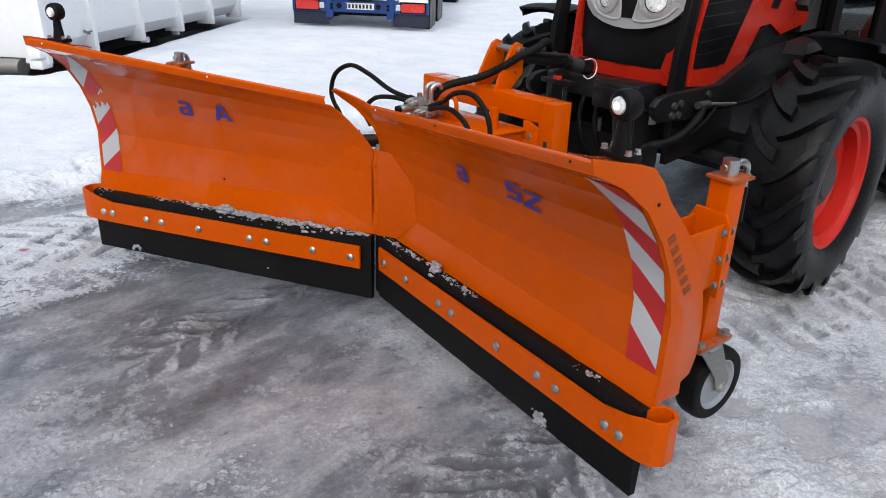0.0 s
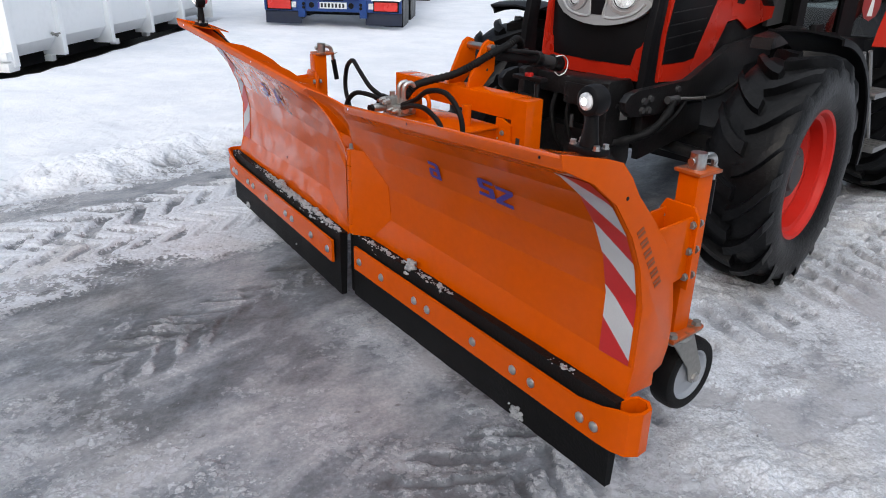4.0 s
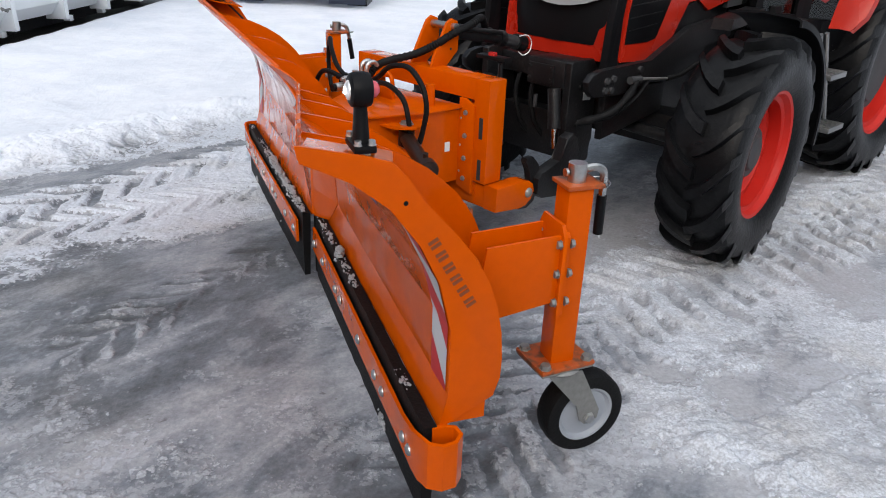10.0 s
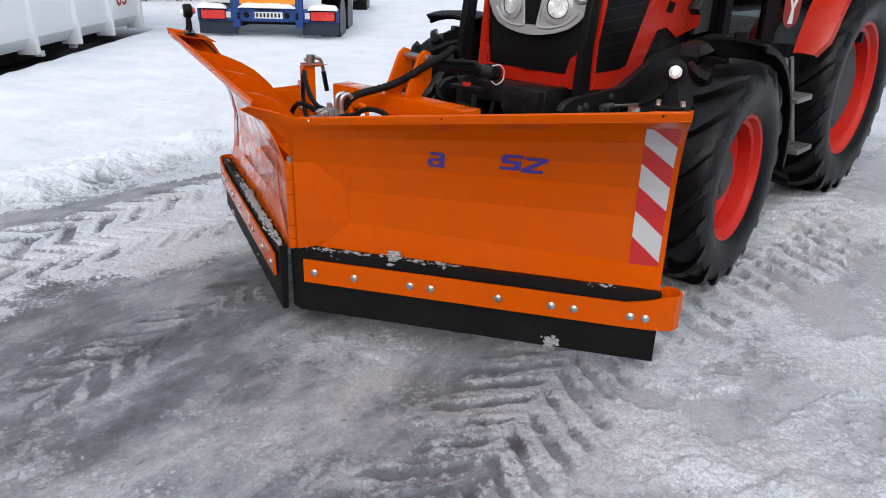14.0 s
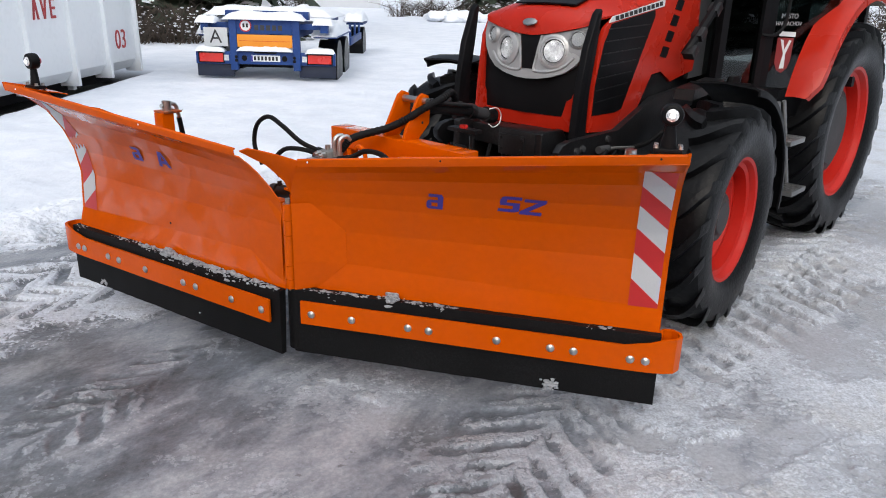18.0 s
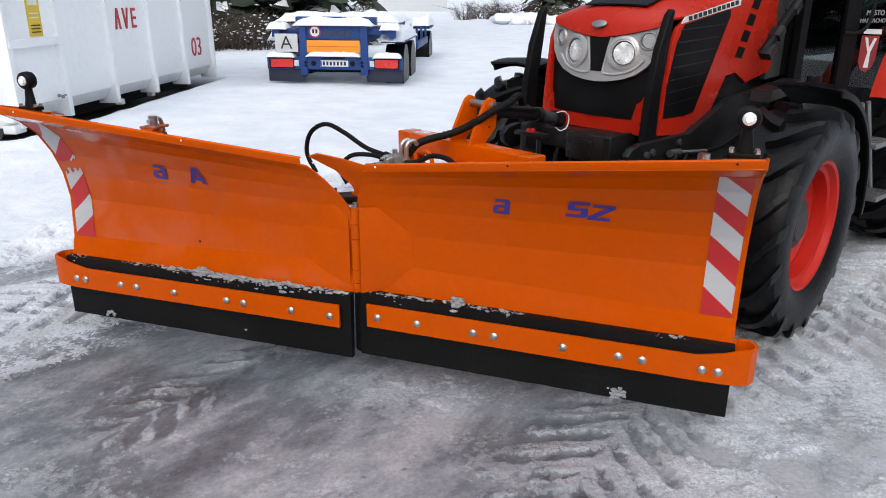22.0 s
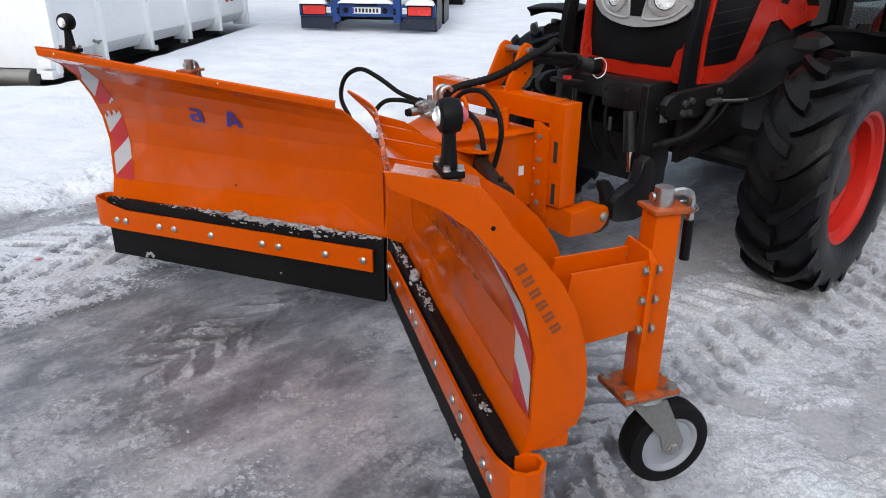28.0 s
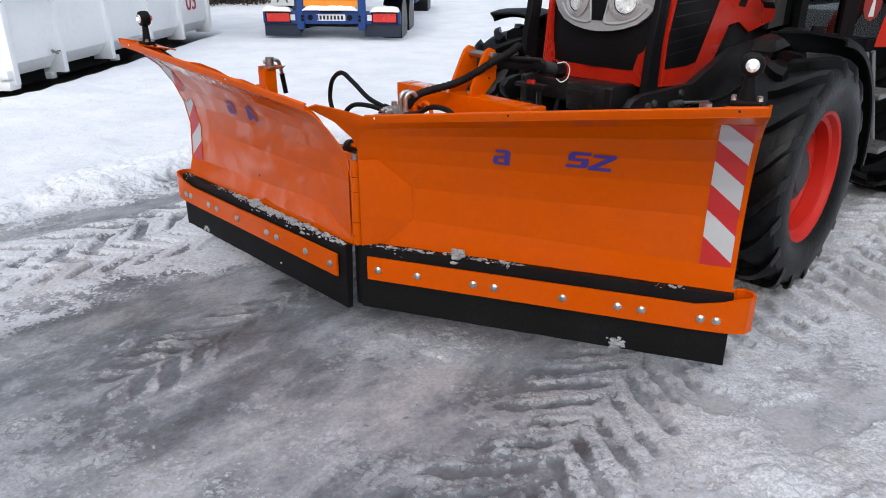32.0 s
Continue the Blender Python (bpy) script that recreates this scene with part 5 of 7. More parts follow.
def agri_wheel(name, x, y, R, r_rim, w, lugs, out, hub=0.42, steer=0.0, up=None):
    """A driven wheel; out is 1 or -1, the side on which the dished disc shows."""
    k = R / 0.60
    bm = bmesh.new()
    turn = pose(0, 0, 0, -90, 0, 0)
    lathe(bm, [(r_rim * 0.97, -w * 0.40), (r_rim * 1.04, -w * 0.42), (r_rim * 1.04, -w * 0.36), (r_rim * 0.92, -w * 0.30), (r_rim * 0.90, w * 0.30), (r_rim * 1.04, w * 0.36), (r_rim * 1.04, w * 0.42), (r_rim * 0.97, w * 0.40), (r_rim * 0.93, w * 0.32), (r_rim * 0.86, w * 0.30), (r_rim * 0.84, -w * 0.30), (r_rim * 0.93, -w * 0.33)], 48, turn, True)
    wheel = TT(name, bm, RIM_RED, "red steel wheel with a black lugged tyre")
    bm = bmesh.new()
    side = out
    lathe(bm, [(r_rim * 0.88, side * w * 0.05), (r_rim * 0.83, side * w * 0.13), (r_rim * 0.75, side * w * 0.13), (r_rim * 0.70, side * w * 0.05), (r_rim * 0.62, side * w * 0.02), (r_rim * 0.55, -side * w * 0.02), (r_rim * 0.40, -side * w * 0.02), (0.0001, -side * w * 0.02)], 40, turn)
    TT("rim_disc", bm, RIM_RED, parent=wheel)
    bm = bmesh.new()
    lathe(bm, [(r_rim * hub, 0.0), (r_rim * hub, side * w * 0.16), (r_rim * (hub - 0.03), side * w * 0.20), (r_rim * (hub - 0.12), side * w * 0.20), (r_rim * (hub - 0.16), side * w * 0.25), (r_rim * 0.10, side * w * 0.26), (0.0001, side * w * 0.26)], 32, turn)
    TT("hub", bm, HUB_GREY, parent=wheel)
    for i in range(8):
        a = 2 * math.pi * i / 8
        bm = bmesh.new()
        bolt_head(bm, (r_rim * 0.49 * math.cos(a), -side * w * 0.02, r_rim * 0.49 * math.sin(a)), (0, side, 0), 0.013, 0.016, False)
        TT("wheel_nut", bm, GREY_STEEL, parent=wheel)
    # carcass
    bm = bmesh.new()
    h = R - r_rim
    prof = [(r_rim, -0.40), (r_rim + h * 0.12, -0.47), (r_rim + h * 0.35, -0.515), (r_rim + h * 0.60, -0.51), (r_rim + h * 0.76, -0.475), (r_rim + h * 0.82, -0.41), (r_rim + h * 0.835, -0.30), (r_rim + h * 0.84, 0)]
    prof = [(a, b * w) for a, b in prof]
    prof = prof + [(a, -b) for a, b in prof[-2::-1]]
    lathe(bm, prof, 64, turn, True)

    def tread(yy):
        f = abs(yy) / w
        pts = [(0, 0.84), (0.30, 0.835), (0.41, 0.82), (0.475, 0.76), (0.505, 0.66)]
        for (a, b), (c, d) in zip(pts, pts[1:]):
            if f <= c:
                return r_rim + h * (b + (d - b) * (f - a) / (c - a))
        return r_rim + h * 0.66

    TT("tyre", bm, TYRE, parent=wheel, angle=30)
    for sd in (-1, 1):
        bm = bmesh.new()
        st = []
        for t in (0, 0.2, 0.42, 0.62, 0.8, 0.92, 1.0):
            yy = sd * w * (-0.03 + 0.545 * t) if t < 1 else sd * w * 0.508
            a = (0.10 * t + 0.37 * t * t) * 0.62 / R ** 0.5
            base = tread(yy) - 0.012
            top = r_rim + h * (1.0 if t < 0.5 else 0.992 if t < 0.7 else 0.968 if t < 0.9 else 0.915 if t < 1 else 0.74)
            wd = (0.035 + 0.005 * (1 - t)) * k
            row = []
            for rr, dd in ((base, -1.05), (top, -0.72), (top, 0.72), (base, 1.05)):
                aa = a + dd * wd / R
                row.append(bm.verts.new((rr * math.cos(aa), yy, rr * math.sin(aa))))
            st.append(row)
        for p, q in zip(st, st[1:]):
            for j in range(3):
                bm.faces.new((p[j], p[j + 1], q[j + 1], q[j]))
        bm.faces.new(st[0])
        bm.faces.new(st[-1][::-1])
        first = TT("tread_lug", bm, TYRE, parent=wheel, angle=30)
        for i in range(lugs):
            ob = first if i == 0 else new("tread_lug", first.data)
            ob.parent = wheel
            ob.matrix_basis = pose(0, 0, 0, 0, -360.0 * (i + (0.5 if sd > 0 else 0)) / lugs, 0)
    wheel.matrix_basis = pose(x, y, (R - 0.01) if up is None else up, 0, 0, steer)
    return wheel


for x, y, sy in ((0.19, 0.92, 1), (0.17, -0.95, -1)):
    agri_wheel("front_wheel", x, y, 0.612, 0.335, 0.375, 17, sy, steer=4.0, up=0.600)
for sy in (1, -1):
    agri_wheel("rear_wheel", -2.13, sy * 0.745, 0.802, 0.480, 0.46, 21, sy, 0.68)


def plate_y(nm, pts, y0, y1, m, bevel=0.0, lab=""):
    bm = bmesh.new()
    prism(bm, pts, lambda a, b, h: Vector((a, h, b)), y0, y1, bevel)
    return TT(nm, bm, m, lab)


# bonnet: side panels, cover, nose
side_outline = [(0.632, 1.025), (0.45, 1.015), (0.28, 1.018), (0.143, 1.10), (0.01, 1.30), (-0.10, 1.31), (-0.228, 1.24), (-0.42, 1.275), (-0.52, 1.29), (-0.54, 1.40), (-0.50, 1.79), (0.05, 1.70), (0.44, 1.63), (0.555, 1.565), (0.595, 1.49), (0.615, 1.30), (0.632, 1.10)]
for sy in (1, -1):
    plate_y("bonnet_side", side_outline, sy * 0.375, sy * 0.40, RED, 0.004)
    plate_y("side_grille", [(0.615, 1.115), (0.40, 1.113), (0.32, 1.125), (0.045, 1.62), (0.055, 1.652), (0.50, 1.582), (0.56, 1.48), (0.610, 1.27)], sy * 0.396, sy * 0.404, BLACK, 0.002)
    plate_y("scuttle_panel", [(-0.50, 1.24), (-0.85, 1.26), (-0.85, 1.80), (-0.50, 1.76)], sy * 0.355, sy * 0.385, HUB_GREY)
    plate_y("lower_sill", [(0.68, 0.90), (-0.3, 0.90), (-0.3, 1.24), (-0.1, 1.30), (0.02, 1.27), (0.15, 1.08), (0.28, 1.03), (0.66, 1.03)], sy * 0.33, sy * 0.385, BLACK_METAL)
    for i in range(4):
        x, z = -0.065 - 0.040 * i, 1.395 + 0.088 * i
        plate_y("air_slot", [(x, z), (x - 0.075, z - 0.012), (x - 0.105, z + 0.045), (x - 0.03, z + 0.057)], sy * 0.398, sy * 0.404, BLACK)
    for i in range(7):
        z = 1.18 + 0.062 * i
        x1 = 0.335 - 0.275 * (z - 1.15) / 0.47
        x0 = 0.600 - max(0, z - 1.27) * 0.25
        plate_y("grille_rib", [(x0, z), (x1, z + 0.02), (x1, z + 0.026), (x0, z + 0.006)], sy * 0.403, sy * 0.4065, BLACK_METAL)
    # white name stripe, its lettering as plain bars
    plate_y("name_stripe", [(0.53, 1.586), (0.50, 1.618), (-0.05, 1.712), (-0.05, 1.672)], sy * 0.397, sy * 0.403, PLATE_WHITE)
    for i in range(11):
        x = 0.47 - 0.046 * i
        z = 1.608 + (0.47 - x) * 0.162
        plate_y("lettering_bar", [(x, z - 0.010), (x + 0.006, z + 0.012), (x - 0.028, z + 0.016), (x - 0.034, z - 0.006)], sy * 0.401, sy * 0.4045, INK)
bm = bmesh.new()
rows = []
rows.append([Vector((0.690 - 0.55 * abs(0.34 * a) ** 2.2 - 0.03, 0.34 * a, 1.508 + 0.062 * abs(a) ** 1.6)) for a in (-1 + j / 6 for j in range(13))])
for x, zc, hw, zs in ((0.655, 1.565, 0.352, 1.588), (0.61, 1.625, 0.37, 1.60), (0.42, 1.69, 0.385, 1.62), (0.05, 1.765, 0.395, 1.69), (-0.40, 1.84, 0.398, 1.73), (-0.76, 1.88, 0.40, 1.75)):
    row = []
    for j in range(13):
        a = -1 + j / 6
        f = abs(a) ** 3.2
        row.append(Vector((x - 0.05 * a * a * (1 if x > 0.5 else 0.2), hw * a, zc * (1 - f) + zs * f)))
    rows.append(row)
sheet(bm, rows, -0.012)
TT("bonnet_cover", bm, RED)
bm = bmesh.new()
rows = [[Vector((x, y, z + 0.016 - 0.15 * y * y)) for y in (-0.2, -0.1, 0, 0.1, 0.2)] for x, z in ((0.545, 1.655), (0.46, 1.68), (0.30, 1.715), (0.05, 1.765), (-0.25, 1.815))]
sheet(bm, rows, -0.008)
TT("bonnet_intake", bm, BLACK)
bm = bmesh.new()
m = Matrix.Translation((0.672, 0, 1.575)) @ Vector((0.75, 0, 0.66)).to_track_quat("Z", "Y").to_matrix().to_4x4() @ Matrix.Diagonal((1, 0.5, 1, 1))
lathe(bm, [(0.048, 0), (0.046, 0.006), (0.036, 0.008), (0.0001, 0.008)], 28, m)
TT("oval_badge", bm, STEEL)


def front(nm, pts, x0, x1, m, bevel=0.003, lab=""):
    """A plate across the nose, bowed back towards its sides."""
    bm = bmesh.new()
    prism(bm, pts, lambda a, b, h: Vector((h - 0.55 * abs(a) ** 2.2 - 0.10 * (b - 1.2), a, b)), x0, x1, bevel)
    return TT(nm, bm, m, lab)


front("grille_panel", [(-0.375, 1.40), (-0.365, 1.09), (0.0, 1.09), (0.33, 1.09), (0.33, 1.40), (0.15, 1.40), (-0.15, 1.40)], 0.645, 0.662, BLACK)
front("nose_backing", [(-0.36, 0.85), (0.36, 0.85), (0.34, 1.53), (-0.34, 1.53)], 0.60, 0.640, BLACK)
near_trim = [(0.375, 1.012), (0.378, 1.42), (0.335, 1.41), (0.312, 1.29), (0.290, 1.195), (0.260, 1.178), (0.247, 1.088)]
far_trim = [(-0.32, 1.088), (-0.335, 1.178), (-0.350, 1.195), (-0.362, 1.29), (-0.372, 1.41), (-0.388, 1.42), (-0.385, 1.012)]
front("nose_trim", near_trim + far_trim, 0.655, 0.682, RED)
half_mask = [(0.07, 1.508), (0.20, 1.532), (0.335, 1.567), (0.347, 1.50), (0.328, 1.425), (0.285, 1.365), (0.235, 1.325), (0.16, 1.298), (0.08, 1.283)]
mask_pts = [(0.0, 1.506)] + half_mask + [(0.0, 1.278)] + [(-y * (1 + 0.28 * max(0, y - 0.08)), z) for y, z in half_mask[::-1]]
LAMPS = [(0.158, 1.432, 0.064), (-0.158, 1.432, 0.064), (0.284, 1.500, 0.040), (-0.284, 1.500, 0.040)]


def bow(a, b, h):
    return Vector((h - 0.55 * abs(a) ** 2.2 - 0.10 * (b - 1.2), a, b))


def plate_with_holes(outer, holes, h0, h1):
    """A bowed plate with round holes, as one mesh."""
    bm = bmesh.new()
    loops = [outer] + [[(y + r * math.cos(2 * math.pi * k / 24), z + r * math.sin(2 * math.pi * k / 24)) for k in range(24)] for y, z, r in holes]
    sides = []
    for h in (h0, h1):
        rings, edges = [], []
        for lp in loops:
            vs = [bm.verts.new((h, a, b)) for a, b in lp]
            edges += [bm.edges.new((vs[i], vs[(i + 1) % len(vs)])) for i in range(len(vs))]
            rings.append(vs)
        bmesh.ops.triangle_fill(bm, edges=edges, use_beauty=True)
        sides.append(rings)
    for lo, hi in zip(*sides):
        for i in range(len(lo)):
            bm.faces.new((lo[i], lo[(i + 1) % len(lo)], hi[(i + 1) % len(lo)], hi[i]))
    for v in bm.verts:
        v.co = bow(v.co.y, v.co.z, v.co.x)
    return bm


bm = plate_with_holes(mask_pts, LAMPS, 0.655, 0.690)
TT("headlight_mask", bm, SILVER, "silver plastic headlight surround", angle=50)
front("mask_slot", [(-0.066, 1.512), (0.066, 1.512), (0.050, 1.44), (0.034, 1.332), (-0.034, 1.332), (-0.050, 1.44)], 0.684, 0.694, BLACK, 0.002)
for sy in (1, -1):
    # raised rims beside the slot and under the lamps
    bm = bmesh.new()
    tube(bm, [bow(sy * 0.078, 1.508, 0.690), bow(sy * 0.064, 1.44, 0.690), bow(sy * 0.046, 1.345, 0.690), bow(sy * 0.06, 1.322, 0.690), bow(sy * 0.14, 1.325, 0.690), bow(sy * 0.22, 1.352, 0.690), bow(sy * 0.275, 1.405, 0.690)], 0.008, 6, 4)
    TT("mask_rim", bm, SILVER_LIGHT)
for y, z, r in LAMPS:
    sy = 1 if y > 0 else -1
    c = bow(y, z, 0.690)
    m = Matrix.Translation(c) @ Vector((1, sy * (0.12 + abs(y) * 0.8), 0.10)).to_track_quat("Z", "Y").to_matrix().to_4x4()
    bm = bmesh.new()
    lathe(bm, [(r * 1.10, -0.004), (r * 1.12, 0.007), (r * 1.0, 0.010), (r * 0.96, 0.0), (r * 0.96, -0.03)], 32, m)
    hl = TT("headlight", bm, SILVER)
    bm = bmesh.new()
    big = r > 0.05
    lathe(bm, [(r * 1.11, 0.004), (r * 1.16, 0.010), (r * (1.42 if big else 1.28), 0.004), (r * (1.46 if big else 1.32), -0.004), (r * 1.11, -0.006)], 32, m, True)
    TT("lamp_bezel", bm, SILVER_LIGHT if big else SILVER, parent=hl)
    bm = bmesh.new()
    lathe(bm, [(r * 0.98, 0.0), (r * 0.90, -0.018), (r * 0.62, -0.038), (r * 0.25, -0.046), (0.0001, -0.046)], 20, m)
    TT("reflector", bm, REFLECT if r > 0.05 else SILVER, parent=hl, angle=12)
    # black ring added to stand for the dark inside the lamp's rim
    bm = bmesh.new()
    lathe(bm, [(r * 0.975, 0.003), (r * 0.975, -0.012), (r * 0.84, -0.020), (r * 0.82, -0.010), (r * 0.90, 0.001)], 28, m, True)
    TT("lamp_shade_ring", bm, BLACK, parent=hl)
    bm = bmesh.new()
    k = 0.30 if r > 0.05 else 0.42
    lathe(bm, [(r * k, -0.046), (r * k, -0.012), (r * (k - 0.09), -0.004), (0.0001, -0.003)], 12, m)
    TT("bulb_shield", bm, HUB_GREY, parent=hl)
    bm = bmesh.new()
    lathe(bm, [(r * 0.97, 0.004), (r * 0.8, 0.010), (r * 0.45, 0.014), (0.0001, 0.015), (0.0001, 0.012), (r * 0.45, 0.011), (r * 0.8, 0.007), (r * 0.97, 0.001)], 24, m)
    ob = TT("headlight_lens", bm, LENS, "clear headlight lens", parent=hl)
    ob.visible_shadow = False
# horn-shaped guard posts
for sy in (1, -1):
    dx = 0.0 if sy > 0 else 0.05
    pts = [(0.765 + dx, 0.86), (0.75 + dx, 1.05), (0.735 + dx, 1.25), (0.70 + dx, 1.45), (0.63 + dx, 1.63), (0.60 + dx, 1.655), (0.59 + dx, 1.645), (0.615 + dx, 1.47), (0.65 + dx, 1.25), (0.655 + dx, 1.05), (0.64 + dx, 0.86)]
    plate_y("guard_post", pts, (0.375 if sy > 0 else -0.41) - 0.02, (0.375 if sy > 0 else -0.41) + 0.02, BLACK, 0.006)
# chassis, front support and hitch
bm = bmesh.new()
box(bm, (-0.3, 0, 0.80), (1.7, 0.50, 0.36), None, 0.02)
TT("chassis", bm, BLACK_METAL)
bm = bmesh.new()
box(bm, (0, 0, 0.58), (0.22, 1.30, 0.2), None, 0.03)
TT("front_axle", bm, BLACK_METAL)
bm = bmesh.new()
box(bm, (0.70, -0.15, 0.955), (0.14, 0.42, 0.11), None, 0.012)
TT("front_bumper", bm, BLACK_METAL)
bm = bmesh.new()
box(bm, (0.80, 0.125, 0.960), (0.20, 0.25, 0.145), None, 0.016)
box(bm, (0.905, 0.10, 0.955), (0.012, 0.17, 0.10), None, 0.004)
TT("hitch_head", bm, BLACK_METAL)
for y, z in ((0.03, 0.985), (0.17, 0.985), (0.03, 0.925), (0.17, 0.925)):
    bm = bmesh.new()
    bolt_head(bm, (0.911, y, z), (1, 0, 0), 0.010, 0.008, False)
    TT("head_bolt", bm, BLACK_METAL)
bm = bmesh.new()
box(bm, (-0.25, 0, 1.12), (0.9, 0.60, 0.42), None, 0.03)
TT("engine_block", bm, BLACK_METAL)
for y in (0.262, -0.315):
    plate_y("hitch_tower", [(0.89, 1.025), (0.875, 1.035), (0.70, 1.035), (0.66, 0.99), (0.64, 0.60), (0.70, 0.44), (0.84, 0.42), (0.90, 0.50), (0.89, 0.62)], y - 0.022, y + 0.022, BLACK_METAL, 0.006)
plate_y("tower_label", [(0.765, 0.825), (0.70, 0.82), (0.70, 0.862), (0.765, 0.867)], 0.2845, 0.287, SILVER)
for x, z in ((0.80, 0.90), (0.70, 0.90), (0.80, 0.70), (0.70, 0.70), (0.78, 0.52)):
    bm = bmesh.new()
    bolt_head(bm, (x, 0.284, z), (0, 1, 0), 0.013, 0.010, False)
    TT("tower_bolt", bm, BLACK_METAL)
for y in (-0.17, -0.06):
    bm = bmesh.new()
    tube(bm, [(0.74, y, 0.92), (0.80, y + 0.02, 0.80), (0.80, y + 0.06, 0.66), (0.74, y + 0.09, 0.56)], 0.014, 8, 6)
    TT("hitch_hose", bm, RUBBER)
bm = bmesh.new()
rod(bm, (0.87, 0.05, 0.83), (0.87, 0.05, 0.76), 0.011, seg=10)
TT("hose_coupling", bm, HUB_GREY)
for sy in (1, -1):
    plate_y("support_plate", [(0.70, 0.62), (0.70, 0.88), (0.10, 0.86), (0.10, 0.70), (0.55, 0.64)], sy * 0.36 - 0.02, sy * 0.36 + 0.02, BLACK_METAL, 0.004)
    bm = bmesh.new()
    rod(bm, (0.945, sy * 0.225, 0.90), (0.965, sy * 0.265, 0.70), 0.034, seg=18)
    TT("lift_cylinder", bm, BLACK_METAL)
    bm = bmesh.new()
    rod(bm, (0.965, sy * 0.265, 0.70), (0.975, sy * 0.285, 0.60), 0.017, seg=14)
    TT("lift_rod", bm, CHROME)
    plate_y("lower_link", [(0.91, 0.39), (0.90, 0.60), (0.92, 0.67), (0.96, 0.70), (1.01, 0.68), (1.03, 0.62), (1.05, 0.57), (1.19, 0.54), (1.22, 0.51), (1.22, 0.43), (1.18, 0.40), (1.04, 0.38)], sy * 0.36 - 0.03, sy * 0.36 + 0.03, BLACK_METAL, 0.006)
    plate_y("hook", [(1.20, 0.38), (1.16, 0.48), (1.18, 0.57), (1.23, 0.62), (1.28, 0.62), (1.285, 0.60), (1.25, 0.55), (1.235, 0.49), (1.26, 0.43), (1.33, 0.39), (1.31, 0.36), (1.25, 0.355)], sy * 0.335 - 0.018, sy * 0.335 + 0.018, BLACK_METAL, 0.003)
bm = bmesh.new()
box(bm, (0.70, 0, 0.60), (0.12, 0.56, 0.26), None, 0.02)
TT("hitch_body", bm, BLACK_METAL)
for sy in (1, -1):
    plate_y("side_bracket", [(0.955, 0.965), (0.945, 0.92), (0.90, 0.885), (0.66, 0.868), (0.30, 0.92), (-0.05, 1.03), (-0.50, 1.08), (-0.50, 1.22), (0.02, 1.17), (0.39, 1.016), (0.85, 1.012), (0.92, 1.0)], sy * 0.42 - 0.02, sy * 0.42 + 0.02, BLACK_METAL, 0.004)
for x, z in ((0.80, 0.955), (0.745, 0.962), (0.81, 0.91), (0.755, 0.905), (0.50, 0.985)):
    bm = bmesh.new()
    bolt_head(bm, (x, 0.44, z), (0, 1, 0), 0.017, 0.014, False)
    TT("bracket_bolt", bm, HUB_GREY)
# top link
for nm, a0, a1, r, m2 in (("top_link", (1.40, -0.11, 1.175), (1.02, -0.11, 1.115), 0.030, BLACK_METAL), ("top_link_rod", (1.36, -0.07, 1.195), (1.05, -0.07, 1.150), 0.012, BLACK_METAL), ("top_link_rod", (1.36, -0.14, 1.200), (1.05, -0.14, 1.155), 0.012, BLACK_METAL), ("link_collar", (1.03, -0.11, 1.117), (0.99, -0.11, 1.110), 0.042, BLACK_METAL), ("link_end", (0.99, -0.11, 1.110), (0.88, -0.11, 1.085), 0.032, HUB_GREY), ("link_socket", (0.885, -0.11, 1.086), (0.82, -0.11, 1.07), 0.043, BLACK_METAL)):
    bm = bmesh.new()
    rod(bm, a0, a1, r, seg=16)
    TT(nm, bm, m2)
bm = bmesh.new()
tube(bm, [(0.90, -0.07, 1.12), (0.86, -0.05, 1.125), (0.82, -0.05, 1.09), (0.83, -0.05, 1.04), (0.87, -0.06, 1.02), (0.90, -0.07, 1.04)], 0.0032, 6, 5)
TT("tie_cord", bm, PLATE_WHITE)
bm = bmesh.new()
box(bm, (1.06, -0.10, 1.02), (0.06, 0.20, 0.022), None, 0.004)
rod(bm, (1.08, -0.03, 1.0), (1.08, -0.03, 0.90), 0.014)
TT("quick_coupler", bm, BLACK_METAL)
bm = bmesh.new()
box(bm, (1.07, -0.10, 1.03), (0.03, 0.04, 0.04), None, 0.006)
TT("red_coupler_cap", bm, TAIL_RED)
# steering hoses and pipes along the bracket
bm = bmesh.new()
tube(bm, [(0.60, 0.47, 0.945), (0.50, 0.475, 0.940), (0.40, 0.48, 0.930), (0.25, 0.48, 0.915)], 0.008, 8, 5)
TT("steering_pipe", bm, GREY_STEEL)
bm = bmesh.new()
rod(bm, (0.63, 0.47, 0.945), (0.54, 0.475, 0.943), 0.020, seg=12)
TT("pipe_fitting", bm, HUB_GREY)
bm = bmesh.new()
tube(bm, [(0.27, 0.48, 0.915), (0.15, 0.50, 0.93), (0.05, 0.53, 0.98), (-0.02, 0.56, 1.0)], 0.014, 8, 5)
TT("steering_hose", bm, RUBBER)
bm = bmesh.new()
rod(bm, (-0.02, 0.56, 1.0), (-0.08, 0.57, 1.03), 0.012, seg=10)
TT("pipe_fitting", bm, GREY_STEEL)
bm = bmesh.new()
tube(bm, smooth_path([(0.58, 0.48, 0.935), (0.66, 0.49, 0.87), (0.76, 0.47, 0.80), (0.86, 0.42, 0.765), (0.90, 0.36, 0.74)], 10), lambda t: 0.021 + 0.003 * math.sin(t * 230), 10, smooth=False)
TT("corrugated_hose", bm, RUBBER)
bm = bmesh.new()
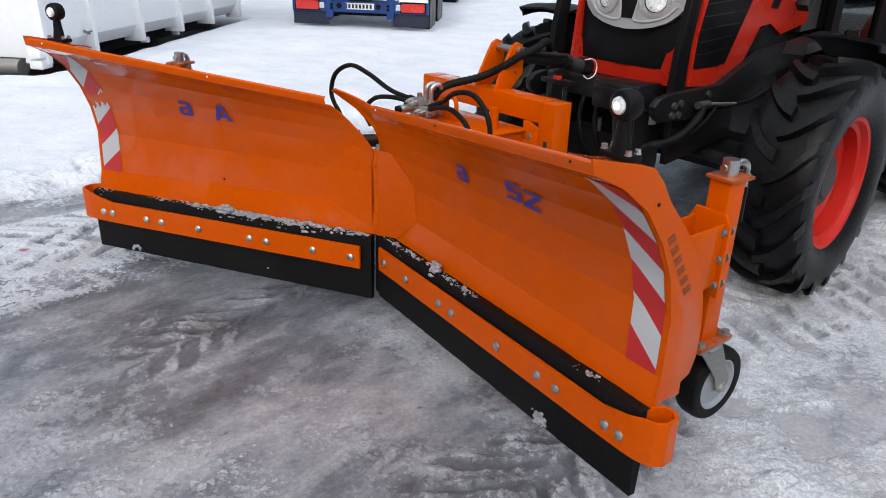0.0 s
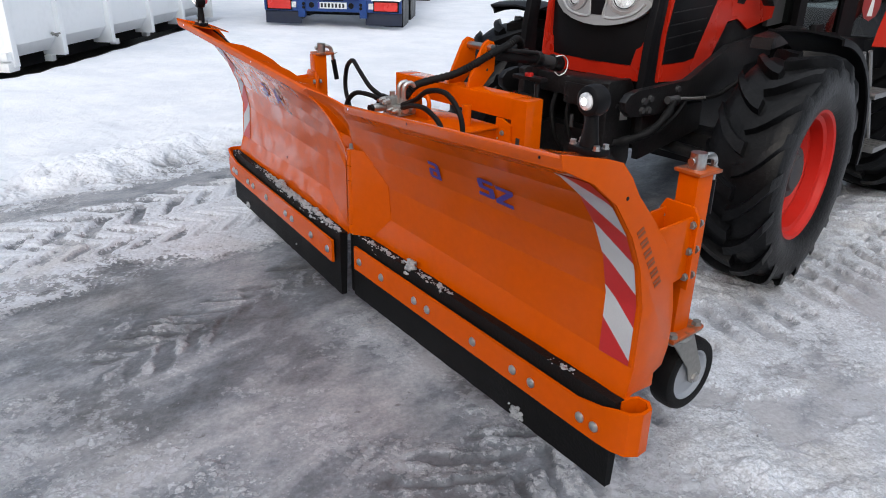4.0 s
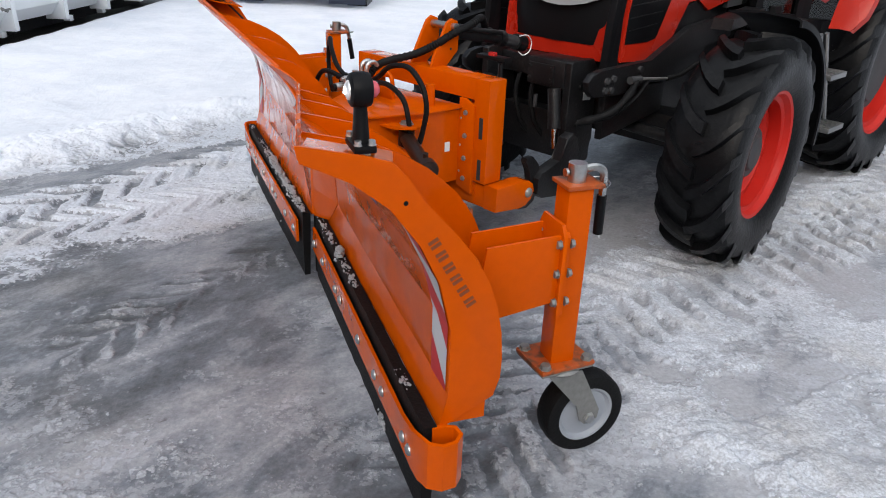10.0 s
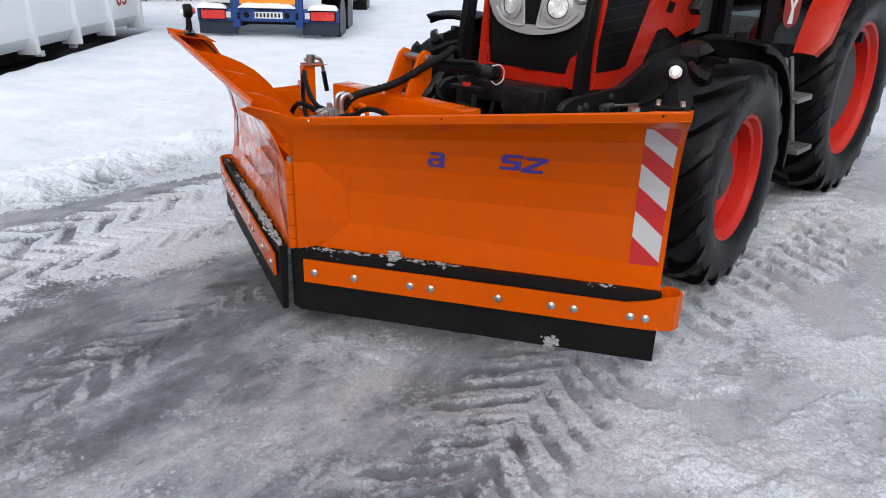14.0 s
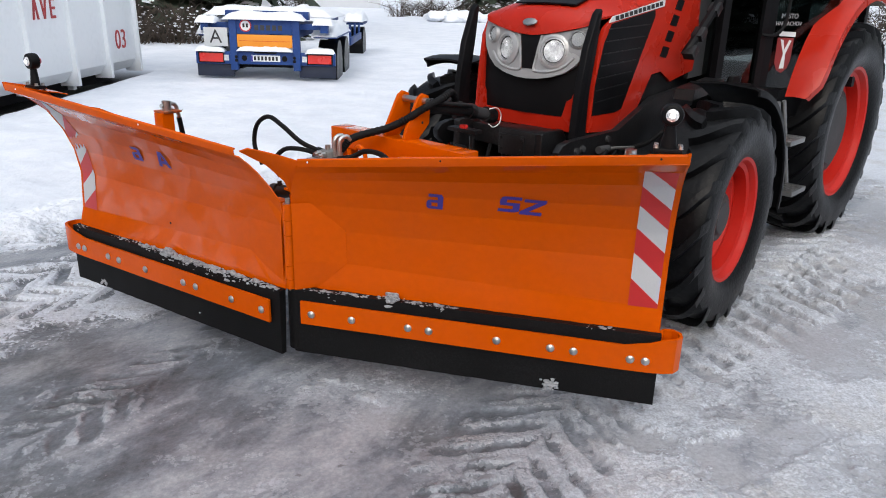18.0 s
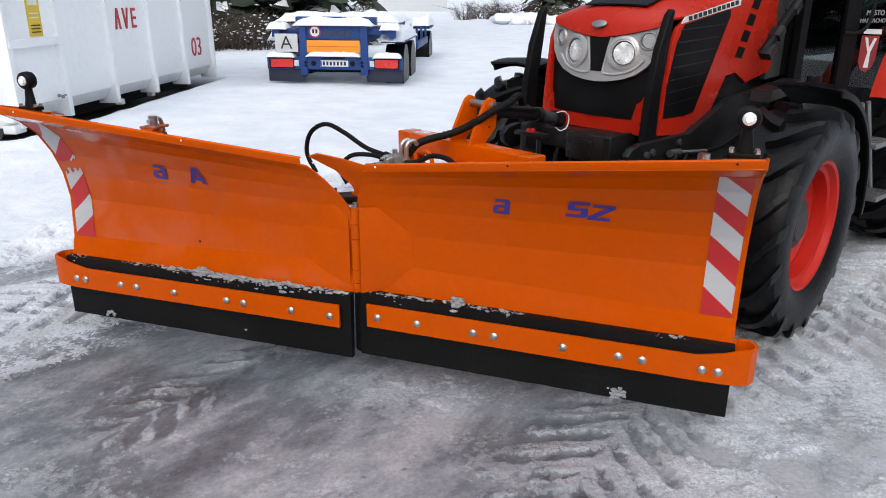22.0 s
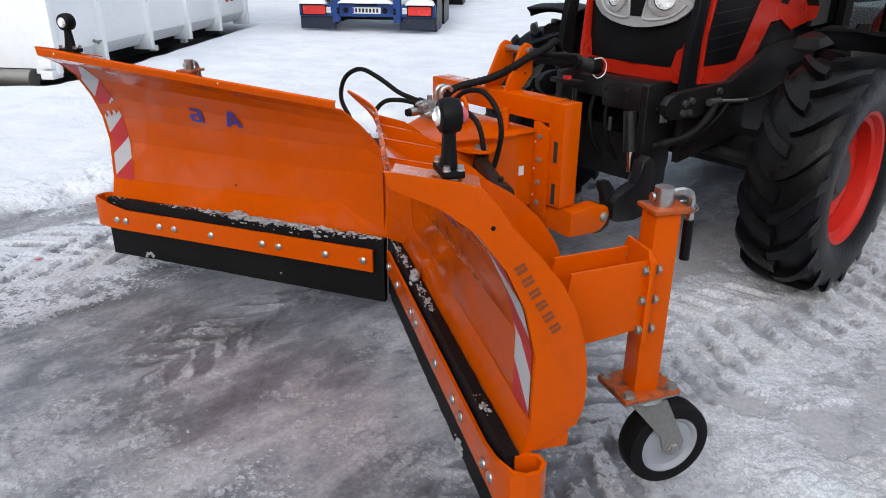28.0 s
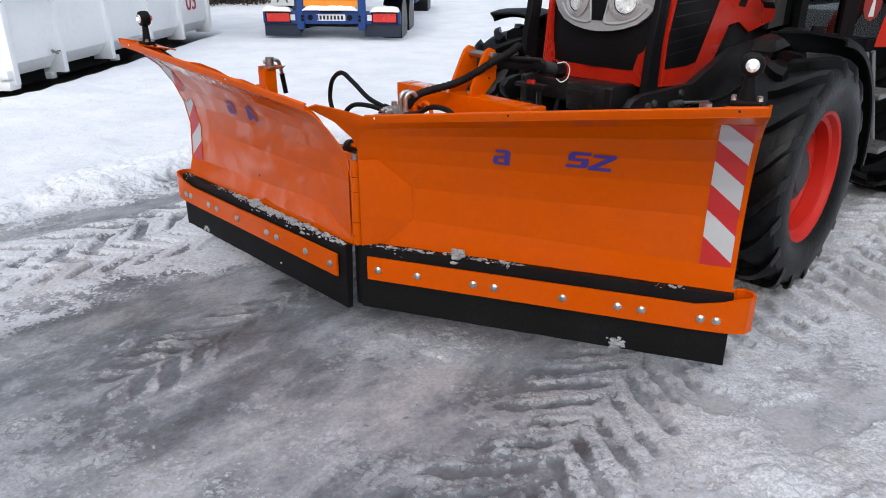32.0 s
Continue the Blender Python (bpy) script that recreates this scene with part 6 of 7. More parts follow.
tube(bm, [(0.45, 0.47, 0.92), (0.56, 0.48, 0.85), (0.70, 0.46, 0.78), (0.82, 0.40, 0.74)], 0.012, 8, 5)
TT("steering_hose", bm, RUBBER)
bm = bmesh.new()
rod(bm, (0.28, 0.20, 0.62), (0.28, 0.62, 0.60), 0.035, seg=14)
TT("steering_cylinder", bm, BLACK_METAL)


def mudguard(nm, x, y0, y1, r, a0, a1, z, m, flange, lab="", corner=0.0):
    outer = y1
    bm = bmesh.new()
    rows = []
    for k in range(17):
        a = radians(a0 + (a1 - a0) * k / 16)
        c, s = math.cos(a), math.sin(a)
        y1 = outer - (corner * (1 - math.sqrt(1 - (1 - k / 2) ** 2)) if k < 2 else 0)
        rows.append([Vector((x + r * c, y0, z + r * s)), Vector((x + r * c, (y0 + y1) / 2, z + (r + 0.015) * s)), Vector((x + r * c, y1 - 0.03, z + r * s)), Vector((x + (r - 0.012) * c, y1, z + (r - 0.012) * s)), Vector((x + (r - flange) * c, y1 + 0.004, z + (r - flange) * s))])
    sheet(bm, rows, 0.012)
    return TT(nm, bm, m, lab)


for sy in (1, -1):
    mudguard("front_mudguard", 0.16 if sy > 0 else 0.17, 0.68 if sy > 0 else -0.71, 1.07 if sy > 0 else -1.10, 0.69, 95 if sy > 0 else 76, 186, 0.605, BLACK, 0.045, "black plastic front mudguard")
    plate_y("mudguard_arm", [(-0.10, 1.16), (-0.12, 1.22), (-0.5, 1.26), (-0.5, 1.2)], sy * 0.5, sy * 0.62, BLACK_METAL)
    mudguard("rear_mudguard", -2.10, sy * 0.78, sy * 0.98, 1.02, 19, 112, 0.79, RED, 0.07, "glossy red rear mudguard", sy * 0.07)
    plate_y("mudguard_wall", [(-1.28, 1.15), (-1.30, 1.3), (-1.45, 1.48), (-1.7, 1.64), (-2.1, 1.72), (-2.1, 0.9), (-1.4, 0.9)], sy * 0.50, sy * 0.53, BLACK)
# cab
plate_y("cab_floor_side", [(-0.85, 0.62), (-0.80, 1.18), (-1.55, 1.15), (-1.62, 0.62)], 0.60, 0.70, BLACK)
plate_y("cab_floor_side", [(-0.85, 0.62), (-0.80, 1.18), (-1.55, 1.15), (-1.62, 0.62)], -0.70, -0.60, BLACK)
bm = bmesh.new()
box(bm, (-1.5, 0, 1.0), (1.35, 1.1, 0.5), None, 0.02)
TT("cab_base", bm, BLACK)
bm = bmesh.new()
box(bm, (-0.80, 0, 1.40), (0.06, 0.80, 0.8), None, 0.02)
TT("firewall", bm, BLACK)
PLAN = [(-0.70, 0.47), (-1.08, 0.60), (-1.62, 0.86), (-2.28, 0.86)]   # the cab's side from above


def cab_panel(nm, k, sy, pts, t, m2, lab=""):
    """A piece of the cab's side: pts are (share along the stretch k, height)."""
    (ax, ay), (cx, cy) = PLAN[k], PLAN[k + 1]
    L = math.hypot(cx - ax, cy - ay)
    nx, ny = (ay - cy) / L, (cx - ax) / L
    bm2 = bmesh.new()
    prism(bm2, pts, lambda a2, b2, h: Vector((ax + (cx - ax) * a2 - nx * h, sy * (ay + (cy - ay) * a2 - ny * h), b2)), -t / 2, t / 2)
    return TT(nm, bm2, m2, lab)


for sy in (1, -1):
    for k, f0, f1 in ((0, -0.05, 0.09), (0, 0.86, 1.0), (1, 0.0, 0.10), (2, 0.9, 1.0)):
        cab_panel("cab_pillar", k, sy, [(f0, 1.12), (f1, 1.12), (f1, 2.62), (f0, 2.62)], 0.05, BLACK)
    cab_panel("door_sill", 0, sy, [(0, 1.08), (1, 1.08), (1, 1.19), (0, 1.22)], 0.045, BLACK)
    cab_panel("side_sill", 1, sy, [(0, 0.95), (1, 0.95), (1, 1.20), (0, 1.12)], 0.045, BLACK)
    ob = cab_panel("door_glass", 0, sy, [(0.09, 1.22), (0.86, 1.19), (0.86, 2.60), (0.09, 2.60)], 0.006, GLASS)
    ob.visible_shadow = False
    ob = cab_panel("side_glass", 1, sy, [(0.10, 1.13), (1, 1.20), (1, 2.60), (0.10, 2.60)], 0.006, GLASS)
    ob.visible_shadow = False
    ob = cab_panel("side_glass", 2, sy, [(0, 1.6), (0.9, 1.7), (0.9, 2.60), (0, 2.60)], 0.006, GLASS)
    ob.visible_shadow = False
    # steps
    for x, z in ((-0.90, 0.88), (-1.10, 0.52)):
        bm = bmesh.new()
        box(bm, (x, sy * 0.90, z), (0.26, 0.18, 0.035), None, 0.006)
        TT("step_tread", bm, ALU)
        for k in range(4):
            bm = bmesh.new()
            box(bm, (x - 0.09 + 0.06 * k, sy * 0.90, z + 0.019), (0.022, 0.15, 0.006))
            TT("step_grip", bm, ALU)
    for dx in (0.0, -0.10):
        bm = bmesh.new()
        rod(bm, (-0.80 + dx, sy * 0.86, 1.12), (-1.14 + dx, sy * 0.86, 0.52), 0.014, seg=8)
        TT("step_rail", bm, ALU)
bm = bmesh.new()
box(bm, (-1.6, 0, 2.68), (1.6, 1.6, 0.14), None, 0.04)
TT("cab_roof", bm, RED)
bm = bmesh.new()
prism(bm, [(-0.46, 1.2), (0.46, 1.2), (0.46, 2.6), (-0.46, 2.6)], lambda a, b, h: Vector((h, a, b)), -0.70, -0.692)
ob = TT("windscreen", bm, GLASS)
ob.visible_shadow = False
bm = bmesh.new()
prism(bm, [(-0.70, 1.5), (0.70, 1.5), (0.70, 2.6), (-0.70, 2.6)], lambda a, b, h: Vector((h, a, b)), -2.29, -2.28)
ob = TT("rear_window", bm, GLASS)
ob.visible_shadow = False
bm = bmesh.new()
box(bm, (-1.75, 0, 1.40), (0.5, 0.5, 0.16), None, 0.05)
box(bm, (-1.98, 0, 1.78), (0.14, 0.48, 0.7), None, 0.05)
TT("driver_seat", bm, BLACK)
bm = bmesh.new()
mm = Matrix.Translation((-1.12, 0, 1.62)) @ pose(0, 0, 0, 0, -35, 0)
lathe(bm, [(0.19, -0.012), (0.203, 0), (0.19, 0.012), (0.178, 0)], 28, mm, True)
rod(bm, (-1.12, 0, 1.62), (-0.98, 0, 1.35), 0.03)
TT("steering_wheel", bm, BLACK)
bm = bmesh.new()
box(bm, (-0.93, 0, 1.45), (0.14, 0.5, 0.3), None, 0.05)
TT("dashboard", bm, BLACK)
# bracket with clamps beside the bonnet, and the hand rail
bm = bmesh.new()
tube(bm, [(-0.24, 0.47, 1.40), (-0.28, 0.49, 1.47), (-0.42, 0.50, 1.60), (-0.55, 0.50, 1.72), (-0.60, 0.50, 1.95)], 0.028, 8, 5)
TT("mirror_arm", bm, BLACK)
for x, z in ((-0.25, 1.42), (-0.33, 1.52), (-0.50, 1.66)):
    bm = bmesh.new()
    box(bm, (0, 0, 0), (0.08, 0.07, 0.05), Matrix.Translation((x, 0.50, z)) @ pose(0, 0, 0, 0, 42, 0), 0.008)
    TT("arm_clamp", bm, BLACK_METAL)
bm = bmesh.new()
tube(bm, [(-1.02, 0.61, 1.51), (-1.06, 0.66, 1.505), (-1.12, 0.69, 1.54), (-1.16, 0.70, 1.64), (-1.18, 0.70, 1.95)], 0.012, 8, 5)
TT("grab_rail", bm, BLACK)
# town sign on the rear side glass: shield and lettering
def on_glass(nm, pts, h, m2):
    ax, ay, cx, cy = -1.08, 0.60, -1.62, 0.86
    L = math.hypot(cx - ax, cy - ay)
    bm2 = bmesh.new()
    prism(bm2, pts, lambda a2, b2, hh: Vector((ax + (cx - ax) * a2 / L + 0.434 * hh, ay + (cy - ay) * a2 / L + 0.901 * hh, b2)), h, h + 0.002)
    return TT(nm, bm2, m2)


on_glass("sign_shield", [(0.115, 1.49), (0.255, 1.485), (0.255, 1.34), (0.235, 1.29), (0.19, 1.26), (0.145, 1.28), (0.12, 1.33)], 0.004, SIGN_RED)
on_glass("shield_figure", [(0.14, 1.48), (0.165, 1.475), (0.185, 1.41), (0.215, 1.475), (0.235, 1.47), (0.20, 1.385), (0.205, 1.29), (0.165, 1.29), (0.18, 1.385)], 0.0065, PLATE_WHITE)
on_glass("sign_bar", [(0.125, 1.50), (0.265, 1.495), (0.265, 1.525), (0.125, 1.53)], 0.004, PLATE_WHITE)
for text, s0, z0, size in (("MĚSTO", 0.19, 1.625, 0.044), ("HARRACHOV", 0.19, 1.578, 0.036)):
    ux, zz, nn = Vector((-0.901, 0.434, 0)), Vector((0, 0, 1)), Vector((0.434, 0.901, 0))
    o = Vector((-1.08, 0.60, 0)) + ux * s0 + nn * 0.005 + zz * z0
    words("sign_lettering", text, size, Matrix(((ux.x, zz.x, nn.x, o.x), (ux.y, zz.y, nn.y, o.y), (ux.z, zz.z, nn.z, o.z), (0, 0, 0, 1))), SILVER_LIGHT, tractor)


# ---- white roll-off container ----
def make_container():
    # own space: x along the side towards the far end, y away from the camera's side, z up
    m = Matrix.Translation((-4.72, 9.0, 0.0)) @ pose(0, 0, 0, 0, 0, 82.3)
    c = empty("roll_off_container", m, "white steel roll-off container standing in the snow", "container")

    def C(nm, bm, mm, lab="", parent=None):
        return part(nm, bm, mm, parent or c, lab)

    L, H, D = 5.95, 2.35, 2.4
    z0 = 0.22
    bm = bmesh.new()
    box(bm, (L / 2, 0.04, (z0 + 0.18 + H) / 2), (L, 0.05, H - z0 - 0.18), None, 0.004)
    C("side_wall", bm, WHITE_PAINT)
    bm = bmesh.new()
    box(bm, (L / 2, D, (z0 + H) / 2), (L, 0.05, H - z0), None, 0.004)
    C("side_wall", bm, WHITE_PAINT)
    for x in (0.02, L - 0.02):
        bm = bmesh.new()
        box(bm, (x, D / 2, (z0 + H) / 2), (0.05, D, H - z0), None, 0.004)
        C("end_wall", bm, WHITE_PAINT)
    bm = bmesh.new()
    prism(bm, [(0.015, z0 + 0.20), (0.14, z0 + 0.02), (D - 0.05, z0 + 0.02), (D - 0.05, z0 + 0.2)], lambda a, b, h: Vector((h, a, b)), 0.0, L)
    C("floor_pan", bm, WHITE_PAINT)
    for x in (-0.02, 0.99, 2.21, 3.46, 4.65, L - 0.05):
        bm = bmesh.new()
        prism(bm, [(-0.055, z0 - 0.05), (0.03, z0 - 0.05), (0.24, z0 - 0.05), (0.24, z0), (0.03, z0 + 0.2), (0.02, H), (-0.035, H), (-0.05, z0 + 0.2)], lambda a, b, h: Vector((h, a, b)), x - 0.045, x + 0.045, 0.004)
        C("rib", bm, WHITE_PAINT)
    bm = bmesh.new()
    box(bm, (0.46, -0.02, 1.135), (1.0, 0.08, 0.09), None, 0.008)
    C("side_rail", bm, WHITE_PAINT)
    bm = bmesh.new()
    box(bm, (L / 2, -0.01, H), (L + 0.1, 0.12, 0.12), None, 0.01)
    C("top_rail", bm, WHITE_PAINT)
    for x in (0.1, 0.95, 2.6, 3.6):
        bm = bmesh.new()
        box(bm, (x, 0.16, z0 - 0.09), (0.10, 0.10, 0.08), None, 0.006)
        C("lashing_lug", bm, WHITE_PAINT)
    for y in (0.62, 1.75):
        bm = bmesh.new()
        box(bm, (L / 2, y, 0.10), (L, 0.12, 0.22), None, 0.004)
        C("skid", bm, DARK)
    for x in (0.12,):
        bm = bmesh.new()
        rod(bm, (x - 0.1, 0.35, 0.10), (x - 0.1, 0.8, 0.10), 0.11, seg=20)
        C("roller", bm, GREY_STEEL)
    for z in (0.30, 0.17):
        bm = bmesh.new()
        box(bm, (-0.06, 0.05, z), (0.20, 0.16, 0.10), None, 0.008)
        C("corner_foot", bm, WHITE_PAINT)
    bm = bmesh.new()
    rod(bm, (0.82, -0.0, 0.46), (0.82, -0.08, 0.43), 0.018)
    rod(bm, (0.74, -0.06, 0.45), (0.90, -0.06, 0.45), 0.012)
    C("door_latch", bm, GREY_STEEL)
    # yellow notice with unreadable lines
    bm = bmesh.new()
    box(bm, (0.60, 0.010, 1.60), (0.26, 0.006, 0.80), None)
    st = C("yellow_notice", bm, YELLOW)
    for k, z in enumerate((1.25, 1.29, 1.33, 1.42, 1.47, 1.60, 1.75)):
        bm = bmesh.new()
        box(bm, (0.60, 0.005, z), (0.18, 0.004, 0.014 if k < 5 else 0.07), None)
        C("notice_line", bm, INK if k < 3 else PLATE_WHITE, parent=st)
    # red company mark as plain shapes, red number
    for k, x in enumerate((2.56, 2.80, 3.04)):
        bm = bmesh.new()
        w = 0.045
        if k == 0:
            prism(bm, [(-0.085, -0.15), (-0.04, -0.15), (0.02, 0.15), (-0.025, 0.15)], lambda a, b, h: Vector((x + a, h, 1.35 + b)), 0.002, 0.012)
            prism(bm, [(0.04, -0.15), (0.085, -0.15), (0.025, 0.15), (-0.02, 0.15)], lambda a, b, h: Vector((x + a, h, 1.35 + b)), 0.003, 0.0125)
        elif k == 1:
            prism(bm, [(-0.02, -0.15), (0.02, -0.15), (-0.045, 0.15), (-0.09, 0.15)], lambda a, b, h: Vector((x + a, h, 1.35 + b)), 0.002, 0.012)
            prism(bm, [(-0.02, -0.15), (0.02, -0.15), (0.09, 0.15), (0.045, 0.15)], lambda a, b, h: Vector((x + a, h, 1.35 + b)), 0.003, 0.0125)
        else:
            box(bm, (x - 0.05, 0.007, 1.35), (0.04, 0.010, 0.29))
            for z in (1.225, 1.35, 1.475):
                box(bm, (x + 0.015, 0.0068, z), (0.11, 0.0102, 0.04))
        C("red_mark", bm, RED_LETTER)
    words("number", "03", 0.46, Matrix.Translation((5.25, 0.008, 0.765)) @ pose(0, 0, 0, 90, 0, 0), RED_LETTER, c, 0.004)
    return c


make_container()


# ---- blue container trailer ----
def make_trailer():
    t = empty("trailer", Matrix.Translation((-1.47, 13.96, -0.09)) @ pose(0, 0, 0, 0, 0, -6.0), "blue container trailer covered with fresh snow", "trailer")

    def C(nm, bm, mm, lab="", parent=None, angle=38):
        return part(nm, bm, mm, parent or t, lab, angle)

    def bx(nm, c, s, mm, bevel=0.01, parent=None, lab=""):
        bm = bmesh.new()
        box(bm, c, s, None, bevel)
        return C(nm, bm, mm, lab, parent)

    def snow(x, y, z, sx, sy, h, seed):
        """A soft pillow of snow."""
        rows = []
        for i in range(17):
            a = -1 + i / 8
            row = []
            for j in range(9):
                b = -1 + j / 4
                e = (1 - abs(a) ** 5) * (1 - abs(b) ** 4)
                nn = noise.noise(Vector((a * sx * 2.2 + seed, b * sy * 2 + seed, 1.3 * seed))) + 0.7 * noise.noise(Vector((a * sx * 6 + seed, b * sy * 5, 2.7 * seed)))
                row.append(Vector((x + a * sx / 2 * (1 + 0.03 * nn), y + b * sy / 2 * (1 + 0.05 * nn), z + h * e ** 0.45 * (1 + 0.35 * nn))))
            rows.append(row)
        bm = bmesh.new()
        sheet(bm, rows, -0.015)
        return C("snow_cover", bm, SNOW, "thick fresh snow", angle=70)

    bx("rear_bumper", (0, 0, 0.60), (2.50, 0.10, 0.22), BLUE)
    for sx in (-1, 1):
        lamp = bx("tail_lamp", (sx * 0.97, -0.055, 0.60), (0.42, 0.03, 0.15), TAIL_RED, 0.006)
        bx("lamp_frame", (sx * 0.97, -0.045, 0.60), (0.47, 0.03, 0.19), BLACK, 0.004, lamp)
        bx("reverse_lamp", (sx * 0.70, -0.055, 0.60), (0.085, 0.03, 0.10), CLEAR, 0.006)
        bx("mud_flap", (sx * 0.92, 0.02, 0.385), (0.66, 0.03, 0.24), BLUE_DARK, 0.004)
        bx("upright", (sx * 0.56, -0.03, 0.85), (0.13, 0.10, 0.92), BLUE)
        for y in (0.9, 2.2):
            bm = bmesh.new()
            rod(bm, (sx * 1.22, y, 0.42), (sx * 0.86, y, 0.42), 0.48, seg=32)
            C("wheel", bm, TYRE)
        bx("wing", (sx * 1.04, 1.5, 0.98), (0.42, 2.6, 0.05), BLUE)
        snow(sx * 1.04, 1.3, 1.0, 0.46, 2.4, 0.21, 3 + sx)
        bx("main_rail", (sx * 0.48, 3.2, 1.08), (0.16, 6.4, 0.26), BLUE)
        snow(sx * 0.98, -0.02, 0.71, 0.52, 0.22, 0.09, 5 + sx)
        bx("twist_lock", (sx * 1.06, 0.05, 1.13), (0.14, 0.2, 0.14), BLUE)
        snow(sx * 1.04, 0.1, 1.20, 0.36, 0.4, 0.10, 9 + sx)
        bx("support_arm", (sx * 0.80, 0.08, 1.16), (0.50, 0.12, 0.10), BLUE)
        bx("side_guard", (sx * 1.18, 4.6, 0.72), (0.05, 2.6, 0.16), BLUE)
        for y in (3.5, 4.6, 5.7):
            bx("guard_post", (sx * 1.16, y, 0.85), (0.05, 0.06, 0.45), BLUE)
        bm = bmesh.new()
        rod(bm, (sx * 1.22, 6.6, 0.42), (sx * 0.86, 6.6, 0.42), 0.48, seg=32)
        C("wheel", bm, TYRE)
        snow(sx * 1.02, 6.4, 1.06, 0.5, 1.6, 0.2, 7 + sx)
        bx("wing", (sx * 1.04, 6.5, 1.0), (0.42, 1.4, 0.05), BLUE)
    bx("cross_beam", (0, 0, 1.17), (1.16, 0.10, 0.30), BLUE)
    bx("upper_beam", (0, 0.3, 1.34), (1.5, 0.16, 0.14), BLUE)
    bx("long_mark_board", (0, -0.06, 0.90), (0.98, 0.02, 0.22), AMBER, 0.003, None, "orange reflective board")
    bx("board_rim", (0, -0.071, 0.90), (0.92, 0.006, 0.006), TAIL_RED, 0)
    snow(0, -0.06, 0.735, 1.0, 0.2, 0.07, 2.2)
    snow(0.0, 0.02, 1.27, 1.46, 0.34, 0.13, 4.4)
    snow(-0.02, 0.75, 1.32, 2.30, 0.8, 0.16, 6.6)
    snow(0.1, 3.4, 1.22, 1.5, 4.0, 0.16, 8.8)
    bx("plate_lamp", (0, -0.05, 0.70), (0.40, 0.03, 0.03), BLACK, 0.004)
    plate = bx("number_plate", (0, -0.056, 0.60), (0.52, 0.012, 0.11), PLATE_WHITE, 0.003)
    for k in range(7):
        bx("plate_bar", (-0.19 + 0.065 * k, -0.063, 0.60), (0.038, 0.004, 0.07), INK, 0, plate)
    bx("blue_edge", (-0.245, -0.063, 0.60), (0.03, 0.004, 0.10), BLUE_FILM, 0, plate)
    sign = bx("letter_sign", (-0.86, -0.085, 0.96), (0.42, 0.012, 0.32), SIGN_GREY, 0.004)
    words("sign_letter", "A", 0.33, Matrix.Translation((-0.86, -0.093, 0.955)) @ pose(0, 0, 0, 90, 0, 0), INK, sign)
    bm = bmesh.new()
    lathe(bm, [(0.105, 0), (0.105, 0.008), (0.0001, 0.008)], 28, Matrix.Translation((-0.33, -0.055, 1.16)) @ pose(0, 0, 0, 90, 0, 0))
    rd = C("speed_disc", bm, STRIPE_RED)
    bm = bmesh.new()
    lathe(bm, [(0.085, 0), (0.085, 0.010), (0.0001, 0.010)], 28, Matrix.Translation((-0.33, -0.055, 1.16)) @ pose(0, 0, 0, 90, 0, 0))
    C("disc_face", bm, PLATE_WHITE, parent=rd)
    for k in range(2):
        bx("disc_bar", (-0.36 + 0.06 * k, -0.068, 1.165), (0.035, 0.004, 0.07), INK, 0, rd)
    for k in range(5):
        bx("maker_bar", (-0.14 + 0.105 * k, -0.053, 1.13), (0.07, 0.006, 0.09), HUB_GREY, 0)
    for x in (-0.38, 0.34):
        bm = bmesh.new()
        rod(bm, (x, -0.06, 0.60), (x, -0.045, 0.60), 0.05, seg=18)
        C("socket", bm, BLACK)
    for x in (-0.52, 0.52):
        for z in (0.62, 0.56):
            bm = bmesh.new()
            bolt_head(bm, (x, -0.08, z), (0, -1, 0), 0.03, 0.01)
            C("upright_hole", bm, BLACK)
    bm = bmesh.new()
    rod(bm, (-0.8, 0.9, 0.42), (0.8, 0.9, 0.42), 0.07)
    C("axle", bm, DARK)
    return t


make_trailer()


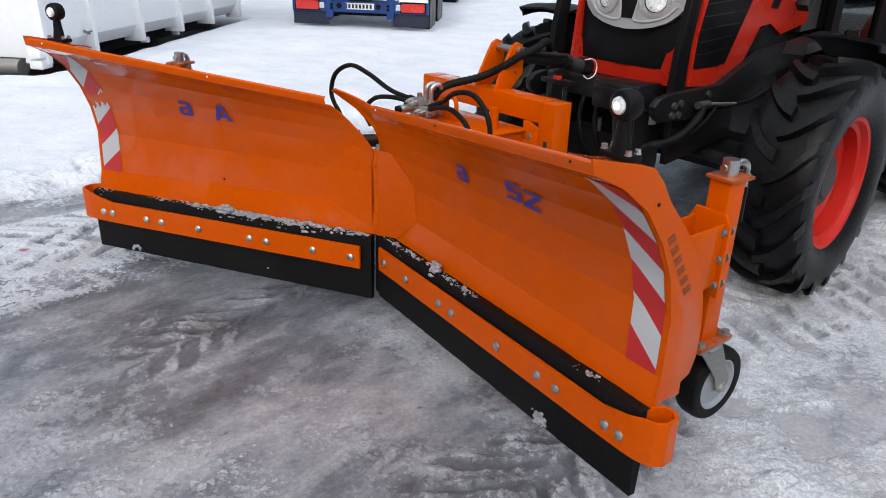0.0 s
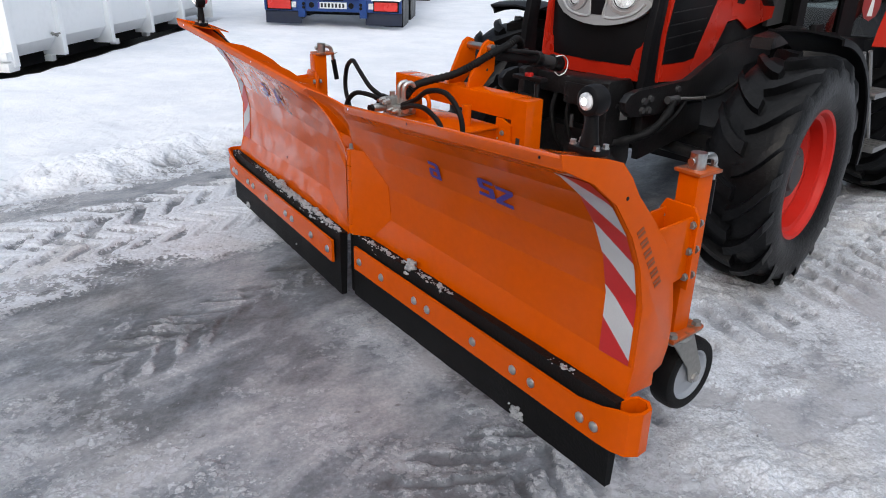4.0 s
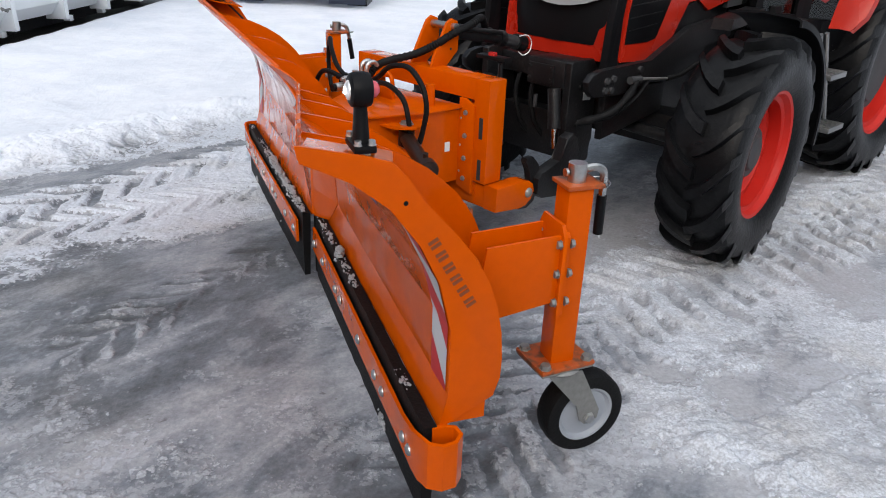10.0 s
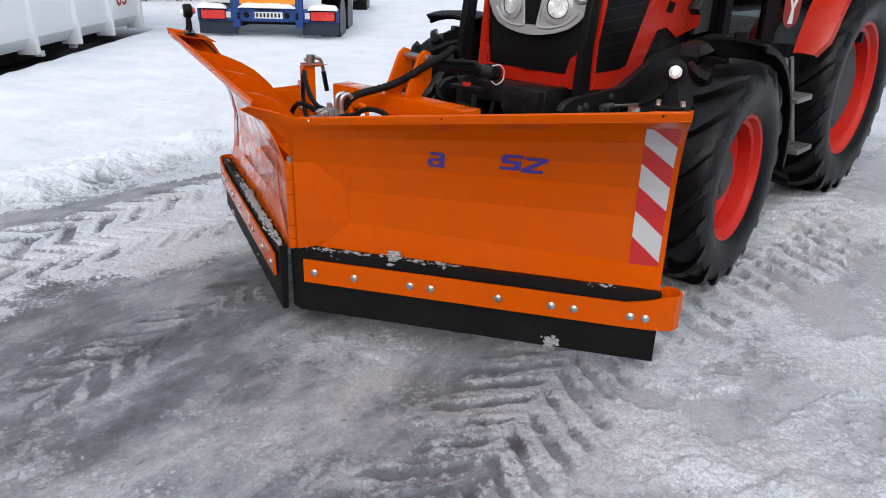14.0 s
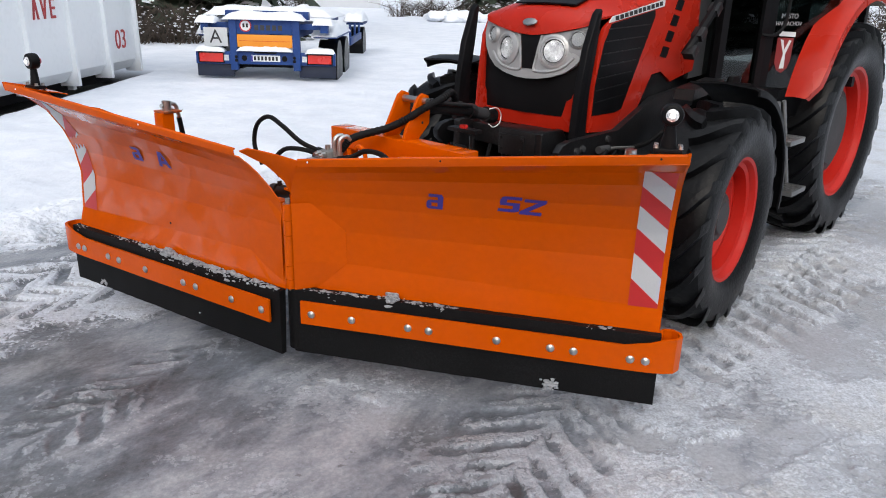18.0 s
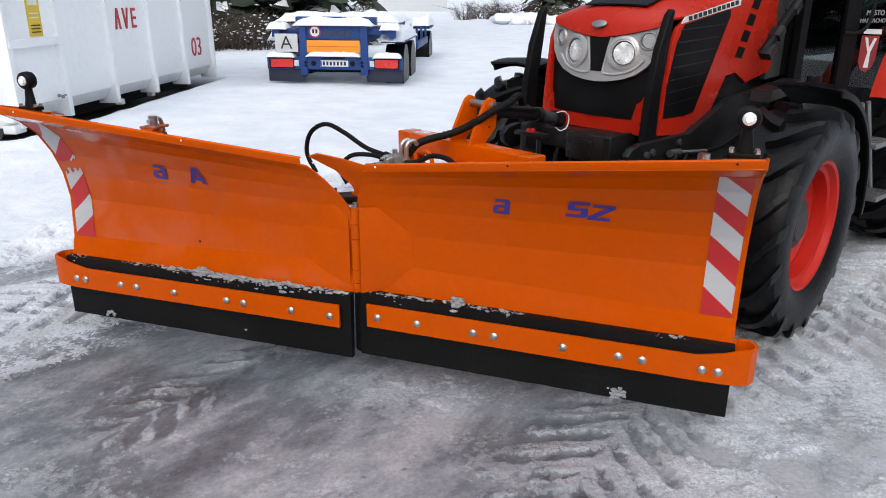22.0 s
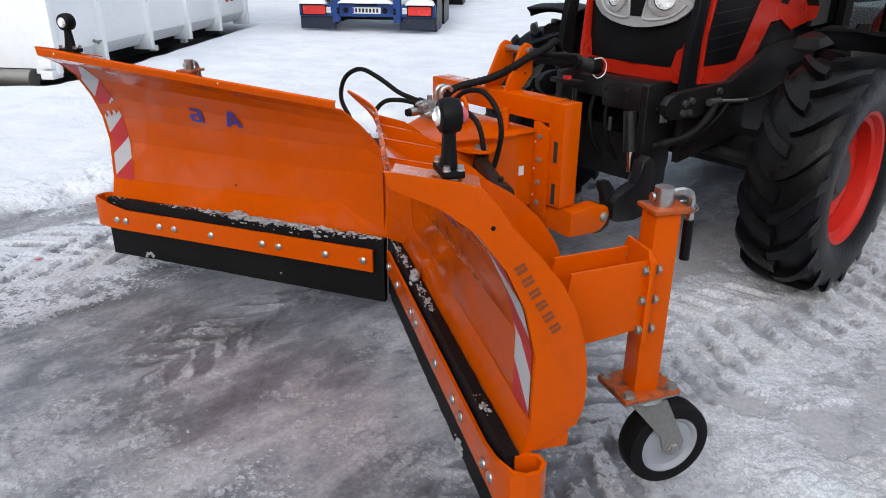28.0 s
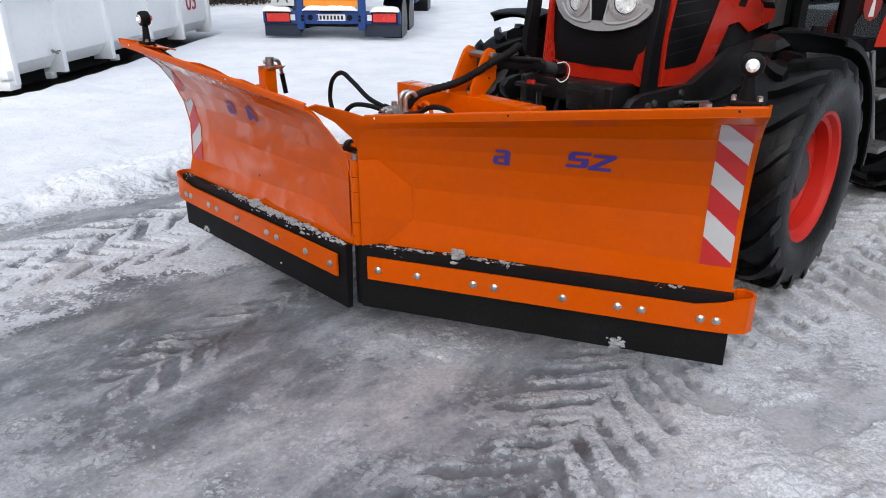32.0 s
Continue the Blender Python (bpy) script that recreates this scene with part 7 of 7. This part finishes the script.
# ---- woods round the yard ----
def make_conifer(seed):
    rng = random.Random(seed)
    tree = empty("conifer", Matrix(), "dark green spruce dusted with snow at the yard's edge", "tree", "spruces round the yard")
    bm = bmesh.new()
    H = rng.uniform(11, 14)
    pts = [(0, 0, -0.3), (0.05, 0.02, H * 0.3), (0.0, 0.05, H * 0.7), (0, 0, H)]
    tube(bm, pts, lambda t: 0.19 * (1 - t) + 0.015, 8, 5)
    part("trunk", bm, BARK, tree)
    bm = bmesh.new()
    white = bmesh.new()
    z = 0.25
    while z < H - 0.3:
        f = z / H
        reach = (2.5 * (1 - f) ** 0.8 + 0.15) * rng.uniform(0.8, 1.15)
        count = 9 if f < 0.25 else 7
        for i in range(count):
            a = 2 * math.pi * (i + rng.random()) / count
            L = reach * rng.uniform(0.6, 1.1)
            d = Vector((math.cos(a), math.sin(a), 0))
            s = Vector((-d.y, d.x, 0))
            drop = rng.uniform(0.15, 0.4)
            n = 5 if f < 0.3 else 3
            for k in range(n):
                t0, t1 = k / n, (k + 1.35) / n
                w = 0.32 * L * (1 - 0.6 * t0) * rng.uniform(0.6, 1.2) + 0.06
                p0 = d * L * t0 + Vector((0, 0, z - drop * L * t0 * t0))
                p1 = d * L * min(1.05, t1) + Vector((0, 0, z - drop * L * t1 * t1 - 0.06))
                q = rng.uniform(-0.08, 0.08)
                tips = [p0 - s * w * 0.25, p0 * 0.4 + p1 * 0.6 - s * w + Vector((0, 0, -0.10 + q)), p1, p0 * 0.4 + p1 * 0.6 + s * w + Vector((0, 0, -0.10 - q)), p0 + s * w * 0.25]
                bm.faces.new([bm.verts.new(v) for v in tips])
                if rng.random() < 0.25:
                    up = Vector((0, 0, 0.035))
                    white.faces.new([white.verts.new(v.lerp(p0.lerp(p1, 0.55), 0.35) + up) for v in tips])
        z += rng.uniform(0.26, 0.42) if f < 0.3 else rng.uniform(0.45, 0.7)
    part("crown", bm, NEEDLES, tree)
    part("branch_snow", white, SNOW, tree, kind="stuff")
    return tree


def make_bush(seed):
    rng = random.Random(seed)
    bush = empty("bush", Matrix(), "bare brown bush with snow on its twigs", "bush", "bushes at the yard's edge")
    bm = bmesh.new()
    white = bmesh.new()
    for i in range(44):
        a = rng.uniform(0, 6.283)
        L = rng.uniform(0.5, 1.5)
        lean = rng.uniform(0.2, 1.1)
        p = Vector((rng.gauss(0, 0.25), rng.gauss(0, 0.25), -0.1))
        d = Vector((math.cos(a) * lean, math.sin(a) * lean, 1)).normalized()
        q = p + d * L * 0.6 + Vector((rng.gauss(0, 0.08), rng.gauss(0, 0.08), 0))
        e = q + (d + Vector((rng.gauss(0, 0.4), rng.gauss(0, 0.4), -0.25))) * L * 0.5
        tube(bm, [p, q, e], lambda t: 0.016 * (1 - t) + 0.004, 4, 3)
        for k in range(4):
            c = q.lerp(e, rng.random())
            g = c + Vector((rng.gauss(0, 0.22), rng.gauss(0, 0.22), rng.uniform(0.0, 0.25)))
            tube(bm, [c, g], lambda t: 0.006, 3, 2, smooth=False)
            if rng.random() < 0.22:
                clump(white, c.lerp(g, 0.5) + Vector((0, 0, 0.02)), rng.uniform(0.02, 0.05), rng, 0.5)
    part("twig_tangle", bm, TWIG, bush, kind="stuff")
    part("twig_snow", white, SNOW, bush, "", 80, "stuff")
    return bush


def plant():
    rng = random.Random(77)
    kinds = [make_conifer(k) for k in (1, 2, 3)]
    kinds[0].matrix_basis = pose(-7.5, 24.5, 0.1)
    kinds[1].matrix_basis = pose(-5.2, 25.6, 0.1, 0, 0, 40)
    kinds[2].matrix_basis = pose(-3.2, 24.8, 0.1, 0, 0, 80)
    spots = []
    for k in range(16):
        x = -12 + 0.85 * k + rng.gauss(0, 0.3)
        y = 25.5 + rng.uniform(0, 3.5)
        spots.append((x, y) if x < -5.5 else (x - 0.6, y + 7) if x < -1.4 else (x * 2.0 - 3, y + 62))
    for ring, count in ((27, 46), (32, 50)):
        for k in range(count):
            a = 2 * math.pi * (k + 0.6 * rng.random()) / count
            x, y = 1.0 + ring * math.cos(a) + rng.gauss(0, 0.8), 4.0 + ring * math.sin(a) + rng.gauss(0, 0.8)
            if -2.0 < x < 14 and y > 20:
                y += 22
                x *= 1.6
            az = math.degrees(math.atan2(x, y))
            if 24 < az < 62:
                continue
            spots.append((x, y))
    # the hall stands open to the yard
    spots = [(x, y) for x, y in spots if y > 73 or y < 0 or not -2.9 - 150 / y < math.degrees(math.atan2(x, y)) < 2.4 + 60 / y]
    for i, (x, y) in enumerate(spots):
        copy_thing(kinds[i % 3], pose(x, y, 0.1, 0, 0, rng.uniform(0, 360)) @ Matrix.Scale(1, 4))
    bushes = [make_bush(k) for k in (5, 6)]
    bushes[0].matrix_basis = pose(-5.9, 21.5, 0.15)
    bushes[1].matrix_basis = pose(-4.6, 22.3, 0.15)
    for k in range(22):
        x = -9.5 + 0.62 * k + rng.gauss(0, 0.2)
        y = 21.6 + rng.uniform(0, 2.2)
        if x > -4.2:
            x, y = x * 2.2 + 4, y + 28
        if -3.6 < math.degrees(math.atan2(x, y)) < 3.0:
            continue
        copy_thing(bushes[k % 2], pose(x, y, 0.15, 0, 0, rng.uniform(0, 360)))
    for k in range(12):
        copy_thing(bushes[k % 2], pose(17.5 + 0.8 * k + rng.gauss(0, 0.2), 26.5 - 0.7 * k + rng.uniform(0, 1.0), 0.3, 0, 0, rng.uniform(0, 360)))
    for k in range(14):
        copy_thing(bushes[k % 2], pose(20.5 + 0.7 * k + rng.gauss(0, 0.2), 28.5 - 0.6 * k + rng.uniform(0, 1.0), 0.8, 0, 0, rng.uniform(0, 360)))
    for k in range(10):
        copy_thing(bushes[k % 2], pose(4.0 + 1.1 * k + rng.gauss(0, 0.3), 50 + rng.uniform(0, 3), 0.2, 0, 0, rng.uniform(0, 360)))


plant()


def make_hall():
    h = empty("storage_hall", pose(-0.2, 74, 0.15), "pale grey metal storage hall behind the trailer", "building")
    bm = bmesh.new()
    box(bm, (0, 3, 3.2), (6.6, 6, 6.4), None, 0.02)
    part("wall", bm, GREY_WALL, h)
    bm = bmesh.new()
    prism(bm, [(-3.5, 6.4), (3.5, 6.4), (0, 7.6)], lambda a, b, c: Vector((a, c, b)), -0.2, 6.2)
    part("roof", bm, SNOW, h)
    for k in range(9):
        bm = bmesh.new()
        box(bm, (-3.0 + 0.75 * k, -0.015, 3.2), (0.06, 0.03, 6.3))
        part("cladding_rib", bm, GREY_WALL, h)


make_hall()


def make_heap():
    bm = bmesh.new()
    rng = random.Random(9)
    for k in range(46):
        a = rng.uniform(0, 6.28)
        r = abs(rng.gauss(0, 1.0))
        clump(bm, (r * 1.7 * math.cos(a), r * math.sin(a) * 0.8, 0.30 * max(0, 1 - r / 2.4)), rng.uniform(0.25, 0.6), rng, 0.6)
    ob = part("snow_heap", bm, SNOW, None, angle=80)
    ob.matrix_basis = pose(6.3, 43.0, 0.2)
    tagged(ob, "ploughed-up heap of clean white snow", "snow heap", kind="stuff")


make_heap()



# ---- what moves ----
def motions():
    walk(right_wing, [(t, pose(0, 0, 0, 0, 0, -21.85 + a - HEADING + 360)) for t, a in RIGHT_TURN])
    walk(left_wing, [(t, pose(0, 0, 0, 0, 0, 158.1 + a - HEADING)) for t, a in LEFT_TURN])
    for sy, barrel, piston in CYL:
        turn = RIGHT_TURN if sy > 0 else LEFT_TURN
        walk(barrel, [(t, cylinder_pose(sy, a)[0]) for t, a in turn])
        walk(piston, [(t, cylinder_pose(sy, a)[1]) for t, a in turn])

    pivot = Matrix.Translation((-0.44, -0.35, 0.95))
    rest = cylinder_pose(-1, 1.3)[0].to_euler().z

    def half(a):
        d = (cylinder_pose(-1, a)[0].to_euler().z - rest + math.pi) % (2 * math.pi) - math.pi
        return pivot @ Matrix.Rotation(0.68 * d, 4, "Z") @ pivot.inverted()

    for hose in LOOPS:
        walk(hose, [(t, half(a)) for t, a in LEFT_TURN])

    # the loops to the other cylinder sink a little as their wing swings forward
    near_pivot = Matrix.Translation((-0.42, -0.17, 0.94))

    def sink(a):
        f = max(0.0, min(1.0, (a + 53.4) / 53.4))
        return near_pivot @ Matrix.Rotation(radians(-9 * f), 4, "X") @ near_pivot.inverted()

    for hose in NEAR_LOOPS:
        walk(hose, [(t, sink(a)) for t, a in RIGHT_TURN])


motions()
